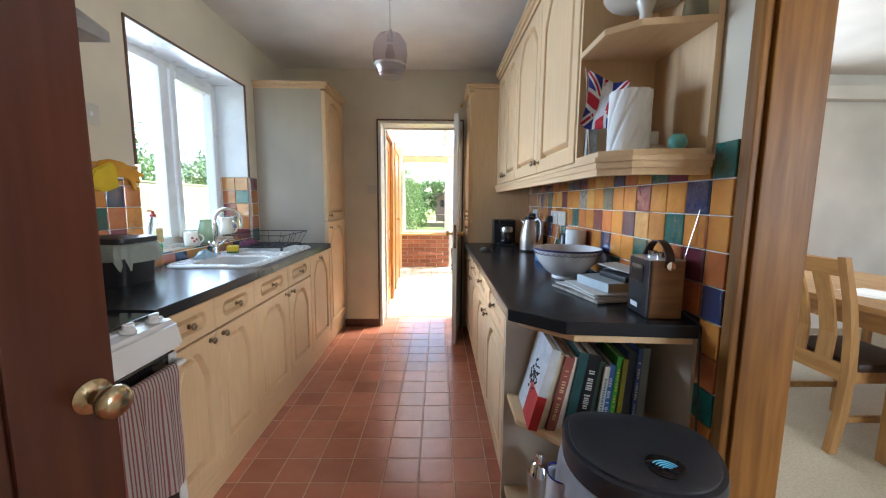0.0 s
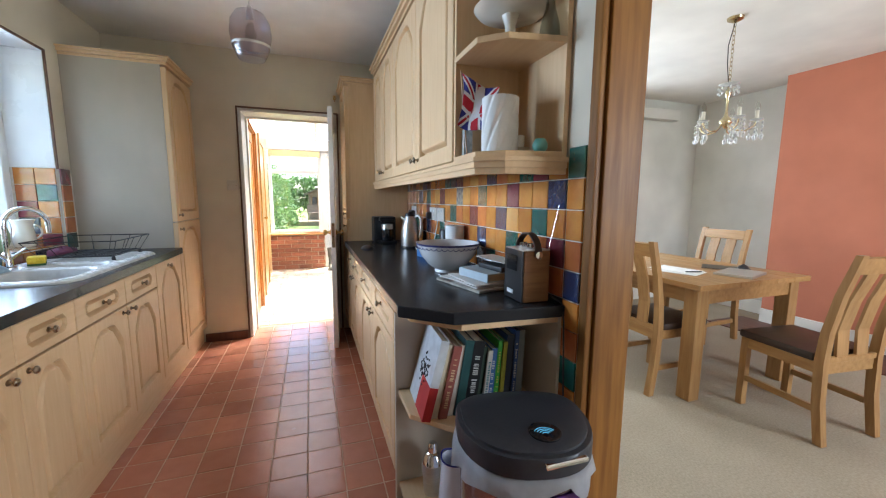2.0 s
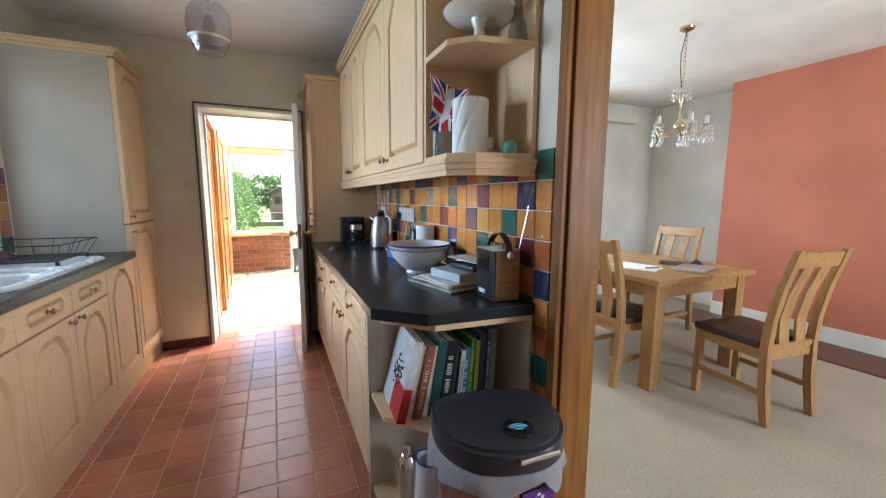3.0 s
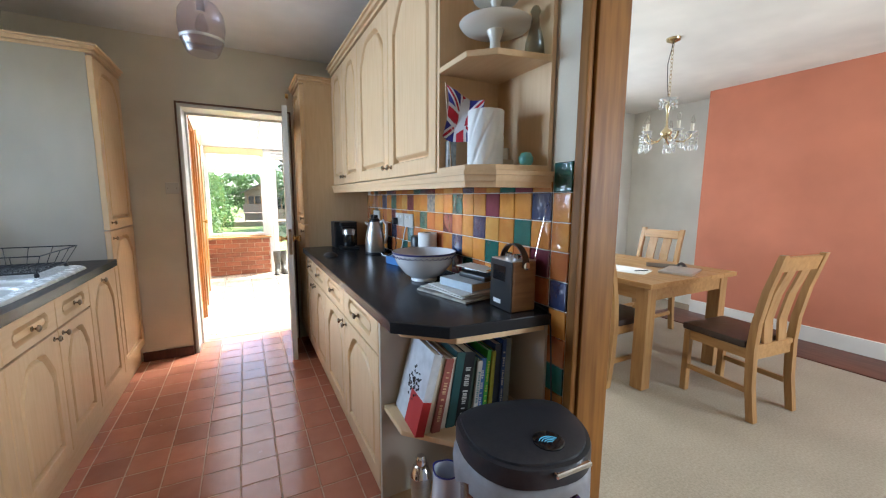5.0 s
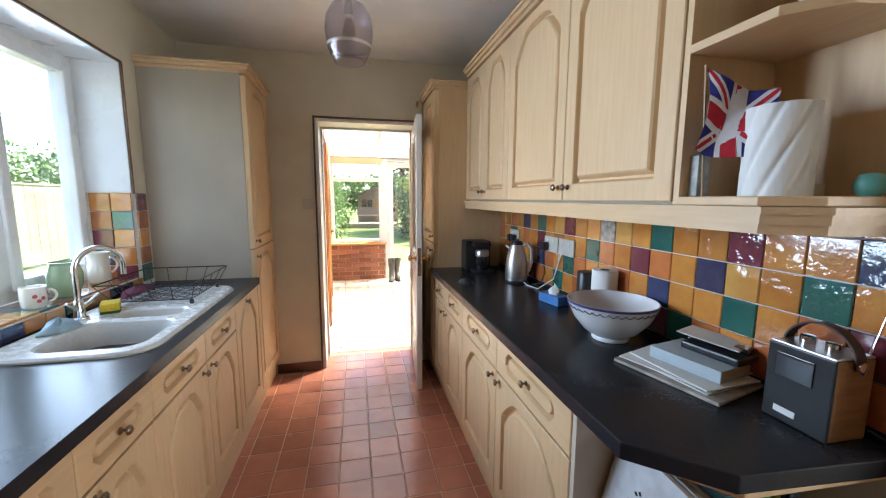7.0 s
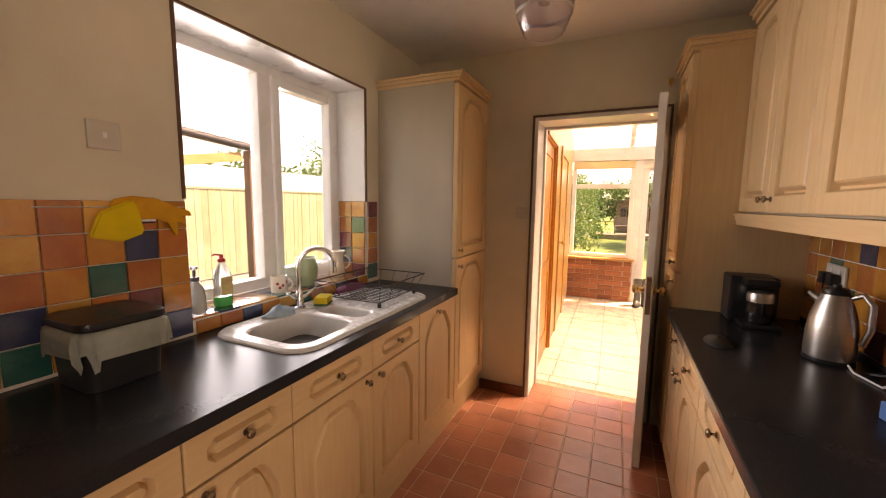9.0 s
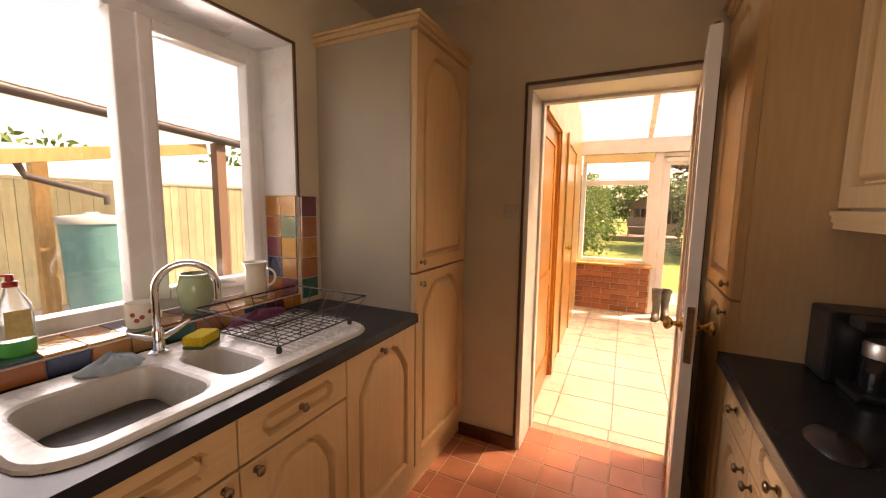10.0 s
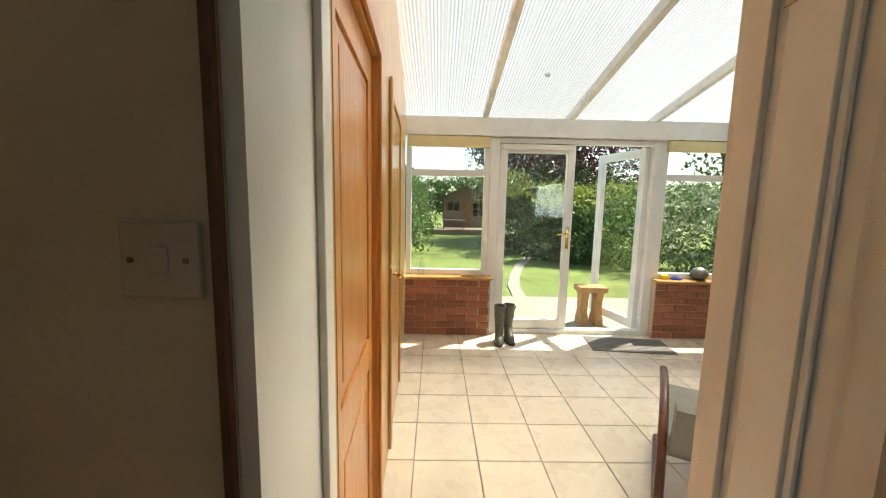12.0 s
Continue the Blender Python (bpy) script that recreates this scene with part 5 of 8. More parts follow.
base_loop = round_rect(-1.352, -1.128, 1.603, 1.817, 0.04, 10)
n_ = len(base_loop)
cx_, cy_ = -1.24, 1.71
lps = []
for zz, gr, am in ((1.081, 0.97, 0.0), (1.070, 1.05, 0.01), (1.04, 1.07, 0.02), (1.0, 1.06, 0.03)):
    lps.append([b.verts.new((cx_ + (x - cx_) * gr + am * 0.6 * noise.noise(Vector((k * 0.7, zz * 9, 1))), cy_ + (y - cy_) * gr + am * 0.6 * noise.noise(Vector((k * 0.7, zz * 9, 5))), zz + am * 1.5 * noise.noise(Vector((k * 0.35, 2, zz))))) for k, (x, y) in enumerate(base_loop)])
for a, c in zip(lps, lps[1:]):
    loft(b, a, c)
bmesh.ops.solidify(b, geom=list(b.faces), thickness=0.001)
part("bag", b, M_BAG, cd, "crumpled pale plastic bag", 60)

# sockets and switch
M_PLATE = mat("aged_cream_plastic", (0.62, 0.58, 0.51), (0.58, 0.54, 0.47), 0.35, scale=10)
def faceplate(name, label, m, w, h, marks):
    s_ = thing(name, tuple(m.translation), label, "socket")
    b = box(-w / 2, w / 2, -0.010, 0, -h / 2, h / 2, 0.003)
    b.transform(m)
    part("plate", b, M_PLATE, s_)
    for mx_, mz_, mw, mh, mt in marks:
        b = box(mx_ - mw / 2, mx_ + mw / 2, -0.0135, -0.0105, mz_ - mh / 2, mz_ + mh / 2, 0.001)
        b.transform(m)
        part("rocker" if mt is not M_PEWTER else "screw", b, mt, s_)


faceplate("light_switch", "white square fused switch plate beside the doorway", pose(-0.548, 3.864, 1.372), 0.086, 0.086, [(0, 0, 0.022, 0.03, M_PLATE), (-0.03, 0, 0.006, 0.006, M_PEWTER), (0.03, 0, 0.006, 0.006, M_PEWTER)])
faceplate("double_socket", "white double socket on the tiles with plugs", pose(0.8755, 2.46, 1.165, 0, 0, -90), 0.146, 0.086, [(-0.03, 0.02, 0.012, 0.018, M_UPVC), (0.03, 0.02, 0.012, 0.018, M_UPVC)])
faceplate("double_socket", "white double socket with a black plug on the tiles", pose(0.8755, 2.615, 1.165, 0, 0, -90), 0.146, 0.086, [(-0.03, 0.02, 0.012, 0.018, M_UPVC), (0.03, 0.02, 0.012, 0.018, M_UPVC)])
faceplate("double_socket", "white double socket on the tiles behind the kettle", pose(0.8755, 3.12, 1.165, 0, 0, -90), 0.146, 0.086, [(-0.03, 0.02, 0.012, 0.018, M_UPVC), (0.03, 0.02, 0.012, 0.018, M_UPVC)])
faceplate("wall_socket", "white switch plate on the wall beside the hood", pose(XW + 0.001, 1.80, 1.62, 0, 0, 90), 0.086, 0.086, [(0, 0.0, 0.012, 0.018, M_UPVC)])

# ---- long worktop ----
M_RADIO = mat("walnut_veneer", (0.30, 0.14, 0.05), (0.22, 0.095, 0.032), 0.4, scale=10, stretch=(1, 1, 8))
rm = pose(0.800, 1.300, 0.911, 0, 0, -92)
ra = thing("radio", (0.80, 1.30, 0.911), "retro wooden radio with black front and leather strap", "radio")
part("cabinet_shell", box(-0.065, 0.065, -0.045, 0.055, 0, 0.178, 0.006, rm), M_RADIO, ra)
part("front_panel", box(-0.066, 0.066, -0.052, -0.0455, 0.001, 0.179, 0.003, rm), M_BLACK, ra, "black front panel")
part("display", box(-0.045, 0.03, -0.0545, -0.0525, 0.105, 0.160, 0.001, rm), M_DARKGLASS, ra, "dark display window")
part("badge", box(-0.04, 0.005, -0.0540, -0.0525, 0.02, 0.035, 0.0005, rm), M_UPVC, ra, "small white name badge")
b = box(-0.064, 0.064, -0.05, 0.054, 0.1785, 0.183, 0.002, rm)
part("top_plate", b, M_STEEL, ra)
for x in (-0.025, 0.025):
    b = lathe([(0, 0), (0.014, 0), (0.014, 0.016), (0.011, 0.018), (0, 0.018)], (x, 0.0, 0.1835), 16)
    b.transform(rm)
    part("dial", b, M_CHROME, ra, "", 40)
M_STRAP = mat("dark_brown_strap", (0.045, 0.02, 0.014), (0.06, 0.03, 0.02), 0.5, scale=30)
b = bmesh.new()
pa = arc((0, 0.005, 0.165), 0.068, -5, 185, 16, (1, 0, 0), (0, 0, 1))
for q0, q1 in zip(pa, pa[1:]):
    q0, q1 = q0 + Vector((0, 0, 0)), q1
    vs = [b.verts.new((q0.x * s_, q0.y + o_, 0.165 + (q0.z - 0.165) * s_)) for s_ in (1.0, 1.06) for o_ in (-0.013, 0.013)]
    vt_ = [b.verts.new((q1.x * s_, q1.y + o_, 0.165 + (q1.z - 0.165) * s_)) for s_ in (1.0, 1.06) for o_ in (-0.013, 0.013)]
    for i0, i1 in ((0, 1), (1, 3), (3, 2), (2, 0)):
        b.faces.new((vs[i0], vs[i1], vt_[i1], vt_[i0]))
bmesh.ops.remove_doubles(b, verts=b.verts, dist=0.0003)
b.transform(rm)
part("strap", b, M_STRAP, ra, "dark leather carrying strap", 60)
b = lathe([(0, 0), (0.013, 0), (0.013, 0.004), (0, 0.006)], seg=16)
b.transform(rm @ pose(0.0725, 0.005, 0.165, 0, 90, 0))
part("stud", b, M_CHROME, ra, "", 40)
b = tube([rm @ Vector((0.05, 0.05, 0.15)), rm @ Vector((0.064, 0.075, 0.30)), rm @ Vector((0.078, 0.1, 0.46))], [0.003, 0.0025, 0.0018], 6)
part("aerial", b, M_CHROME, ra, "extended telescopic aerial", 60)
b = tube([(0.86, 1.235, 0.93), (0.872, 1.185, 0.915), (0.868, 1.165, 0.86), (0.862, 1.14, 0.6), (0.858, 1.12, 0.35), (0.85, 1.08, 0.12), (0.89, 1.04, 0.02), (0.98, 1.02, 0.006)], 0.003, 6)
solid("power_cable", b, M_BLACK, "thin dark cable hanging from radio to floor", "cable", smooth=60)

M_BOWL = mat("white_glazed_bowl", (0.74, 0.73, 0.72), (0.69, 0.68, 0.68), 0.2, scale=10, coat=0.3)
M_BOWLBLUE = mat("cobalt_pattern", (0.03, 0.03, 0.14), (0.05, 0.05, 0.18), 0.3, scale=40)
BX, BY = 0.708, 1.872
bo = thing("fruit_bowl", (BX, BY, 0.911), "large white ceramic bowl with a blue patterned rim", "bowl")
prof = [(0, 0.003), (0.062, 0.0), (0.064, 0.007), (0.060, 0.014), (0.094, 0.036), (0.130, 0.080), (0.148, 0.120), (0.155, 0.142), (0.151, 0.143), (0.143, 0.121), (0.124, 0.083), (0.086, 0.042), (0, 0.022)]
part("body", lathe(prof, (BX, BY, 0.911), 40), M_BOWL, bo, "", 50)
b = lathe([(0.1535, 0.134), (0.1562, 0.1415), (0.1555, 0.1428), (0.1538, 0.1408)], (BX, BY, 0.911), 40)
for k in range(36):
    a0 = 2 * math.pi * k / 36
    pts = []
    for j in range(5):
        a_ = a0 + 2 * math.pi / 36 * j / 4
        zz = 0.126 - 0.010 * math.sin(math.pi * j / 4)
        rr = 0.130 + (zz - 0.080) / 0.040 * 0.018 + 0.0018
        pts.append((BX + rr * math.cos(a_), BY + rr * math.sin(a_), 0.911 + zz))
    tube(pts, 0.0016, 4, b)
lathe([(0.1500, 0.127), (0.1512, 0.130), (0.1500, 0.1305)], (BX, BY, 0.911), 40, b)
part("rim_pattern", b, M_BOWLBLUE, bo, "dark blue scalloped rim pattern")

rf_ = random.Random(17)
M_NUTS = [mat("dried_peel", (0.42, 0.20, 0.04), (0.30, 0.12, 0.03), 0.7, scale=40, bump=0.4), mat("brown_nutshell", (0.22, 0.10, 0.04), (0.15, 0.07, 0.03), 0.6, scale=40, bump=0.3), mat("dried_leaf", (0.20, 0.20, 0.06), (0.14, 0.13, 0.04), 0.8, scale=40, bump=0.4)]
for k in range(17):
    a_, r_ = k * 2.4, 0.021 * math.sqrt(k)
    z_ = 0.911 + 0.028 + max(0.0, r_ - 0.02) * 0.34
    solid("dried_fruit", crumple(BX + r_ * math.cos(a_), BY + r_ * math.sin(a_), z_, rf_.uniform(0.013, 0.019), rf_.uniform(0.012, 0.017), rf_.uniform(0.02, 0.032), k, 9, 4, 0.4), M_NUTS[k % 3], "piece of dried fruit lying in the white bowl", "dried fruit", "dried fruit in the bowl", smooth=60)

# papers and books beside the radio
st = thing("magazine", (0.735, 1.56, 0.911), "magazine with a pale cover lying on the worktop", "magazine")
part("cover", box(-0.11, 0.11, -0.15, 0.15, 0, 0.009, 0.001, pose(0.735, 1.575, 0.911, 0, 0, 14)), mat("magazine_cover", (0.55, 0.50, 0.42), (0.25, 0.22, 0.2), 0.4, scale=18), st)
for i, (dx, dy, tz) in enumerate(((0.005, 0.0, 8), (-0.006, 0.012, 18), (0.01, -0.008, 4))):
    b = box(-0.095, 0.095, -0.13, 0.13, 0, 0.0035, 0.0005, pose(0.74 + dx, 1.58 + dy, 0.921 + 0.0055 * i, 0, 0, tz))
    solid("paper_sheet", b, M_PAPER, "loose white papers stacked on the magazine", "papers", "papers by the radio")
bk = thing("diary", (0.77, 1.56, 0.938), "thick pale blue diary with cream pages on the papers", "book")
dm_ = pose(0.775, 1.565, 0.938, 0, 0, 12)
part("page_block", box(-0.068, 0.070, -0.095, 0.095, 0.003, 0.030, 0.001, dm_), mat("cream_pages", (0.62, 0.52, 0.36), (0.5, 0.42, 0.28), 0.8, scale=200, stretch=(0.2, 0.2, 6)), bk)
M_PALEBLUE = mat("pale_blue_cover", (0.50, 0.58, 0.62), (0.46, 0.53, 0.57), 0.5, scale=20)
b = box(-0.074, 0.075, -0.10, 0.10, 0.030, 0.034, 0.001, dm_)
bx(b, -0.074, 0.075, -0.10, 0.10, 0.0, 0.003, 0.001, dm_)
bx(b, -0.076, -0.071, -0.10, 0.10, 0.0, 0.034, 0.001, dm_)
part("cover", b, M_PALEBLUE, bk)
ph = thing("phone_charger", (0.82, 1.55, 0.972), "black handset and charger lying on the diary", "phone")
part("base", box(-0.045, 0.045, -0.08, 0.08, 0.0, 0.022, 0.006, pose(0.815, 1.545, 0.9725, 0, 0, 10)), M_BLACK, ph)
part("handset", box(-0.022, 0.022, -0.075, 0.075, 0.0225, 0.038, 0.006, pose(0.825, 1.55, 0.9725, 0, 0, 22)), M_DARKGLASS, ph)
solid("letter", box(-0.05, 0.05, -0.08, 0.08, 0, 0.003, 0.0005, pose(0.825, 1.57, 1.0115, 4, 0, 20)), M_PAPER, "folded white letter on top of the phone", "papers")

# glasses case, kettle, coffee maker, jars
b = crumple(0.455, 2.86, 0.911, 0.045, 0.075, 0.028, 2, 20, 5, 0.08)
solid("glasses_case", b, M_BLACK, "flat black glasses case on the worktop", "case", smooth=60)
KX, KY = 0.762, 2.835
kt = thing("vacuum_jug", (KX, KY, 0.911), "brushed steel vacuum jug with black lid and handle", "jug")
part("base", lathe([(0, 0), (0.066, 0), (0.068, 0.006), (0.066, 0.014), (0, 0.014)], (KX, KY, 0.911), 28), M_BLACK, kt, "", 40)
part("body", lathe([(0.0, 0.014), (0.065, 0.014), (0.067, 0.03), (0.066, 0.10), (0.060, 0.15), (0.048, 0.195), (0.040, 0.218), (0.037, 0.228), (0, 0.229)], (KX, KY, 0.911), 28), M_STEEL, kt, "", 50)
part("lid", lathe([(0, 0.229), (0.036, 0.229), (0.037, 0.238), (0.030, 0.250), (0.012, 0.254), (0.011, 0.262), (0, 0.264)], (KX, KY, 0.911), 20), M_BLACK, kt, "", 40)
part("handle", tube([(KX + 0.028, KY - 0.02, 1.130), (KX + 0.05, KY - 0.045, 1.150), (KX + 0.066, KY - 0.062, 1.12), (KX + 0.068, KY - 0.062, 1.04), (KX + 0.058, KY - 0.048, 0.985)], 0.010, 8), M_STEEL, kt, "", 60)
b = lathe([(0.014, 0), (0.007, 0.032)], seg=10)
b.transform(pose(KX - 0.036, KY + 0.02, 1.118, -55, 0, 60))
part("spout", b, M_STEEL, kt, "", 60)
solid("power_cable", tube([(0.80, 2.84, 0.925), (0.78, 2.72, 0.914), (0.80, 2.62, 0.914), (0.86, 2.56, 0.98), (0.866, 2.50, 1.13)], 0.0035, 6), M_UPVC, "white cable from kettle to socket", "cable", smooth=60)
cf = thing("coffee_machine", (0.69, 3.27, 0.911), "small black coffee machine with a glass jug", "coffee machine")
part("housing", box(0.565, 0.745, 3.245, 3.385, 0.911, 1.118, 0.012), M_BLACK, cf)
part("drip_tray", box(0.59, 0.73, 3.125, 3.244, 0.911, 0.930, 0.006), M_BLACK, cf)
part("brew_head", box(0.60, 0.72, 3.16, 3.244, 1.085, 1.118, 0.010), M_BLACK, cf)
cj = part("jug", lathe([(0, 0), (0.047, 0), (0.049, 0.01), (0.047, 0.09), (0.042, 0.12), (0.0, 0.12)], (0.66, 3.182, 0.931), 24), M_DARKGLASS, cf, "dark coffee-filled glass jug", 50)
part("jug_band", lathe([(0.0475, 0.092), (0.0480, 0.122), (0.043, 0.132), (0.0, 0.136)], (0.66, 3.182, 0.931), 24), M_STEEL, cj, "steel rim and lid", 50)
wr = thing("paper_roll", (0.822, 2.075, 0.911), "white paper towel roll standing against the tiles", "paper roll")
part("paper", lathe([(0, 0.0), (0.050, 0), (0.0515, 0.003), (0.0515, 0.208), (0.050, 0.211), (0.020, 0.211), (0.020, 0.12), (0, 0.12)], (0.822, 2.075, 0.911), 28), M_PAPER, wr, "", 40)
# Black core: the shade inside the hole is given by colour.
part("core", lathe([(0.0195, 0.122), (0.0195, 0.2115), (0.0175, 0.2115), (0.0175, 0.122)], (0.822, 2.075, 0.911), 20), M_BLACK, wr, "core tube coloured black for the shaded hole", 40)
b = lathe([(0, 0), (0.043, 0), (0.045, 0.004), (0.045, 0.176), (0.041, 0.182), (0.030, 0.184), (0, 0.184)], (0.818, 2.19, 0.911), 28)
solid("lidded_pot", b, M_BLACK, "tall black lidded storage pot against the tiles", "pot", smooth=40)
for y_, z_ in ((2.655, 1.150), (3.09, 1.150), (3.15, 1.150)):
    pl = thing("plug", (0.865, y_, z_), "black three-pin plug with a cable in the socket", "plug")
    part("plug_body", box(0.832, 0.8625, y_ - 0.022, y_ + 0.022, z_ - 0.022, z_ + 0.026, 0.008), M_BLACK, pl, "", 40)
    part("cable", tube([(0.845, y_, z_ - 0.022), (0.843, y_, z_ - 0.08), (0.855, y_ - 0.01, 1.0), (0.85, y_ + 0.03, 0.93), (0.82, y_ + 0.07, 0.9145)], 0.003, 6), M_BLACK, pl, "", 60)
M_BLUEBOX = mat("blue_card", (0.05, 0.17, 0.42), (0.07, 0.22, 0.50), 0.5, scale=20)
b = box(-0.035, 0.035, -0.07, 0.07, 0, 0.045, 0.003, pose(0.745, 2.345, 0.911, 0, 0, 12))
solid("tissue_box", b, M_BLUEBOX, "small blue cardboard box beside the bowl", "box")
solid("tissue", crumple(0.745, 2.345, 0.9565, 0.025, 0.035, 0.04, 6, 14, 4, 0.5), M_PAPER, "white tissue pulled from the blue box", "tissue", smooth=60)

# ---- open wall shelves ----
SH = 1.4205
rl = thing("kitchen_roll", (0.72, 1.375, SH), "white embossed kitchen paper roll on the shelf", "kitchen roll")
b = bmesh.new()
rows_ = []
N_ROLL = 96
for i in range(31):
    z = SH + 0.192 * i / 30
    row = []
    for k in range(N_ROLL):
        a_ = 2 * math.pi * k / N_ROLL
        wave = math.sin(8 * a_ - (z - SH) * 52)
        r_ = 0.064 - 0.0045 * max(0.0, wave) ** 3 + 0.0004 * math.sin(31 * a_ + z * 90)
        row.append(b.verts.new((0.72 + r_ * math.cos(a_), 1.375 + r_ * math.sin(a_), z)))
    rows_.append(row)
for a, c in zip(rows_, rows_[1:]):
    loft(b, a, c)
b.faces.new(rows_[0][::-1])
core_t = [b.verts.new((0.72 + 0.02 * math.cos(2 * math.pi * k / N_ROLL), 1.375 + 0.02 * math.sin(2 * math.pi * k / N_ROLL), SH + 0.192)) for k in range(N_ROLL)]
loft(b, rows_[-1], core_t)
core_b = [b.verts.new((v_.co.x, v_.co.y, SH + 0.1)) for v_ in core_t]
loft(b, core_t, core_b)
b.faces.new(core_b)
part("paper", b, M_PAPER, rl, "", 50)
part("core", lathe([(0.0195, 0.101), (0.0195, 0.1925), (0.0175, 0.1925), (0.0175, 0.101)], (0.72, 1.375, SH), 24), mat("brown_card", (0.36, 0.26, 0.17), None, 0.9), rl, "brown cardboard core", 50)
# flag: cloth with crossing bands
fl = thing("flag", (0.66, 1.465, SH), "small red, white and blue flag on a stick", "flag")
part("stick", tube([(0.640, 1.480, SH), (0.618, 1.474, SH + 0.21), (0.608, 1.471, SH + 0.30)], 0.003, 6), M_OAK, fl)
M_NAVY = mat("navy_cotton", (0.03, 0.03, 0.20), (0.04, 0.04, 0.25), 0.9, scale=60)
M_FRED = mat("red_cotton", (0.50, 0.02, 0.04), (0.44, 0.02, 0.03), 0.9, scale=60)
M_FWHITE = mat("white_cotton", (0.75, 0.73, 0.74), (0.70, 0.68, 0.69), 0.9, scale=60)


def flag_at(u_, v_, lift=0.0):
    """Cloth draped from the stick: u along the fly, v down the hoist."""
    x = 0.612 + 0.100 * u_ - 0.010 * v_ + 0.008 * math.sin(v_ * 4 + u_ * 2)
    y = 1.470 - 0.080 * u_ - 0.010 * math.sin(u_ * 7 + v_ * 3) - lift
    z = SH + 0.292 - 0.165 * v_ - 0.055 * u_ - 0.02 * math.sin(u_ * 3 + v_)
    return Vector((x - lift * 0.6, y, z))


def cloth(u0v0, u1v1, width, lift, bm, n=14):
    (u0, v0), (u1, v1) = u0v0, u1v1
    du, dv = u1 - u0, v1 - v0
    L = math.hypot(du, dv)
    nx_, ny_ = -dv / L * width / 2, du / L * width / 2
    prev = None
    for i in range(n + 1):
        f_ = i / n
        pr_ = []
        for s_ in (-1, 1):
            uu = min(1, max(0, u0 + du * f_ + s_ * nx_))
            vv = min(1, max(0, v0 + dv * f_ + s_ * ny_))
            pr_.append(bm.verts.new(flag_at(uu, vv, lift)))
        if prev:
            bm.faces.new((prev[0], prev[1], pr_[1], pr_[0]))
        prev = pr_


b = bmesh.new()
gr_ = [[b.verts.new(flag_at(i / 12, j / 10)) for j in range(11)] for i in range(13)]
for i in range(12):
    for j in range(10):
        b.faces.new((gr_[i][j], gr_[i + 1][j], gr_[i + 1][j + 1], gr_[i][j + 1]))
part("field", b, M_NAVY, fl, "navy cloth field", 60)
for p0, p1, wd_, lift_, cm, nm in (((0, 0), (1, 1), 0.16, 0.0008, M_FWHITE, "white_band"), ((0, 1), (1, 0), 0.16, 0.0010, M_FWHITE, "white_band"),
                                   ((0.5, 0), (0.5, 1), 0.30, 0.0014, M_FWHITE, "white_band"), ((0, 0.5), (1, 0.5), 0.36, 0.0016, M_FWHITE, "white_band"),
                                   ((0, 0), (1, 1), 0.06, 0.0018, M_FRED, "red_band"), ((0, 1), (1, 0), 0.06, 0.0020, M_FRED, "red_band"),
                                   ((0.5, 0), (0.5, 1), 0.17, 0.0024, M_FRED, "red_band"), ((0, 0.5), (1, 0.5), 0.21, 0.0026, M_FRED, "red_band")):
    b = bmesh.new()
    cloth(p0, p1, wd_, lift_, b)
    part(nm, b, cm, fl, "", 60)
b = lathe([(0, 0), (0.017, 0), (0.025, 0.014), (0.025, 0.028), (0.017, 0.044), (0, 0.047)], (0.815, 1.265, SH), 20)
solid("egg_timer", b, mat("turquoise_plastic", (0.16, 0.42, 0.36), (0.13, 0.37, 0.31), 0.35), "round turquoise timer on the shelf", "timer", smooth=60)
bb = thing("candle_box", (0.79, 1.38, SH), "small cream box carrying a candle jar", "box")
part("carton", box(0.765, 0.825, 1.345, 1.405, SH, SH + 0.028, 0.002), mat("cream_card", (0.55, 0.47, 0.33), (0.5, 0.42, 0.29), 0.7), bb)
b = lathe([(0, 0), (0.020, 0), (0.022, 0.005), (0.022, 0.04), (0.018, 0.042), (0, 0.040)], (0.795, 1.375, SH + 0.0285), 20)
solid("candle_jar", b, M_CERAMIC, "small white candle jar with dark rim", "candle", smooth=50)
b = box(0.63, 0.665, 1.488, 1.512, SH, SH + 0.10, 0.003)
solid("carton", b, mat("grey_white_card", (0.55, 0.55, 0.52), (0.30, 0.32, 0.31), 0.6, scale=50), "small grey and white carton at the back of the shelf", "box")
# cake stands above
TS = 1.7775
for k, (cx, cy, z, R, H, nm) in enumerate(((0.745, 1.365, TS, 0.125, 0.115, "large cream cake stand on the upper shelf"), (0.745, 1.365, TS + 0.123, 0.085, 0.085, "smaller cream cake stand stacked on the larger one"))):
    prof = [(0, 0), (R * 0.42, 0), (R * 0.40, 0.008), (R * 0.16, 0.022), (R * 0.14, H * 0.6), (R * 0.24, H - 0.012), (R * 0.9, H - 0.006), (R, H + 0.008), (R * 0.98, H + 0.010), (R * 0.88, H), (0, H)]
    solid("cake_stand", lathe(prof, (cx, cy, z), 40), M_CERAMIC, nm, "cake stand", "cake stands", smooth=50)
M_SMOKE = glass_mat("smoky_glass", (0.62, 0.64, 0.60), 0.05)
b = lathe([(0, 0), (0.030, 0), (0.034, 0.01), (0.030, 0.05), (0.016, 0.10), (0.012, 0.13), (0.018, 0.145), (0.010, 0.16), (0, 0.165)], (0.835, 1.265, TS), 20)
solid("decanter", b, M_SMOKE, "small smoky glass decanter on the upper shelf", "decanter", smooth=50)

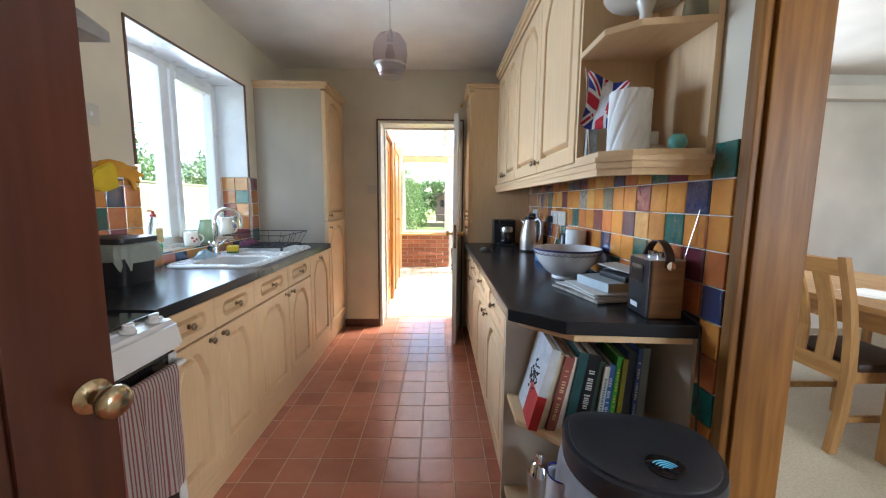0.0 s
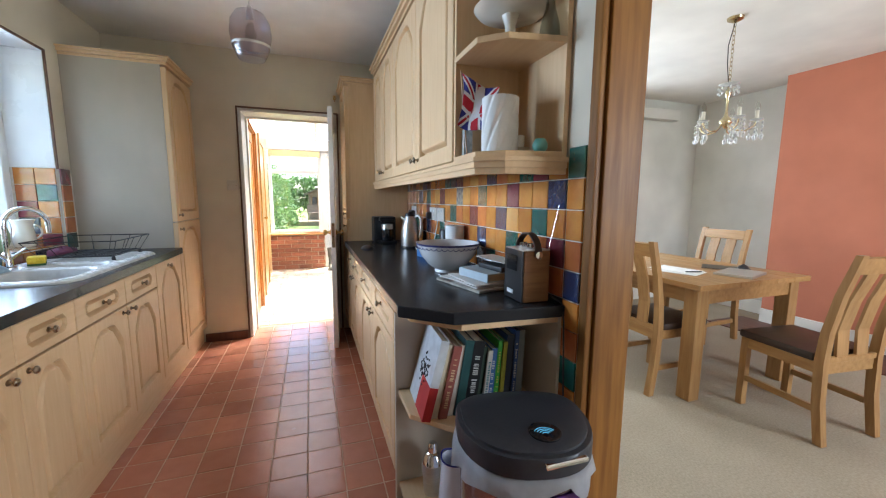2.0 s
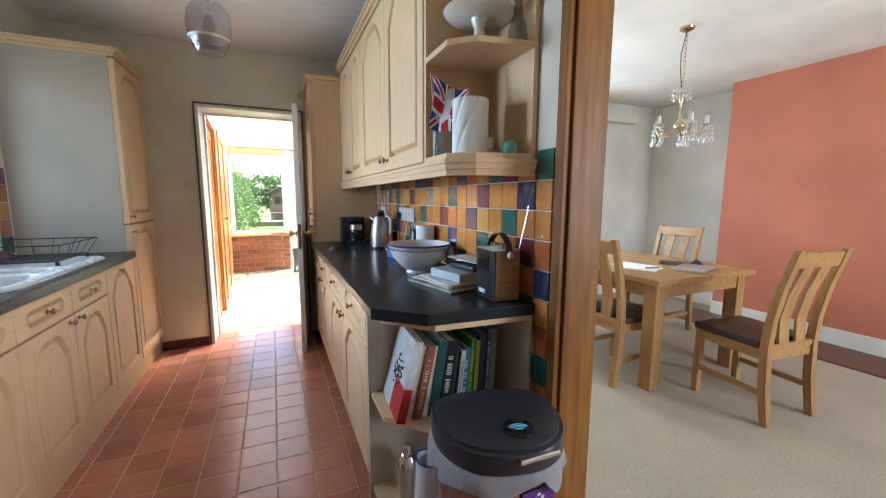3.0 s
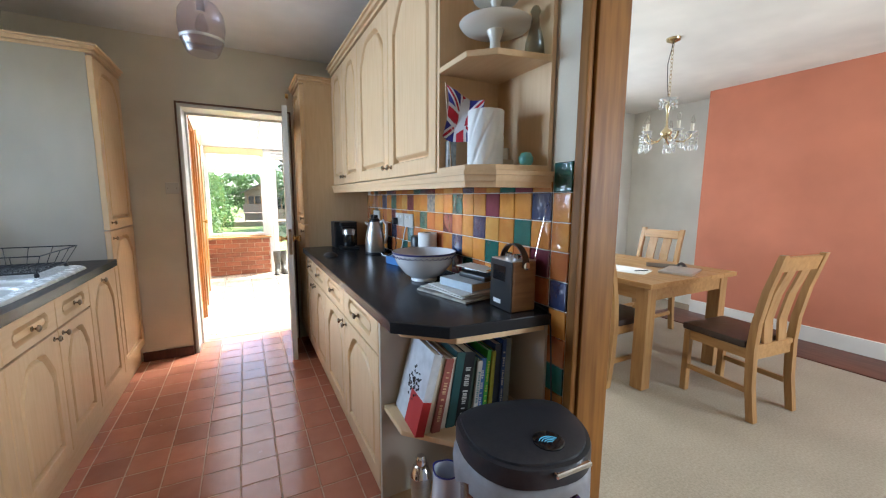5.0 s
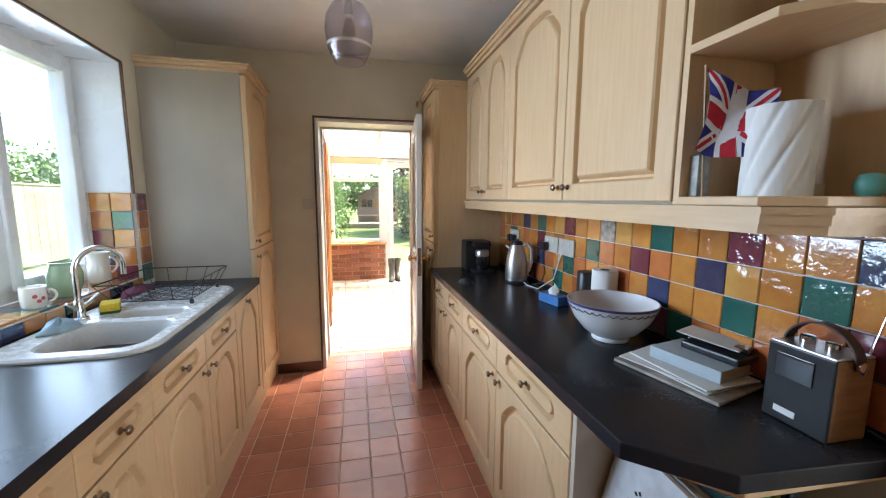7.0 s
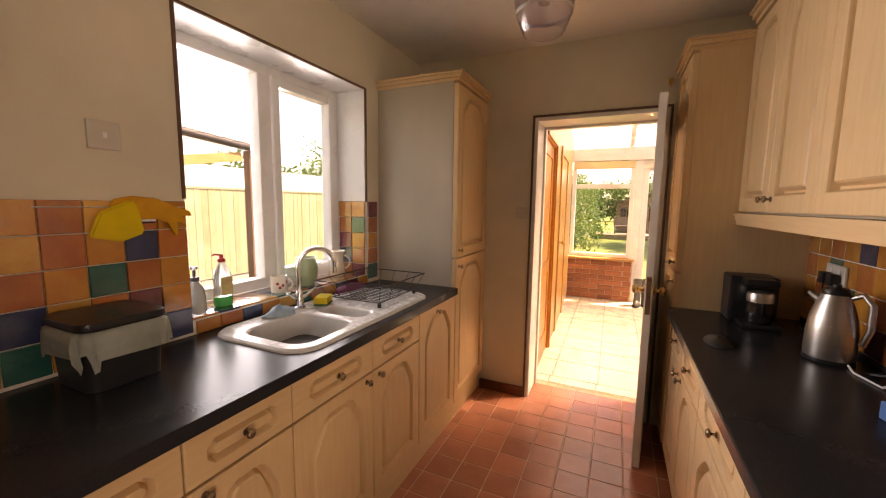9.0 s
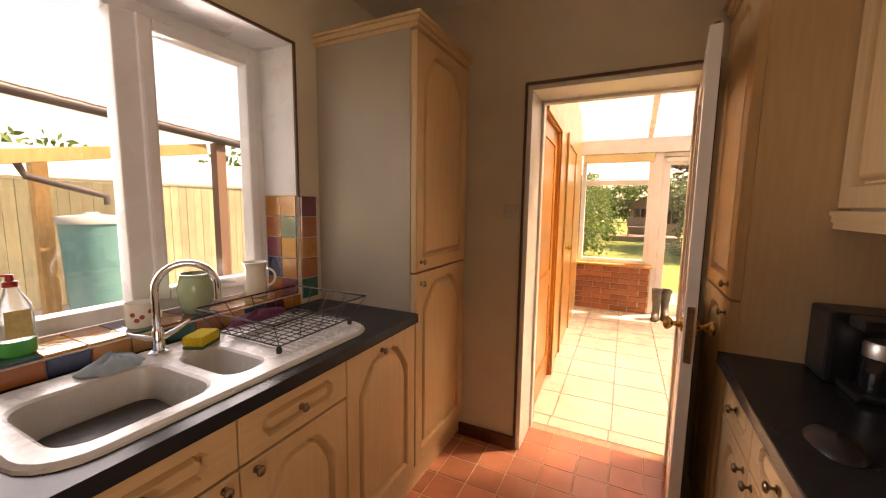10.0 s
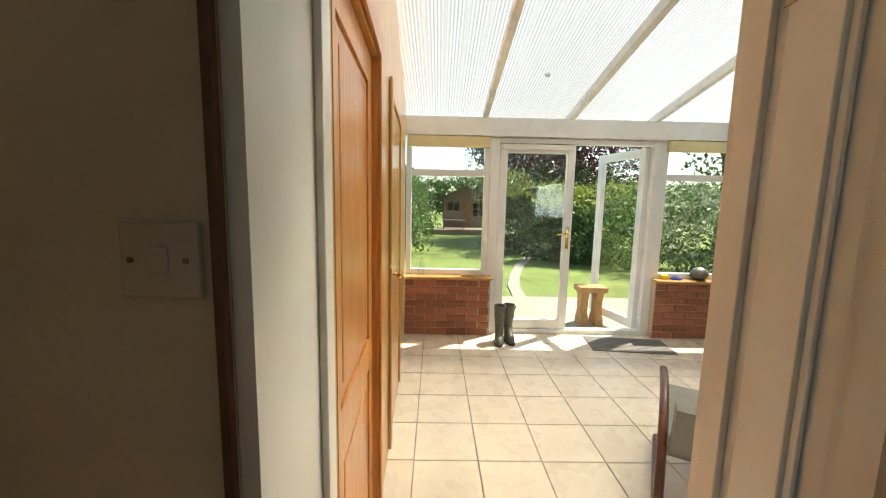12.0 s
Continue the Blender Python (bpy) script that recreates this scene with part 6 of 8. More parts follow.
# ---- books under the worktop ----
BZ = 0.5075
BOOKS = [  # thickness, depth, height, lean, cover, page-edge
    (0.030, 0.23, 0.290, 14, (0.62, 0.64, 0.66), "large white cookery book with red spine"),
    (0.022, 0.22, 0.270, 13, (0.60, 0.52, 0.38), "cream hardback cookery book"),
    (0.030, 0.22, 0.265, 12, (0.33, 0.10, 0.08), "red-brown hardback cookery book"),
    (0.022, 0.21, 0.260, 11, (0.66, 0.60, 0.52), "pale paperback cookery book"),
    (0.032, 0.22, 0.275, 9, (0.03, 0.09, 0.09), "dark teal hardback book"),
    (0.042, 0.22, 0.270, 8, (0.012, 0.012, 0.014), "thick black hardback cookery book"),
    (0.022, 0.21, 0.240, 7, (0.05, 0.08, 0.06), "dark green cookery book"),
    (0.018, 0.20, 0.225, 6, (0.62, 0.60, 0.55), "slim white book"),
    (0.022, 0.20, 0.228, 5, (0.06, 0.17, 0.42), "blue paperback book"),
    (0.018, 0.20, 0.255, 5, (0.07, 0.42, 0.06), "bright green book"),
    (0.016, 0.20, 0.250, 4, (0.34, 0.30, 0.03), "olive yellow book"),
    (0.030, 0.21, 0.270, 4, (0.015, 0.03, 0.07), "navy hardback book"),
    (0.016, 0.20, 0.285, 3, (0.04, 0.10, 0.30), "tall blue book"),
    (0.026, 0.20, 0.285, 2, (0.20, 0.23, 0.24), "grey ring-bound folder"),
]
x = 0.412
M_PAGES = mat("book_pages", (0.62, 0.55, 0.43), (0.52, 0.45, 0.34), 0.85, scale=220)
for i, (th, dp, hh, lean, c_, lab) in enumerate(BOOKS):
    m_ = pose(x, 1.30 + 0.006 * math.sin(i * 2.4), BZ, 0, lean, -4)
    bkk = thing("book", (x, 1.3, BZ), lab + " on the shelf", "book", "cookery books on the shelf")
    cov = mat("book_cover", c_, tuple(v_ * 0.8 for v_ in c_), 0.4, scale=25, coat=0.1)
    b = box(0, 0.002, 0, dp, 0, hh, 0.0007)
    bx(b, th - 0.002, th, 0, dp, 0, hh, 0.0007)
    bx(b, 0.002, th - 0.002, 0, 0.003, 0, hh, 0.0007)
    b.transform(m_)
    part("cover", b, cov, bkk)
    b = box(0.0025, th - 0.0025, 0.0035, dp - 0.004, 0.003, hh - 0.004)
    b.transform(m_)
    part("page_block", b, M_PAGES, bkk)
    if i in (0, 2, 5, 7, 8, 9, 12):
        tc_ = {0: (0.5, 0.03, 0.03), 2: (0.65, 0.45, 0.25), 5: (0.6, 0.6, 0.58), 7: (0.06, 0.2, 0.22), 8: (0.6, 0.62, 0.62), 9: (0.6, 0.6, 0.1), 12: (0.65, 0.65, 0.65)}[i]
        b = bmesh.new()
        if i == 0:
            bx(b, -0.0006, th + 0.0005, -0.0012, dp * 0.5, 0.0, hh * 0.42)
        else:
            rl_ = random.Random(40 + i)
            z_ = hh * 0.16
            while z_ < hh * 0.82:
                ln_ = rl_.uniform(0.005, 0.011)
                k_ = rl_.uniform(0.16, 0.24)
                bx(b, th * (0.5 - k_), th * (0.5 + k_), -0.0012, -0.0004, z_, z_ + ln_ * 0.55)
                z_ += ln_ + (0.012 if rl_.random() < 0.18 else 0.0)
        b.transform(m_)
        part("spine_print", b, mat("spine_ink", tc_, None, 0.5), bkk, "spine lettering bars" if i else "red lower band")
    if i == 0:
        b = bmesh.new()
        rb = random.Random(8)
        for q in range(46):
            a_, r_ = rb.uniform(0, 6.28), 0.056 * math.sqrt(rb.random())
            c0 = Vector((-0.0012, 0.105 + r_ * math.cos(a_), 0.14 + 1.1 * r_ * math.sin(a_)))
            a2 = rb.uniform(0, 6.28)
            tube([c0, c0 + Vector((0, 0.009 * math.cos(a2), 0.009 * math.sin(a2)))], 0.0028, 4, b)
        b.transform(m_)
        part("cover_print", b, M_BLACK, bkk, "round dark picture printed on the cover")
    x += th / math.cos(radians(lean)) + 0.0025
# bottom shelf
shk = thing("cocktail_shaker", (0.50, 1.45, 0.1055), "steel cocktail shaker on the bottom shelf", "shaker")
part("beaker", lathe([(0, 0), (0.034, 0), (0.043, 0.12), (0.043, 0.13), (0, 0.13)], (0.50, 1.45, 0.1055), 24), M_STEEL, shk, "", 40)
part("cap", lathe([(0.042, 0.13), (0.032, 0.165), (0.020, 0.175), (0.020, 0.20), (0.014, 0.21), (0, 0.212)], (0.50, 1.45, 0.1055), 24), M_CHROME, shk, "", 40)
M_PITCH = mat("white_enamel_pitcher", (0.70, 0.72, 0.78), (0.66, 0.68, 0.74), 0.25, scale=10)
pt = thing("pitcher", (0.535, 1.30, 0.1055), "tall white enamel pitcher with a dark blue rim", "jug")
part("body", lathe([(0, 0), (0.062, 0), (0.062, 0.01), (0.050, 0.20), (0.050, 0.24), (0.046, 0.24), (0.046, 0.20), (0.056, 0.012), (0, 0.01)], (0.535, 1.30, 0.1055), 28), M_PITCH, pt, "", 50)
b = tube([(0.535 + 0.0485 * math.cos(a_), 1.30 + 0.0485 * math.sin(a_), 0.3465 + 0.012 * max(0, math.cos(a_ - 2.4)) ** 6) for a_ in [2 * math.pi * k / 28 for k in range(28)]], 0.0028, 6, closed=True)
part("rim", b, M_NAVY, pt, "dark blue rim", 60)
part("handle", tube([(0.58, 1.285, 0.31), (0.615, 1.275, 0.30), (0.62, 1.272, 0.23), (0.59, 1.285, 0.19)], 0.006, 8), M_NAVY, pt, "", 60)

# ---- pedal-free sensor bin ----
bn = thing("sensor_bin", (0.62, 1.0, 0.0), "tall steel sensor bin with charcoal lid and white liner", "bin")
M_BINSTEEL = mat("polished_bin_steel", (0.40, 0.33, 0.36), (0.34, 0.28, 0.31), 0.16, 1.0, scale=12, stretch=(1, 1, 6))


def bin_loop(gr, n=44):
    """A rounded D in plan, flat side to the shelves."""
    pts = []
    for k in range(n):
        a_ = 2 * math.pi * k / n
        c_, s_ = math.cos(a_), math.sin(a_)
        px = 0.185 * math.copysign(abs(c_) ** 0.8, c_)
        py = (0.135 * math.copysign(abs(s_) ** 0.5, s_)) if s_ > 0 else 0.185 * s_
        pts.append((px * gr, py * gr))
    return pts


bmx = pose(0.625, 1.012, 0, 0, 0, -14)


def bin_body(levels, cap_top=True):
    b = bmesh.new()
    lps = [ring(b, bin_loop(g_), z_) for g_, z_ in levels]
    for a, c in zip(lps, lps[1:]):
        loft(b, a, c)
    b.faces.new(lps[0][::-1])
    if cap_top:
        b.faces.new(lps[-1])
    b.transform(bmx)
    return b


part("bin_body", bin_body([(0.88, 0.0), (0.90, 0.01), (0.92, 0.575)]), M_BINSTEEL, bn, "", 50)
part("lid_rim", bin_body([(0.97, 0.596), (1.0, 0.602), (1.0, 0.642), (0.985, 0.652), (0.93, 0.654)]), M_BINLID, bn, "dark plastic lid rim", 40)
lid = part("lid", bin_body([(0.925, 0.6545), (0.92, 0.661), (0.86, 0.665), (0.5, 0.667)]), M_BINLID, bn, "charcoal flat flap lid", 40)
b = lathe([(0, 0), (0.042, 0), (0.042, 0.003), (0.036, 0.005), (0, 0.005)], (0.03, -0.10, 0.6662), 28)
b.transform(bmx)
sens = part("sensor_disc", b, M_DARKGLASS, bn, "glossy black sensor disc", 40)
b = bmesh.new()
for rr in (0.010, 0.017, 0.024, 0.031):
    tube(arc((0.028, -0.118, 0.6716), rr, 35, 145, 10, (1, 0, 0), (0, 1, 0)), 0.0012, 4, b)
b.transform(bmx)
M_LED = bpy.data.materials.new("blue_sensor_light")
M_LED.use_nodes = True
le = M_LED.node_tree.nodes["Principled BSDF"]
le.inputs["Base Color"].default_value = (0.1, 0.4, 0.6, 1)
le.inputs["Emission Color"].default_value = (0.15, 0.55, 0.8, 1)
le.inputs["Emission Strength"].default_value = 0.06
part("sensor_light", b, M_LED, sens, "glowing blue wave mark")
b = box(-0.058, 0.058, -0.010, 0.006, 0.634, 0.646, 0.004, pose(0.055, -0.178, 0, 0, 0, 12))
b.transform(bmx)
part("lid_clip", b, M_CHROME, bn, "chrome front clip")
b = bmesh.new()
lps = []
for z_, g_, am in ((0.597, 0.95, 0.0), (0.592, 1.0, 0.004), (0.578, 1.02, 0.012), (0.560, 1.03, 0.02), (0.540, 1.02, 0.03)):
    lps.append([b.verts.new((x * g_ + am * noise.noise(Vector((k * 0.55, z_ * 12, 0))), y * g_ + am * noise.noise(Vector((k * 0.55, z_ * 12, 7))), z_ + 2.2 * am * noise.noise(Vector((k * 0.3, 3, 1))))) for k, (x, y) in enumerate(bin_loop(1.0))])
for a, c in zip(lps, lps[1:]):
    loft(b, a, c)
bmesh.ops.solidify(b, geom=list(b.faces), thickness=0.001)
b.transform(bmx)
part("liner", b, mat("white_bin_liner", (0.58, 0.58, 0.60), (0.52, 0.52, 0.54), 0.45, scale=40, bump=0.3), bn, "crumpled white plastic liner", 60)

M_VIOLET = mat("violet_sticker", (0.12, 0.03, 0.24), (0.09, 0.025, 0.19), 0.4, scale=20)
b = box(-0.05, 0.05, -0.0035, 0.0, 0.40, 0.54, 0.001, pose(0.062, -0.163, 0, 0, 0, 15))
b.transform(bmx)
stk = part("sticker", b, M_VIOLET, bn, "violet printed sticker")
b = bmesh.new()
for k, (dx, dz) in enumerate(((0, 0), (-0.012, 0.012), (0.012, 0.012), (0, 0.022), (0, -0.014))):
    bx(b, dx - 0.005, dx + 0.005, -0.005, -0.0036, 0.50 + dz, 0.508 + dz, 0.0005, pose(0.062, -0.163, 0, 0, 0, 15))
b.transform(bmx)
part("sticker_print", b, M_UPVC, stk, "small white printed mark")

# ---- pendant ----
PX, PY = -0.196, 2.567
pd = thing("pendant_lamp", (PX, PY, CEIL), "smoky glass pendant lamp on a thin cord", "lamp")
part("ceiling_rose", lathe([(0, 0), (0.045, 0), (0.042, -0.012), (0.012, -0.03), (0, -0.031)], (PX, PY, CEIL), 24), M_STEEL, pd, "", 40)
part("cord", tube([(PX, PY, CEIL - 0.03), (PX, PY, 2.285)], 0.003, 6), M_STEEL, pd)
part("lampholder", lathe([(0, 0.03), (0.012, 0.03), (0.018, 0.0), (0.020, -0.045), (0, -0.046)], (PX, PY, 2.262), 18), M_STEEL, pd, "", 40)
M_SHADE = glass_mat("smoky_lustre_glass", (0.92, 0.90, 0.93), 0.03)
prof = [(0.022, 0.262), (0.030, 0.258), (0.075, 0.235), (0.100, 0.19), (0.106, 0.13), (0.095, 0.06), (0.075, 0.012), (0.068, 0.0), (0.066, 0.002), (0.073, 0.014), (0.093, 0.06), (0.104, 0.13), (0.098, 0.19), (0.073, 0.233), (0.030, 0.255)]
part("shade", lathe(prof, (PX, PY, 2.018), 40), M_SHADE, pd, "rounded smoky glass shade", 60)
M_BULB = glass_mat("clear_bulb", (0.92, 0.92, 0.90), 0.05)
part("bulb", lathe([(0, 0), (0.02, 0.004), (0.030, 0.03), (0.024, 0.06), (0.013, 0.085), (0.013, 0.10)], (PX, PY, 2.115), 20), M_BULB, pd, "unlit clear bulb", 60)
# Steel ring added as a highlight so the clear shade shows up.
b = lathe([(0.0965, 0.062), (0.0972, 0.066), (0.0975, 0.066), (0.0985, 0.074), (0.0968, 0.067)], (PX, PY, 2.018), 40)
part("shade_ring", b, M_STEEL, pd, "thin steel ring added as a highlight")

hk = thing("wall_hook", (0.318, 3.862, 2.17), "small brass hook on the wall above the door", "hook")
part("hook_plate", box(0.306, 0.330, 3.858, 3.864, 2.15, 2.19, 0.002), M_BRASS, hk)
part("hook_bend", tube([(0.318, 3.857, 2.175), (0.318, 3.835, 2.17), (0.318, 3.822, 2.15), (0.318, 3.83, 2.13), (0.318, 3.845, 2.135)], 0.003, 6), M_BRASS, hk, "", 60)

# Thick dark block added to darken the bottom of the basin.
M_BASINFILL = mat("grey_brown_fill", (0.05, 0.04, 0.034), (0.035, 0.03, 0.026), 0.4, scale=40, bump=0.2)
solid("basin_fill", prism(round_rect(-1.190, -0.930, 2.135, 2.395, 0.045), 0.7585, 0.836, bevel=0.006), M_BASINFILL, "dark grey-brown block filling the bottom of the basin", "mat")


# ---- dining room things ----
tb = thing("dining_table", (2.775, 2.52, 0), "solid oak dining table with square legs", "table")
TX0, TX1, TY0, TY1 = 2.25, 3.295, 1.715, 3.33
nb = 6
for i in range(nb):
    x0 = TX0 + (TX1 - TX0) * i / nb
    part("tabletop_board", box(x0 + 0.0006, x0 + (TX1 - TX0) / nb - 0.0006, TY0, TY1, 0.728, 0.762, 0.003), M_OAK_H, tb)
for y0, y1 in ((TY0 + 0.05, TY0 + 0.075), (TY1 - 0.075, TY1 - 0.05)):
    part("apron", box(TX0 + 0.13, TX1 - 0.13, y0, y1, 0.63, 0.727, 0.002), M_OAK_H, tb)
for x0, x1 in ((TX0 + 0.05, TX0 + 0.075), (TX1 - 0.075, TX1 - 0.05)):
    part("apron", box(x0, x1, TY0 + 0.13, TY1 - 0.13, 0.63, 0.727, 0.002), M_OAK_H, tb)
for x in (TX0 + 0.04, TX1 - 0.13):
    for y in (TY0 + 0.04, TY1 - 0.13):
        part("leg", box(x, x + 0.09, y, y + 0.09, 0.002, 0.727, 0.005), M_OAK, tb)

# oak chair: front to +y, at the origin
ch = thing("dining_chair", (0, 0, 0), "oak dining chair with curved slats and dark leather seat", "chair", "chairs round the table")
for x in (-0.205, 0.165):
    part("front_leg", box(x, x + 0.04, 0.175, 0.215, 0, 0.43, 0.004), M_OAK, ch)


def sweep_y(prof, x0, x1, bm=None):
    """A bar of rectangular section whose side view follows prof of (y, z, half depth)."""
    bm = bm or bmesh.new()
    rows_ = []
    for y, z, hd_ in prof:
        rows_.append([bm.verts.new((x0, y - hd_, z)), bm.verts.new((x1, y - hd_, z)), bm.verts.new((x1, y + hd_, z)), bm.verts.new((x0, y + hd_, z))])
    for a, b in zip(rows_, rows_[1:]):
        loft(bm, a, b)
    bm.faces.new(rows_[0][::-1])
    bm.faces.new(rows_[-1])
    return bm


BACK = [(-0.235, 0.0, 0.02), (-0.205, 0.22, 0.021), (-0.195, 0.44, 0.022), (-0.205, 0.60, 0.020), (-0.240, 0.80, 0.018), (-0.297, 1.01, 0.015)]
for x in (-0.215, 0.175):
    part("back_leg", sweep_y(BACK, x, x + 0.04), M_OAK, ch)
part("top_rail", box(-0.174, 0.174, -0.015, 0.012, -0.085, 0.0, 0.004, pose(0, -0.288, 0.996, 14, 0, 0)), M_OAK_H, ch)
part("lower_rail", box(-0.174, 0.174, -0.212, -0.190, 0.432, 0.462, 0.004), M_OAK_H, ch)
SLAT = [(-0.200, 0.462, 0.007), (-0.192, 0.60, 0.007), (-0.222, 0.76, 0.007), (-0.262, 0.88, 0.007), (-0.278, 0.93, 0.007)]
for x in (-0.112, 0.030):
    part("slat", sweep_y(SLAT, x, x + 0.082), M_OAK, ch)
for a in ((-0.165, 0.165, 0.180, 0.205), (-0.172, 0.172, -0.205, -0.185)):
    part("seat_rail", box(*a, 0.37, 0.43, 0.003), M_OAK_H, ch)
for x in (-0.200, 0.180):
    part("seat_rail", box(x, x + 0.02, -0.17, 0.174, 0.37, 0.43, 0.003), M_OAK_H, ch)
    part("stretcher", box(x, x + 0.02, -0.185, 0.174, 0.16, 0.195, 0.003), M_OAK_H, ch)
part("seat", box(-0.215, 0.215, -0.168, 0.225, 0.431, 0.478, 0.016), M_LEATHER, ch, "dark brown leather seat pad", 40)
CHAIRS = [(2.36, 2.10, -90), (3.50, 2.63, 93)]
ch.matrix_basis = pose(2.765, 1.435, 0.002, 0, 0, -6)
for x, y, a in CHAIRS:
    copy_thing(ch, pose(x, y, 0.002, 0, 0, a))
lp = thing("laptop", (2.85, 1.93, 0.763), "closed silver laptop on the dining table", "laptop")
M_ALU = mat("silver_aluminium", (0.62, 0.61, 0.60), (0.58, 0.57, 0.56), 0.35, 0.9, scale=20)
part("base", box(-0.16, 0.16, -0.11, 0.11, 0, 0.009, 0.003, pose(2.87, 1.90, 0.763, 0, 0, 18)), M_ALU, lp)
part("screen_lid", box(-0.16, 0.16, -0.11, 0.11, 0.0095, 0.016, 0.003, pose(2.87, 1.90, 0.763, 0, 0, 18)), M_ALU, lp)
for i, (x, y, a) in enumerate(((2.56, 2.12, 20), (2.60, 2.17, 10), (3.02, 2.1, 35))):
    solid("paper_sheet", box(-0.105, 0.105, -0.148, 0.148, 0, 0.0015, 0, pose(x, y, 0.763 + 0.002 * i, 0, 0, a)), M_PAPER if i < 2 else M_BLACK, "white paper sheet on the dining table" if i < 2 else "dark folder on the dining table", "paper")
solid("pen", tube([(2.55, 2.05, 0.772), (2.66, 2.02, 0.772)], 0.004, 8), M_BLACK, "black pen lying on the papers", "pen", smooth=60)
solid("glasses_case", crumple(3.10, 2.03, 0.767, 0.05, 0.03, 0.035, 5, 18, 5, 0.08), M_BLACK, "small black case on the dining table", "case", smooth=60)

# chandelier
CX, CY = 2.83, 2.075
cl = thing("chandelier", (CX, CY, CEIL), "brass chandelier with glass drops hanging on a chain", "chandelier")
part("ceiling_rose", lathe([(0, 0), (0.05, 0), (0.046, -0.014), (0.015, -0.03), (0, -0.03)], (CX, CY, CEIL), 24), M_PALEBRASS, cl, "", 40)
b = bmesh.new()
for i in range(14):
    z = CEIL - 0.045 - 0.028 * i
    ax_ = (1, 0, 0) if i % 2 else (0, 1, 0)
    tube([Vector((CX, CY, z)) + 0.018 * math.sin(a_) * Vector((0, 0, 1)) + 0.009 * math.cos(a_) * Vector(ax_) for a_ in [2 * math.pi * k / 10 for k in range(10)]], 0.0022, 5, b, True)
part("chain", b, M_PALEBRASS, cl)
part("flex", tube([(CX, CY, CEIL - 0.03), (CX - 0.03, CY + 0.01, CEIL - 0.18), (CX - 0.035, CY, CEIL - 0.30), (CX - 0.005, CY, 2.05)], 0.003, 6), M_BLACK, cl)
part("column", lathe([(0, 0.07), (0.007, 0.07), (0.008, 0.03), (0.018, 0.015), (0.018, 0.0), (0.008, -0.03), (0.008, -0.13), (0.016, -0.155), (0.036, -0.175), (0.038, -0.195), (0.014, -0.225), (0, -0.24)], (CX, CY, 2.00), 20), M_PALEBRASS, cl, "", 50)
# Whitish base colour: the bright glints of the glass are painted in.
M_CRYSTAL = mat("whitened_glass", (0.86, 0.87, 0.86), (0.80, 0.82, 0.82), 0.05, scale=30, coat=0.5, trans=0.45)
M_CANDLE = mat("ivory_candle_tube", (0.76, 0.72, 0.60), None, 0.4)
part("top_dish", lathe([(0.012, 0.0), (0.06, 0.014), (0.062, 0.018), (0.012, 0.006)], (CX, CY, 2.045), 20), M_CRYSTAL, cl, "glass top dish", 60)
for k in range(5):
    a_ = 2 * math.pi * k / 5 + 0.4
    ux, uy = math.cos(a_), math.sin(a_)
    pts = [(CX + ux * r_, CY + uy * r_, z_) for r_, z_ in ((0.022, 1.80), (0.06, 1.752), (0.115, 1.742), (0.158, 1.77), (0.17, 1.80))]
    arm = part("arm", tube(pts, 0.006, 8), M_PALEBRASS, cl, "curved brass arm", 60)
    ex, ey = CX + ux * 0.17, CY + uy * 0.17
    part("drip_dish", lathe([(0.008, 0), (0.036, 0.010), (0.038, 0.014), (0.008, 0.004)], (ex, ey, 1.80), 16), M_CRYSTAL, arm, "glass drip dish", 60)
    part("candle_tube", lathe([(0, 0.01), (0.011, 0.01), (0.011, 0.07), (0, 0.07)], (ex, ey, 1.80), 12), M_CANDLE, arm, "ivory candle tube", 50)
    part("bulb", lathe([(0.010, 0.07), (0.016, 0.09), (0.012, 0.115), (0.003, 0.135), (0, 0.136)], (ex, ey, 1.80), 12), M_BULB, arm, "unlit candle bulb", 60)
    for j in range(4):
        b = bmesh.new()
        aa = a_ + 2 * math.pi * j / 4
        dx_, dy_ = ex + 0.034 * math.cos(aa), ey + 0.034 * math.sin(aa)
        for q in range(3):
            lathe([(0, 0.012), (0.007, 0.004), (0.007, -0.004), (0, -0.012)], (dx_, dy_, 1.79 - 0.026 * q), 6, b)
        lathe([(0, 0.022), (0.013, 0.0), (0.008, -0.02), (0, -0.03)], (dx_, dy_, 1.705), 6, b)
        part("drop_string", b, M_CRYSTAL, arm, "string of glass drops whitened for glints")
for j in range(8):
    b = bmesh.new()
    aa = 2 * math.pi * j / 8
    for q in range(2):
        lathe([(0, 0.014), (0.007, 0.004), (0.007, -0.004), (0, -0.014)], (CX + 0.058 * math.cos(aa), CY + 0.058 * math.sin(aa), 2.032 - 0.03 * q), 6, b)
    part("drop_string", b, M_CRYSTAL, cl, "string of glass drops whitened for glints")
# glazed window from dining room to garden room
wd = thing("window_4", (2.4, 4.0, 0.85), "white framed window in the dining room end wall", "window", kind="structure")
b = bmesh.new()
end_frame(b, 1.602, 3.198, 0.852, 2.098, 0.06, 3.98, 4.05)
bx(b, 2.36, 2.44, 3.98, 4.05, 0.912, 2.038, 0.006)
part("window_frame", b, M_UPVC, wd)
for x0, x1 in ((1.66, 2.362), (2.438, 3.14)):
    g_ = part("pane", box(x0, x1, 4.01, 4.016, 0.91, 2.04), M_GLASS, wd)
    g_.visible_shadow = False
# Unseen window, added only to hold the dining room fill lamp.
wd = thing("window_5", (3.55, -1.78, 0.9), "white framed window added out of view round the fill lamp", "window", kind="structure")
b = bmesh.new()
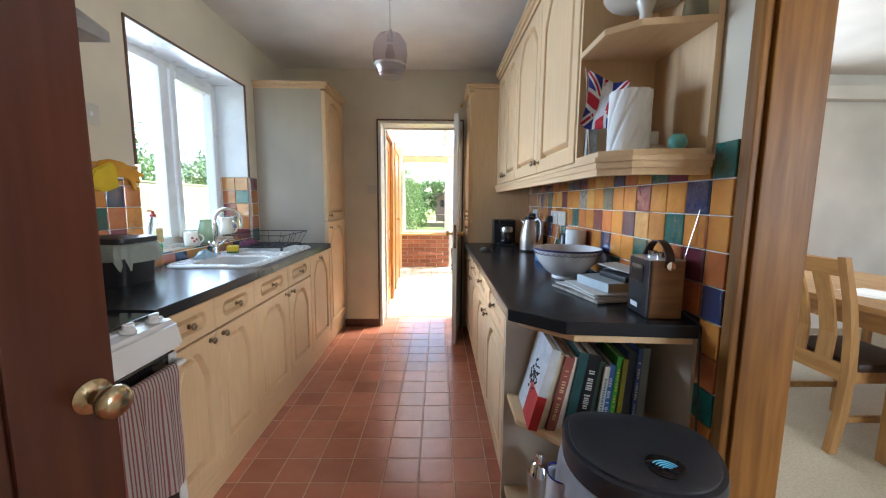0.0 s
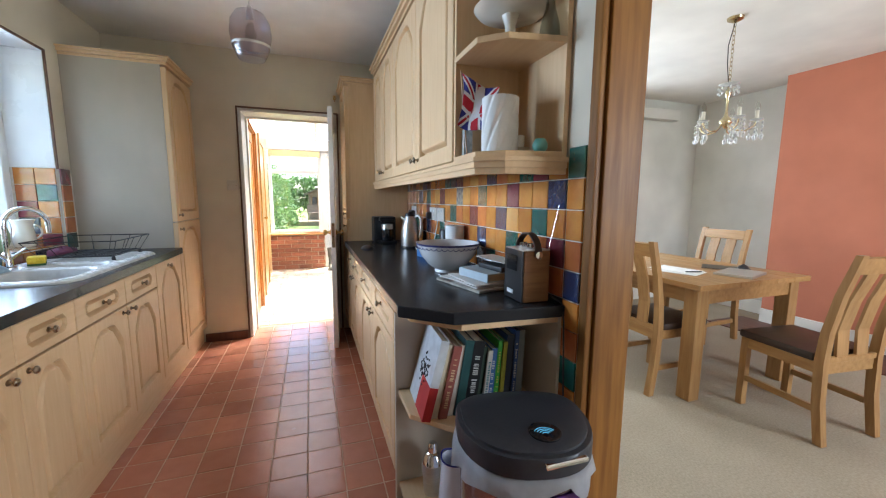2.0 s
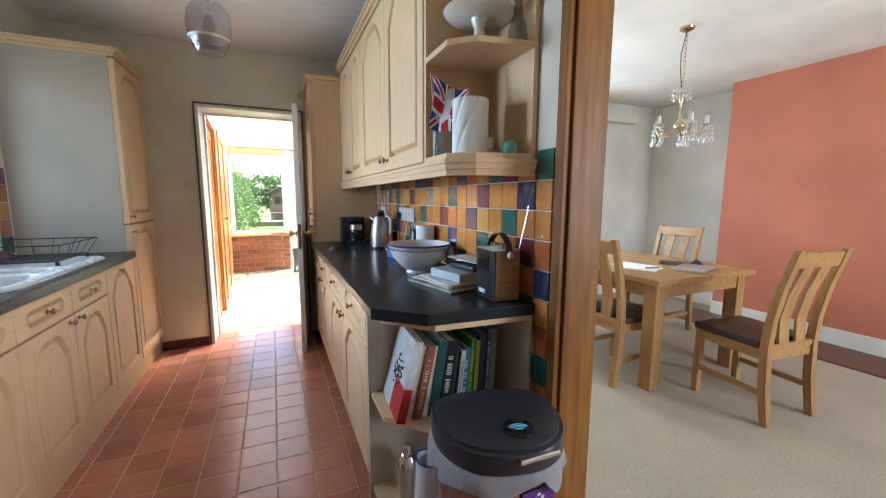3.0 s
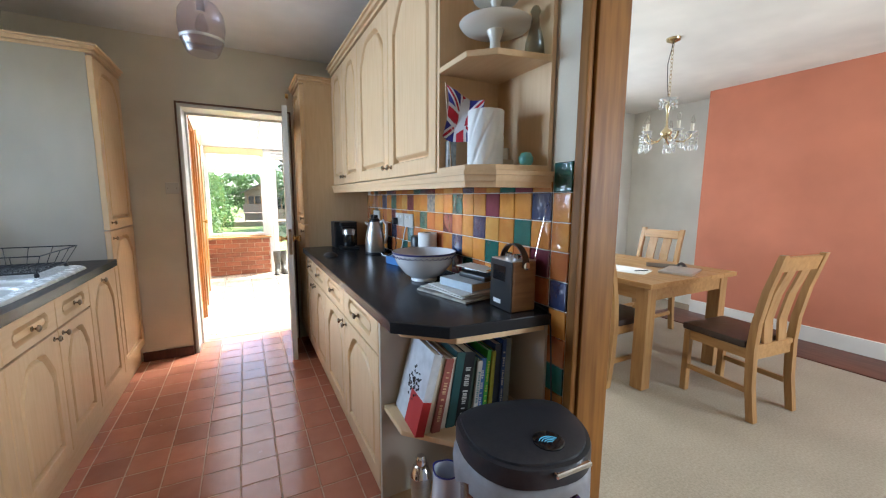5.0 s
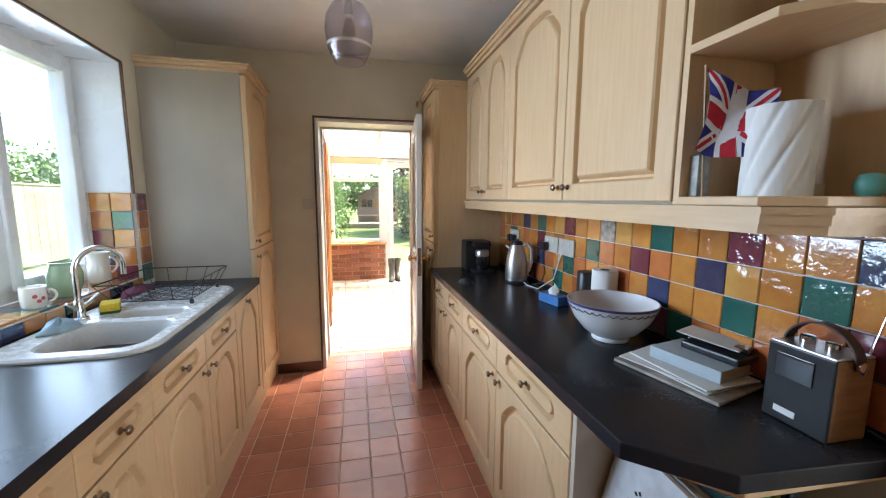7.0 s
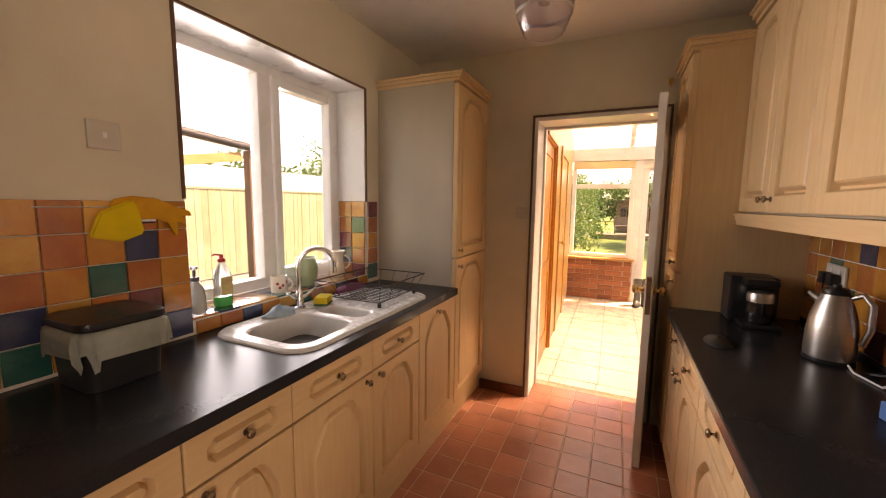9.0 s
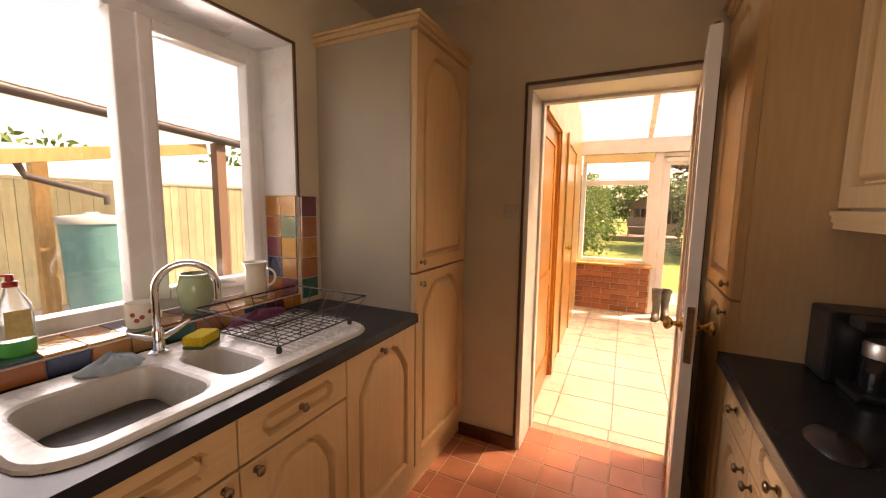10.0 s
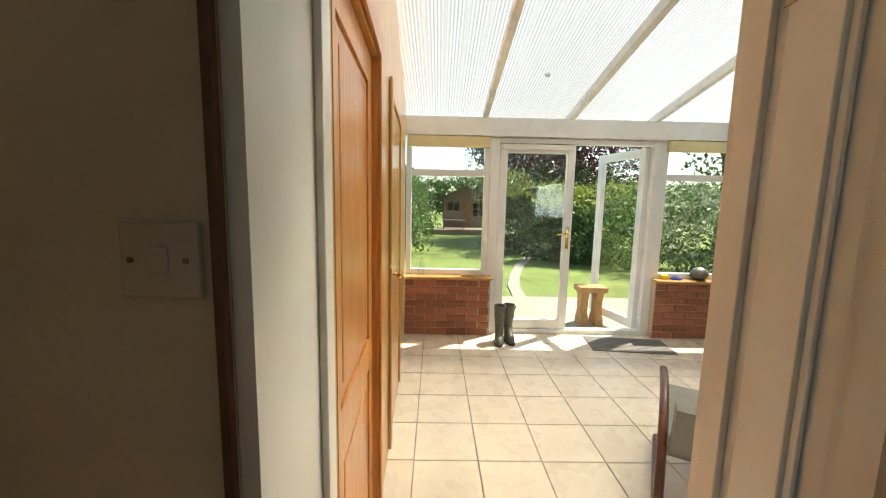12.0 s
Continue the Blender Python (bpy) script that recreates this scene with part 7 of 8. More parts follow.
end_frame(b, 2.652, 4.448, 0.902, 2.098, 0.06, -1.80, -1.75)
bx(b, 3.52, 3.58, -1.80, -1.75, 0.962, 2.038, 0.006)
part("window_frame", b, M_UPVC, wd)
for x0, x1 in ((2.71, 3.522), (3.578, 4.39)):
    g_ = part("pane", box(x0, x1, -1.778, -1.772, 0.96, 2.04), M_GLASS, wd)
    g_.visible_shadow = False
solid("curtain_pelmet", box(3.25, 4.40, 3.74, 3.853, 2.24, 2.36, 0.006), M_WALL_GREY, "boxed-in pale grey pipe casing under the ceiling", "casing")

# ---- garden room things ----
M_BOOT = mat("grey_green_rubber", (0.17, 0.165, 0.14), (0.11, 0.105, 0.09), 0.5, scale=20, bump=0.1)
for i, (x, y, a) in enumerate(((0.40, 7.24, -8), (0.50, 7.28, 6))):
    m_ = pose(x, y, 0.001, 0, 0, a)
    w_ = thing("wellington_boot", (x, y, 0), "muddy grey-green rubber wellington boot by the french doors", "boot", "pair of wellington boots")
    b = bmesh.new()
    lps = []
    for z_, cx_, rx_, ry_ in ((0.02, -0.045, 0.046, 0.13), (0.055, -0.045, 0.045, 0.125), (0.085, -0.03, 0.042, 0.10), (0.12, 0.0, 0.042, 0.062), (0.18, 0.012, 0.045, 0.054), (0.26, 0.01, 0.054, 0.062), (0.34, 0.005, 0.060, 0.068), (0.385, 0.0, 0.061, 0.070)):
        lps.append([b.verts.new((rx_ * math.cos(t_), cx_ + ry_ * math.sin(t_), z_)) for t_ in [2 * math.pi * k / 20 for k in range(20)]])
    for p_, q_ in zip(lps, lps[1:]):
        loft(b, p_, q_)
    b.faces.new(lps[0][::-1])
    inn = [b.verts.new((v_.co.x * 0.9, v_.co.y * 0.9, 0.383)) for v_ in lps[-1]]
    loft(b, lps[-1], inn)
    dn = [b.verts.new((v_.co.x, v_.co.y, 0.25)) for v_ in inn]
    loft(b, inn, dn)
    b.faces.new(dn)
    b.transform(m_)
    part("upper", b, M_BOOT, w_, "", 60)
    b = bmesh.new()
    l0 = [b.verts.new((0.050 * math.cos(t_), -0.045 + 0.136 * math.sin(t_), 0.0)) for t_ in [2 * math.pi * k / 20 for k in range(20)]]
    l1 = [b.verts.new((0.050 * math.cos(t_), -0.045 + 0.136 * math.sin(t_), 0.022)) for t_ in [2 * math.pi * k / 20 for k in range(20)]]
    loft(b, l0, l1)
    b.faces.new(l0[::-1])
    b.faces.new(l1)
    b.transform(m_)
    part("sole", b, M_BLACK, w_, "", 40)
    b = box(0.055, 0.068, -0.012, 0.012, 0.335, 0.372, 0.003, m_)
    part("side_strap", b, M_BLACK, w_)
M_MAT = mat("grey_striped_mat", (0.16, 0.15, 0.14), (0.26, 0.24, 0.22), 0.95, scale=40, stretch=(0.3, 6, 1), bump=0.4)
mt = thing("door_mat", (1.65, 7.28, 0), "grey ribbed doormat inside the french doors", "mat")
for i in range(11):
    part("rib", box(-0.40, 0.40, -0.20 + 0.036 * i, -0.20 + 0.036 * i + 0.03, 0.002, 0.012, 0.003, pose(1.72, 7.18, 0, 0, 0, -6)), M_MAT, mt)
# easy chair, bent dark frame with grey cushion
M_GREYCLOTH = mat("grey_upholstery", (0.24, 0.24, 0.22), (0.19, 0.19, 0.175), 0.95, scale=80, bump=0.3, bscale=200)
M_ROSEWOOD = mat("dark_red_bentwood", (0.13, 0.04, 0.022), (0.09, 0.028, 0.015), 0.3, scale=8, stretch=(2, 2, 2), coat=0.3)
ea = thing("easy_chair", (1.21, 5.16, 0), "low easy chair with dark bentwood frame and grey cushion", "chair")
m_ = pose(1.21, 5.16, 0, 0, 0, -30) @ Matrix.Diagonal((1, 1, 0.88, 1))
for s_ in (-0.30, 0.30):
    pts = [(s_, 0.36, 0.02), (s_, 0.10, 0.02), (s_, -0.30, 0.02), (s_, -0.40, 0.05), (s_, -0.40, 0.16), (s_, -0.30, 0.40), (s_, -0.15, 0.56), (s_, 0.05, 0.58), (s_, 0.30, 0.55)]
    b = bmesh.new()
    q_ = []
    for k, pnt in enumerate(pts[:-1]):
        p0, p1 = Vector(pnt), Vector(pts[k + 1])
        q_ += [p0.lerp(p1, f_ / 4) for f_ in range(4)]
    q_.append(Vector(pts[-1]))
    for _ in range(3):
        q_ = [q_[0]] + [(q_[k - 1] + 2 * q_[k] + q_[k + 1]) / 4 for k in range(1, len(q_) - 1)] + [q_[-1]]
    tube(q_, 0.021, 8, b)
    b.transform(m_)
    part("side_frame", b, M_ROSEWOOD, ea, "bent dark wooden side frame", 60)
cush = [(0.40, 0.36), (0.20, 0.35), (-0.05, 0.32), (-0.20, 0.33), (-0.30, 0.42), (-0.38, 0.58), (-0.45, 0.72)]
b = bmesh.new()
rows_ = []
for k, (y, z) in enumerate(cush):
    y2, z2 = cush[min(k + 1, len(cush) - 1)]
    y1, z1_ = cush[max(k - 1, 0)]
    t_ = Vector((0, y2 - y1, z2 - z1_)).normalized()
    nrm = Vector((0, -t_.z, t_.y))
    if nrm.z < 0:
        nrm = -nrm
    c_ = Vector((0, y, z))
    rows_.append([b.verts.new(c_ + Vector((x, 0, 0)) + nrm * o_) for x, o_ in ((-0.27, -0.04), (0.27, -0.04), (0.275, 0.0), (0.27, 0.045), (-0.27, 0.045), (-0.275, 0.0))])
for p_, q2 in zip(rows_, rows_[1:]):
    loft(b, p_, q2)
b.faces.new(rows_[0][::-1])
b.faces.new(rows_[-1])
bmesh.ops.bevel(b, geom=[e for e in b.edges if len(e.link_faces) == 2 and e.calc_face_angle(0) > 0.7], offset=0.02, segments=3, affect="EDGES")
b.transform(m_)
part("cushion", b, M_GREYCLOTH, ea, "thick grey fabric seat and back cushion", 60)
# sill clutter
solid("sponge", box(2.17, 2.25, 7.44, 7.50, 0.6455, 0.69, 0.006), M_GLOVEY, "yellow plastic cloth pack on the brick sill", "cloth")
solid("cap", crumple(2.33, 7.46, 0.6455, 0.06, 0.05, 0.04, 8, 16, 5, 0.2), mat("blue_fabric", (0.03, 0.06, 0.24), None, 0.9), "small blue cap lying on the sill", "cap", smooth=60)
b = lathe([(0, 0), (0.05, 0), (0.085, 0.035), (0.09, 0.075), (0.06, 0.12), (0.03, 0.135), (0, 0.137)], (2.58, 7.46, 0.6455), 24)
solid("metal_pot", b, mat("dull_zinc", (0.25, 0.24, 0.21), (0.18, 0.17, 0.15), 0.4, 0.8, scale=14), "round dull metal pot on the sill", "pot", smooth=50)
b = lathe([(0, 0), (0.035, 0), (0.037, 0.006), (0.037, 0.09), (0.016, 0.13), (0.013, 0.18), (0, 0.18)], (-0.43, 7.47, 0.6455), 20)
solid("glass_bottle", b, M_CLEAR, "clear glass bottle on the sill", "bottle", smooth=50)
solid("wood_offcut", box(0.0, 0.24, 7.42, 7.47, 0.6455, 0.66, 0.003), M_PINE_H, "short pine offcut lying on the sill", "wood")
for x, y in ((-0.30, 5.65), (0.62, 6.7)):
    zz = roof_z(y) + 0.005
    solid("roof_fixing", lathe([(0, 0), (0.022, 0), (0.022, -0.012), (0.012, -0.018), (0, -0.018)], (x, y, zz), 14), M_STEEL, "small round fixing button on the roof sheet", "fixing", "roof fixings", smooth=40)

# ---- outside the french doors ----
M_RAWWOOD = mat("pale_sawn_wood", (0.48, 0.30, 0.13), (0.38, 0.22, 0.09), 0.7, scale=9, stretch=(4, 4, 1), bump=0.1)
sl_ = thing("log_stool", (1.66, 8.05, -0.06), "rustic wooden stool with a slab seat and two trestle legs", "stool")
part("seat", box(1.48, 1.83, 7.93, 8.17, 0.36, 0.43, 0.014), M_RAWWOOD, sl_)
for x, s_ in ((1.565, -1), (1.745, 1)):
    b = sweep_y([(8.05, -0.058, 0.11), (8.05, 0.02, 0.10), (8.05, 0.12, 0.055), (8.05, 0.26, 0.06), (8.05, 0.359, 0.10)], x - 0.045, x + 0.045)
    part("leg", b, M_RAWWOOD, sl_)
solid("stone", crumple(0.72, 7.95, -0.06, 0.09, 0.07, 0.08, 5, 18, 6, 0.4), mat("pale_stone", (0.55, 0.50, 0.42), (0.45, 0.40, 0.34), 0.9, scale=14, bump=0.4), "pale garden stone beside the doors", "stone", smooth=60)
b = prism([(0.98, 9.4), (1.20, 9.4), (1.28, 10.4), (1.50, 11.4), (1.90, 12.8), (2.55, 14.3), (2.30, 14.3), (1.68, 12.8), (1.28, 11.4), (1.06, 10.4)], -0.129, -0.105)
structure("path", b, M_PATIO, "pale stepping path across the lawn", "path")


def leaf_cloud(name, blobs, per, size, material, label, category, seed, kind="", thing_parent=None):
    """Many small leaves spread through overlapping clumps: blobs of (x, y, z, rx, ry, rz)."""
    r = np.random.RandomState(seed)
    V, F = [], []
    for bx_, by_, bz_, rx_, ry_, rz_ in blobs:
        n = int(per * (rx_ * ry_ * rz_) ** (2 / 3.0))
        d_ = r.normal(size=(n, 3))
        d_ /= np.linalg.norm(d_, axis=1)[:, None]
        rad = r.uniform(0.62, 1.08, size=(n, 1))
        lump = 1 + 0.22 * np.sin(d_[:, :1] * 5 + seed) * np.cos(d_[:, 1:2] * 6 + bx_) + 0.12 * np.sin(d_[:, 2:3] * 11 + by_)
        c = np.array([bx_, by_, bz_]) + d_ * rad * lump * np.array([rx_, ry_, rz_])
        a = r.normal(size=(n, 3))
        a /= np.linalg.norm(a, axis=1)[:, None]
        bb_ = np.cross(a, r.normal(size=(n, 3)))
        bb_ /= np.linalg.norm(bb_, axis=1)[:, None]
        s_ = size * r.uniform(0.6, 1.4, size=(n, 1))
        q = np.stack([c - a * s_, c + bb_ * s_ * 0.5, c + a * s_, c - bb_ * s_ * 0.5], axis=1)
        base = sum(len(v_) for v_ in V)
        V.append(q.reshape(-1, 3))
        F.append(np.arange(n * 4).reshape(-1, 4) + base)
    me = bpy.data.meshes.new(name)
    vv, ff = np.concatenate(V), np.concatenate(F)
    ok = vv[:, 2].reshape(-1, 4).min(axis=1) > -0.13
    ff = ff[ok]
    me.from_pydata(vv.tolist(), [], ff.tolist())
    me.materials.append(material)
    ob = new(name, me)
    if thing_parent:
        ob.parent = thing_parent
        ob.matrix_parent_inverse = WORLD[thing_parent].inverted()
        return ob
    return tagged(ob, label, category, "", kind)


def leaf_mat(name, a, b):
    m_ = mat(name, a, b, 0.5, scale=1.5, island=0.45, big=0.3)
    n, lk = m_.node_tree.nodes, m_.node_tree.links.new
    t = n.new("ShaderNodeBsdfTranslucent")
    hs = [q for q in n if q.type == "HUE_SAT"][0]
    lk(hs.outputs[0], t.inputs[0])
    mx = n.new("ShaderNodeMixShader")
    mx.inputs[0].default_value = 0.35
    lk(n["Principled BSDF"].outputs[0], mx.inputs[1])
    lk(t.outputs[0], mx.inputs[2])
    lk(mx.outputs[0], n["Material Output"].inputs[0])
    return m_


L_GREEN = leaf_mat("green_leaves", (0.08, 0.155, 0.045), (0.13, 0.22, 0.065))
L_LIME = leaf_mat("yellow_green_leaves", (0.25, 0.32, 0.06), (0.33, 0.37, 0.09))
L_DARK = leaf_mat("dark_green_leaves", (0.045, 0.09, 0.03), (0.075, 0.13, 0.045))
L_SILVER = leaf_mat("variegated_leaves", (0.24, 0.31, 0.17), (0.50, 0.54, 0.40))
L_COPPER = leaf_mat("copper_beech_leaves", (0.06, 0.018, 0.022), (0.10, 0.03, 0.03))
M_BARK = mat("grey_brown_bark", (0.12, 0.09, 0.065), (0.08, 0.06, 0.045), 0.95, scale=12, stretch=(3, 3, 0.5), bump=0.8)
G0 = -0.13


def tree(name, x, y, h, spread, leaf, label, seed, n_blob=9, per=260, size=0.09, low=0.3):
    t_ = thing(name, (x, y, G0), label, "tree")
    r = random.Random(seed)
    b = tube([(x, y, G0), (x + 0.05, y, h * 0.3), (x - 0.04, y + 0.05, h * 0.6), (x, y, h * 0.85)], [0.16, 0.12, 0.08, 0.03], 10)
    part("trunk", b, M_BARK, t_, "", 60)
    b = bmesh.new()
    blobs = []
    for i in range(n_blob):
        a_ = r.uniform(0, 6.28)
        z_ = h * r.uniform(low + 0.12, 0.92)
        rr = spread * r.uniform(0.25, 0.75) * (1.1 - 0.5 * z_ / h)
        px_, py_ = x + rr * math.cos(a_), y + rr * math.sin(a_)
        tube([(x, y, z_ * 0.7), (x + (px_ - x) * 0.6, y + (py_ - y) * 0.6, z_ * 0.88), (px_, py_, z_)], [0.06, 0.04, 0.015], 6, b)
        s_ = spread * r.uniform(0.35, 0.55)
        blobs.append((px_, py_, z_, s_, s_, s_ * 0.75))
    part("limbs", b, M_BARK, t_, "", 60)
    leaf_cloud("crown", blobs, per, size, leaf, "", "", seed, thing_parent=t_)


leaf_cloud("hedge", [(4.6, 12.6, 0.7, 1.1, 0.9, 1.1), (6.0, 12.2, 0.8, 1.2, 0.9, 1.2), (7.4, 11.8, 0.8, 1.2, 1.0, 1.25), (8.9, 11.6, 0.9, 1.3, 1.0, 1.3), (3.6, 13.4, 0.6, 0.9, 0.8, 0.95)], 2300, 0.05, L_GREEN, "dense green garden hedge along the lawn", "hedge", 11)
leaf_cloud("variegated_shrub", [(5.0, 11.6, 1.25, 0.9, 0.6, 0.65), (6.2, 11.2, 1.35, 1.0, 0.6, 0.7), (7.6, 10.9, 1.3, 1.0, 0.6, 0.75)], 2000, 0.045, L_SILVER, "pale variegated shrub in front of the hedge", "shrub", 12)
leaf_cloud("yellow_green_bush", [(2.95, 13.7, 1.62, 0.75, 0.6, 0.42), (3.6, 13.5, 1.42, 0.7, 0.6, 0.42), (4.5, 14.2, 1.6, 0.9, 0.7, 0.5), (2.0, 14.8, 1.95, 0.5, 0.5, 0.42)], 2000, 0.06, L_LIME, "yellow-green leafy bush over the border", "bush", 13)
leaf_cloud("dark_shrub", [(2.55, 13.5, 0.6, 0.75, 0.6, 0.85), (3.4, 13.2, 0.5, 0.8, 0.6, 0.9), (2.2, 15.2, 0.9, 0.8, 0.8, 1.0), (4.3, 12.9, 0.35, 0.8, 0.6, 0.8), (6.2, 11.0, 0.15, 1.6, 0.5, 0.6), (2.9, 15.4, 1.3, 0.8, 0.6, 0.9), (3.7, 15.2, 1.2, 0.8, 0.6, 0.9)], 2400, 0.06, L_DARK, "dark green shrubs in the border", "shrub", 14)
leaf_cloud("boundary_hedge", [(2.4, 17.0, 0.9, 0.9, 0.7, 1.2), (3.4, 17.2, 1.1, 0.9, 0.7, 1.5), (4.5, 17.0, 1.1, 1.0, 0.7, 1.5), (5.6, 16.8, 1.1, 1.0, 0.7, 1.5)], 2200, 0.07, L_DARK, "tall dark green hedge behind the border", "hedge", 17)
leaf_cloud("flower_border", [(2.1, 15.2, 0.05, 0.55, 0.5, 0.35), (1.6, 16.4, 0.05, 0.5, 0.5, 0.35), (2.7, 14.0, 0.0, 0.5, 0.4, 0.3)], 2200, 0.05, L_SILVER, "low pale flowering border plants", "plants", 15, "stuff")
leaf_cloud("left_shrubbery", [(-1.3, 14.5, 0.7, 0.8, 0.9, 0.9), (-1.6, 16.5, 1.0, 0.9, 1.0, 1.2), (-1.5, 19.0, 1.1, 0.9, 1.2, 1.3), (-1.7, 22.0, 1.3, 1.0, 1.4, 1.5), (-0.9, 20.5, 0.4, 0.6, 0.8, 0.6)], 1700, 0.06, L_GREEN, "leafy green shrubs along the garden side", "shrub", 16)
tree("tree", 4.7, 19.0, 8.5, 3.3, L_COPPER, "large copper beech tree with dark purple leaves", 21, 18, 560, 0.09, 0.2)
tree("tree", 2.3, 20.5, 4.6, 1.7, L_DARK, "dark leafy garden tree behind the border", 22, 9, 520, 0.08, 0.15)
tree("tree", 9.8, 17.0, 7.0, 2.6, L_GREEN, "tall green garden tree beyond the hedge", 23, 10, 380, 0.09, 0.2)
tree("tree", -2.6, 27.0, 3.4, 1.7, L_GREEN, "round green tree at the end of the garden", 24, 8, 420, 0.09, 0.15)
far = []
rr_ = random.Random(5)
for i in range(26):
    xx = -22 + 2.1 * i
    far.append((xx, 42 + rr_.uniform(-3, 4), 1.4 + rr_.uniform(0, 0.8), 2.2, 1.6, 1.7 + rr_.uniform(0, 0.8)))
leaf_cloud("far_trees", far, 420, 0.17, L_GREEN, "distant line of green trees", "trees", 31, "stuff")
far = [(-11.5 + rr_.uniform(-1.5, 1), 2.0 + 2.0 * i, 1.2 + rr_.uniform(-0.2, 0.5), 1.5, 1.5, 1.2) for i in range(7)]
far += [(-12.5 + rr_.uniform(-1.5, 1.5), 15.0 + 1.7 * i, 1.5 + rr_.uniform(-0.3, 0.9), 1.6, 1.6, 1.6 + rr_.uniform(0, 0.7)) for i in range(13)]
leaf_cloud("far_trees", far, 600, 0.10, L_GREEN, "sunlit trees behind the fence", "trees", 32, "stuff")

# summerhouse
M_SHED = mat("weathered_cladding", (0.34, 0.25, 0.19), (0.27, 0.20, 0.15), 0.85, scale=8, stretch=(1, 1, 5), bump=0.2)
M_FELT = mat("green_roof_felt", (0.16, 0.13, 0.11), (0.12, 0.10, 0.09), 0.95, scale=30)
sh = thing("summerhouse", (1.0, 24.5, 0), "brown weatherboarded summerhouse with pitched felt roof", "shed")
b = bmesh.new()
for i in range(12):
    bx(b, 0.0, 2.3, 23.5 - 0.012, 23.5, 0.0 + 0.13 * i, 0.122 + 0.13 * i, 0.003)
bx(b, 0.0, 2.3, 23.5, 25.5, 0.0, 1.55)
part("wall", b, M_SHED, sh)
b = bmesh.new()
pr = [(-0.25, 1.45), (1.15, 2.15), (2.55, 1.45), (2.55, 1.52), (1.15, 2.23), (-0.25, 1.52)]
vs = [[b.verts.new((x, y, z)) for x, z in pr] for y in (23.1, 25.7)]
b.faces.new(vs[0])
b.faces.new(vs[1][::-1])
for i in range(6):
    b.faces.new((vs[0][i], vs[0][(i + 1) % 6], vs[1][(i + 1) % 6], vs[1][i]))
part("roof", b, M_FELT, sh)
b = bmesh.new()
g_ = [b.verts.new(q_) for q_ in ((0.0, 23.49, 1.55), (2.3, 23.49, 1.55), (1.15, 23.49, 2.13))]
b.faces.new(g_)
part("gable", b, M_SHED, sh)
for x0 in (0.15, 1.5):
    w_ = part("window", box(x0, x0 + 0.65, 23.47, 23.485, 0.65, 1.35), M_DARKGLASS, sh, "dark glazed window")
    b = bmesh.new()
    for a in ((x0 - 0.03, x0 + 0.02, 0.6, 1.4), (x0 + 0.63, x0 + 0.68, 0.6, 1.4), (x0 + 0.3, x0 + 0.34, 0.65, 1.35)):
        bx(b, a[0], a[1], 23.44, 23.468, a[2], a[3])
    part("frame_bars", b, M_OAK, w_)
part("door", box(0.9, 1.42, 23.46, 23.484, 0.02, 1.45, 0.004), M_OAK, sh)
dk = thing("deck", (0.6, 21.8, G0), "low timber deck in front of the summerhouse", "deck")
for i in range(12):
    part("board", box(-0.9, 2.0, 21.0 + 0.145 * i, 21.0 + 0.145 * i + 0.135, G0, 0.10, 0.004), M_SHED, dk)
ben = thing("garden_bench", (0.5, 21.6, 0.1), "dark wooden garden bench on the deck", "bench")
part("seat", box(-0.1, 1.0, 21.5, 21.9, 0.48, 0.53, 0.005), M_SHED, ben)
for x in (-0.06, 0.9):
    part("leg", box(x, x + 0.06, 21.55, 21.85, 0.101, 0.48), M_SHED, ben)
part("backrest", box(-0.1, 1.0, 21.9, 21.94, 0.53, 0.95, 0.004), M_SHED, ben)

# ---- side yard seen through the kitchen window ----
M_FENCE = mat("pale_treated_board", (0.34, 0.335, 0.22), (0.28, 0.27, 0.175), 0.85, scale=6, stretch=(5, 5, 0.6), bump=0.2, rand=0.12)
fe = thing("fence", (-7.0, 4.5, -0.09), "pale green treated feather-edge board fence", "fence")
fence_me = piece_mesh("board", 0.128, 1.72, 0.02, 0.004, M_FENCE)
pieces("board", {"b": fence_me}, [("b", pose(-7.0 + 0.004 * (i % 2), -2.0 + 0.13 * i, 0.80, 90, 0, 90)) for i in range(120)], fe)
for y in np.arange(-2, 13.5, 1.8):
    part("post", box(-7.12, -7.02, float(y) - 0.05, float(y) + 0.05, -0.09, 1.7), M_FENCE, fe)
part("cap_rail", box(-7.05, -6.96, -2.0, 13.6, 1.665, 1.70, 0.004), M_FENCE, fe)
# lean-to roof with gutter, rafter beam, post
M_GUTTER = mat("dark_gutter_plastic", (0.05, 0.045, 0.045), (0.07, 0.06, 0.06), 0.5, scale=20)
M_BRICKRED = mat("stained_post_wood", (0.20, 0.12, 0.085), (0.15, 0.09, 0.06), 0.9, scale=25, bump=0.3)
ct_ = thing("lean_to", (-5.0, 4.2, -0.09), "timber lean-to with milky corrugated roof and dark gutter", "lean-to")
P0, P1 = Vector((-4.55, 0.6, 2.48)), Vector((-4.55, 5.35, 2.125))
b = tube([P0, P1], 0.05, 10)
part("gutter", b, M_GUTTER, ct_, "dark plastic gutter", 60)
v, f_ = [], []
for i in range(41):
    f0 = i / 40
    pe = P0.lerp(P1, f0)
    dz = 0.012 if i % 2 else -0.012
    v += [(pe.x + 0.05, pe.y, pe.z + 0.05 + dz), (pe.x - 2.3, pe.y, pe.z + 0.28 + dz)]
    if i:
        f_.append((2 * i - 2, 2 * i - 1, 2 * i + 1, 2 * i))
me = bpy.data.meshes.new("roof_sheet")
me.from_pydata(v, [], f_)
me.materials.append(M_POLY)
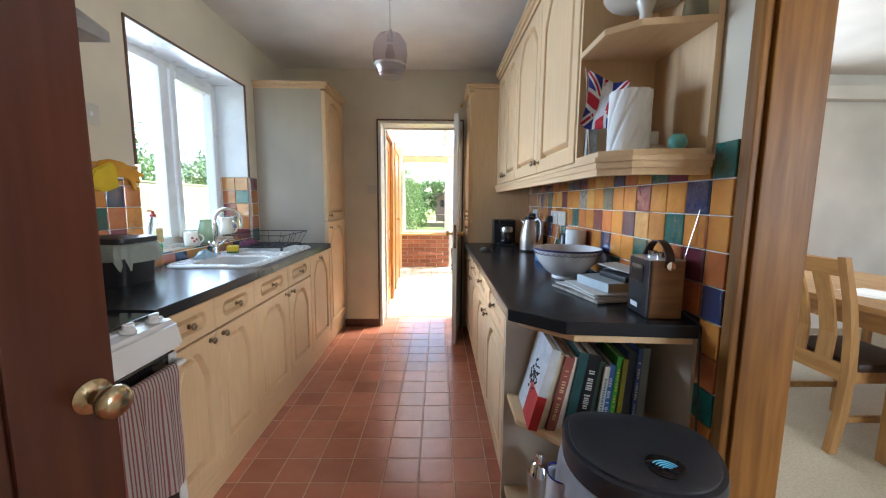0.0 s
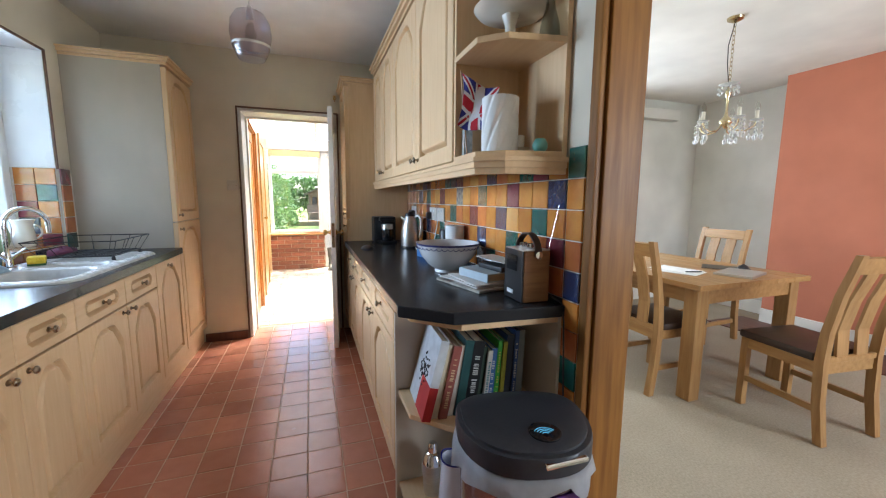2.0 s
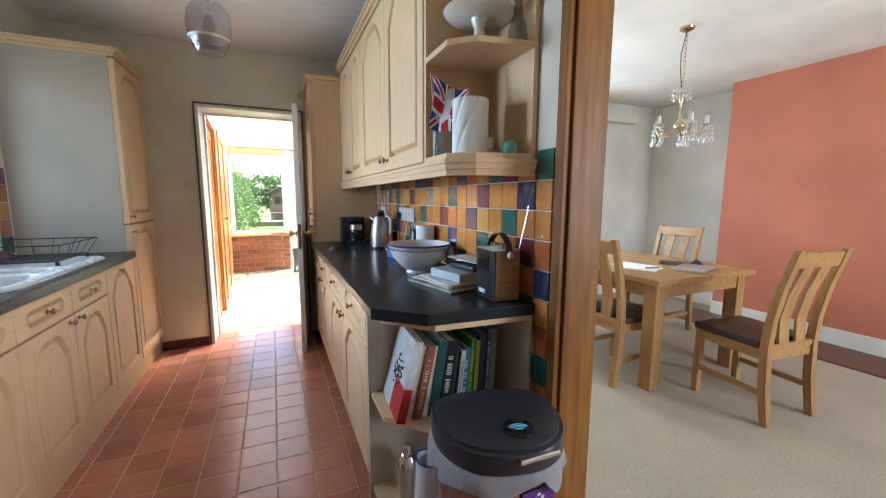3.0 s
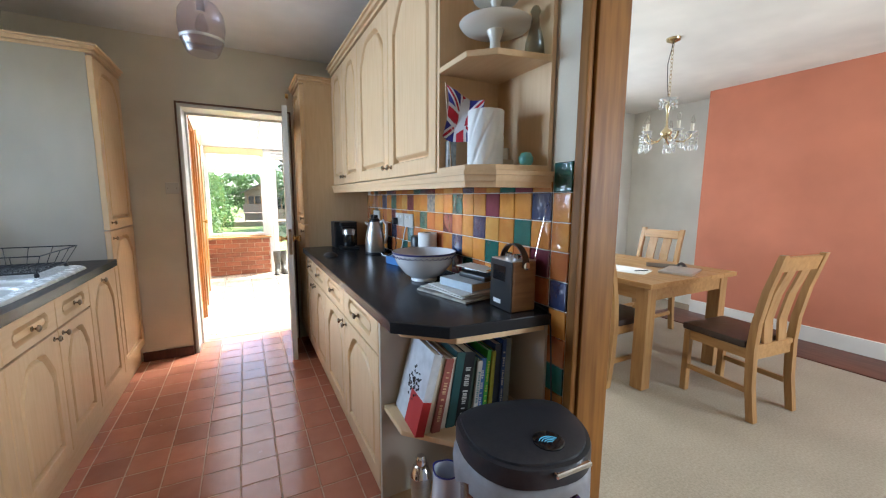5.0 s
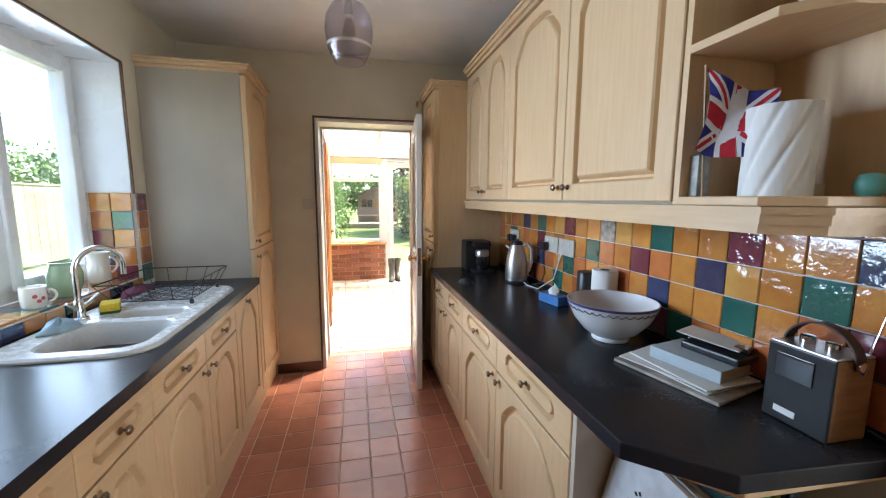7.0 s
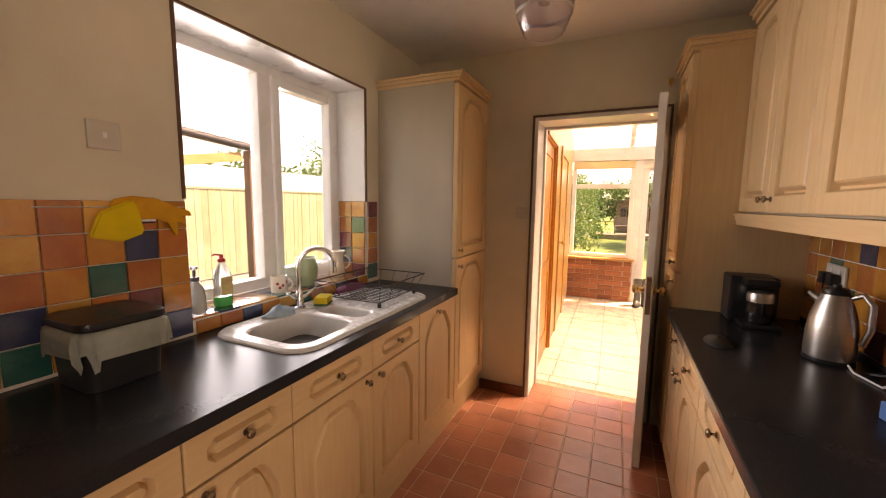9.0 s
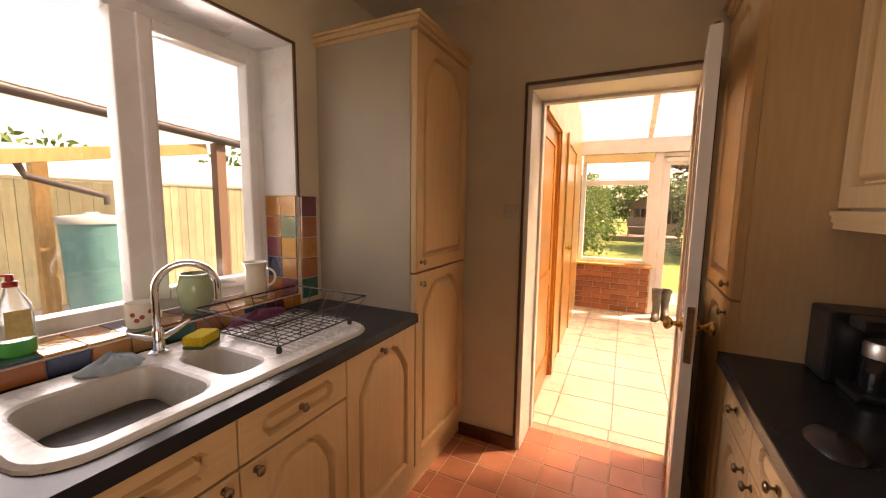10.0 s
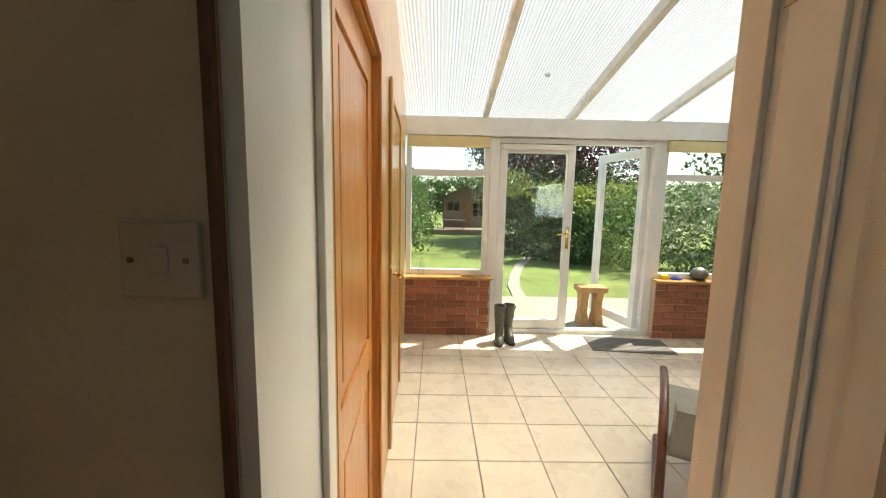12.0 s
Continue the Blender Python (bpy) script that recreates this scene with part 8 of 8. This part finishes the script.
ob = new("roof_sheet", me)
ob.parent = ct_
ob.matrix_parent_inverse = WORLD[ct_].inverted()
b = bmesh.new()
bl, br_ = Vector((-4.6, 2.2, 1.60)), Vector((-4.6, 4.75, 2.03))
dv_ = (br_ - bl)
bx(b, -0.04, 0.04, 0, dv_.length, -0.06, 0.06, 0.006, pose(bl.x, bl.y, bl.z, math.degrees(math.atan2(dv_.z, dv_.y)), 0, 0))
part("beam", b, M_RAWWOOD, ct_, "pale sawn timber beam")
part("post", box(-4.68, -4.56, 4.86, 4.98, -0.09, 2.12, 0.006), M_BRICKRED, ct_, "reddish brown corner post")
part("post", box(-5.26, -5.14, 3.40, 3.52, -0.09, 1.78, 0.006), M_RAWWOOD, ct_, "pale sawn timber post")
part("downpipe", tube([(-4.62, 3.15, 1.72), (-4.62, 3.20, 1.60), (-4.55, 3.62, 1.47), (-4.55, 3.72, 1.44), (-4.55, 3.73, 1.36)], 0.03, 8), M_GUTTER, ct_, "", 60)
M_BUTT = mat("turquoise_plastic_butt", (0.10, 0.32, 0.33), (0.08, 0.27, 0.28), 0.5, scale=12)
wb = thing("water_butt", (-4.6, 3.62, -0.09), "turquoise plastic water butt with grey lid", "water butt")
part("barrel", lathe([(0, 0.30), (0.20, 0.30), (0.215, 0.34), (0.245, 1.22), (0.25, 1.24), (0.25, 1.27), (0, 1.27)], (-4.6, 3.62, -0.09), 32), M_BUTT, wb, "", 40)
part("butt_lid", lathe([(0.262, 1.27), (0.265, 1.31), (0.25, 1.34), (0.06, 1.355), (0.05, 1.375), (0, 1.38)], (-4.6, 3.62, -0.09), 32), mat("grey_plastic_lid", (0.42, 0.45, 0.44), None, 0.5), wb, "", 40)
part("stand", lathe([(0, 0.001), (0.22, 0.001), (0.20, 0.299), (0, 0.299)], (-4.6, 3.62, -0.09), 24), M_BLACK, wb, "", 40)
structure("outbuilding_wall", box(-9.2, -9.0, -3, 12, -0.1, 2.3), M_WHITE, "white rendered wall of a neighbouring outbuilding", "building")


# ---- floor tiles, last ----
QP = 0.1625
q_me = {"q": piece_mesh("tile", QP - 0.005, QP - 0.005, 0.014, 0.0018, M_QUARRY)}
places = []
rq = random.Random(3)
for i in range(-5, 4):
    for j in range(-6, 14):
        x, y = -0.139 + QP * (i + 0.5), 2.015 + QP * (j + 0.5)
        if y > 4.19:
            continue
        places.append(("q", pose(x, y, -0.0135 + rq.uniform(-0.0006, 0.0004), rq.uniform(-0.25, 0.25), rq.uniform(-0.25, 0.25), rq.choice((0, 90, 180, 270)))))
pieces("tile", q_me, places, floor_k)
v, f_ = [], []
for i in range(-8, 7):
    for j in range(-22, -6):
        x, y = -0.139 + QP * i, 2.015 + QP * j
        k = len(v)
        v += [(x + 0.003, y + 0.003, 0), (x + QP - 0.003, y + 0.003, 0), (x + QP - 0.003, y + QP - 0.003, 0), (x + 0.003, y + QP - 0.003, 0)]
        f_.append((k, k + 1, k + 2, k + 3))
me = bpy.data.meshes.new("floor_tiles_behind")
me.from_pydata(v, [], f_)
me.materials.append(M_QUARRY)
tagged(new("floor_tiles_behind", me), "red quarry tiles near the hall doorway", "floor tiles", "", "stuff")
CP = 0.36
c_me = {"c": piece_mesh("tile", CP - 0.006, CP - 0.006, 0.012, 0.002, M_CREAM_TILE)}
places = []
for i in range(-2, 11):
    for j in range(-4, 7):
        x, y = 0.0 + CP * (i + 0.5), 5.40 + CP * (j + 0.5)
        y2 = 5.40 + CP * (j + 1)
        if y - CP / 2 < 4.1 or y > 7.7:
            continue
        if y - CP / 2 < 4.19:
            continue
        places.append(("c", pose(x - 0.012 * (y - 5.4), y, -0.0115, 0, 0, 0.7 + 180 * ((i + j) % 2))))
pieces("tile", c_me, places, floor_g)
cut = {"c": piece_mesh("tile", CP - 0.006, 0.120, 0.012, 0.002, M_CREAM_TILE)}
pieces("tile", cut, [("c", pose(0.0 + CP * (i + 0.5), 4.257, -0.0115, 0, 0, 0)) for i in range(-2, 11)], floor_g)
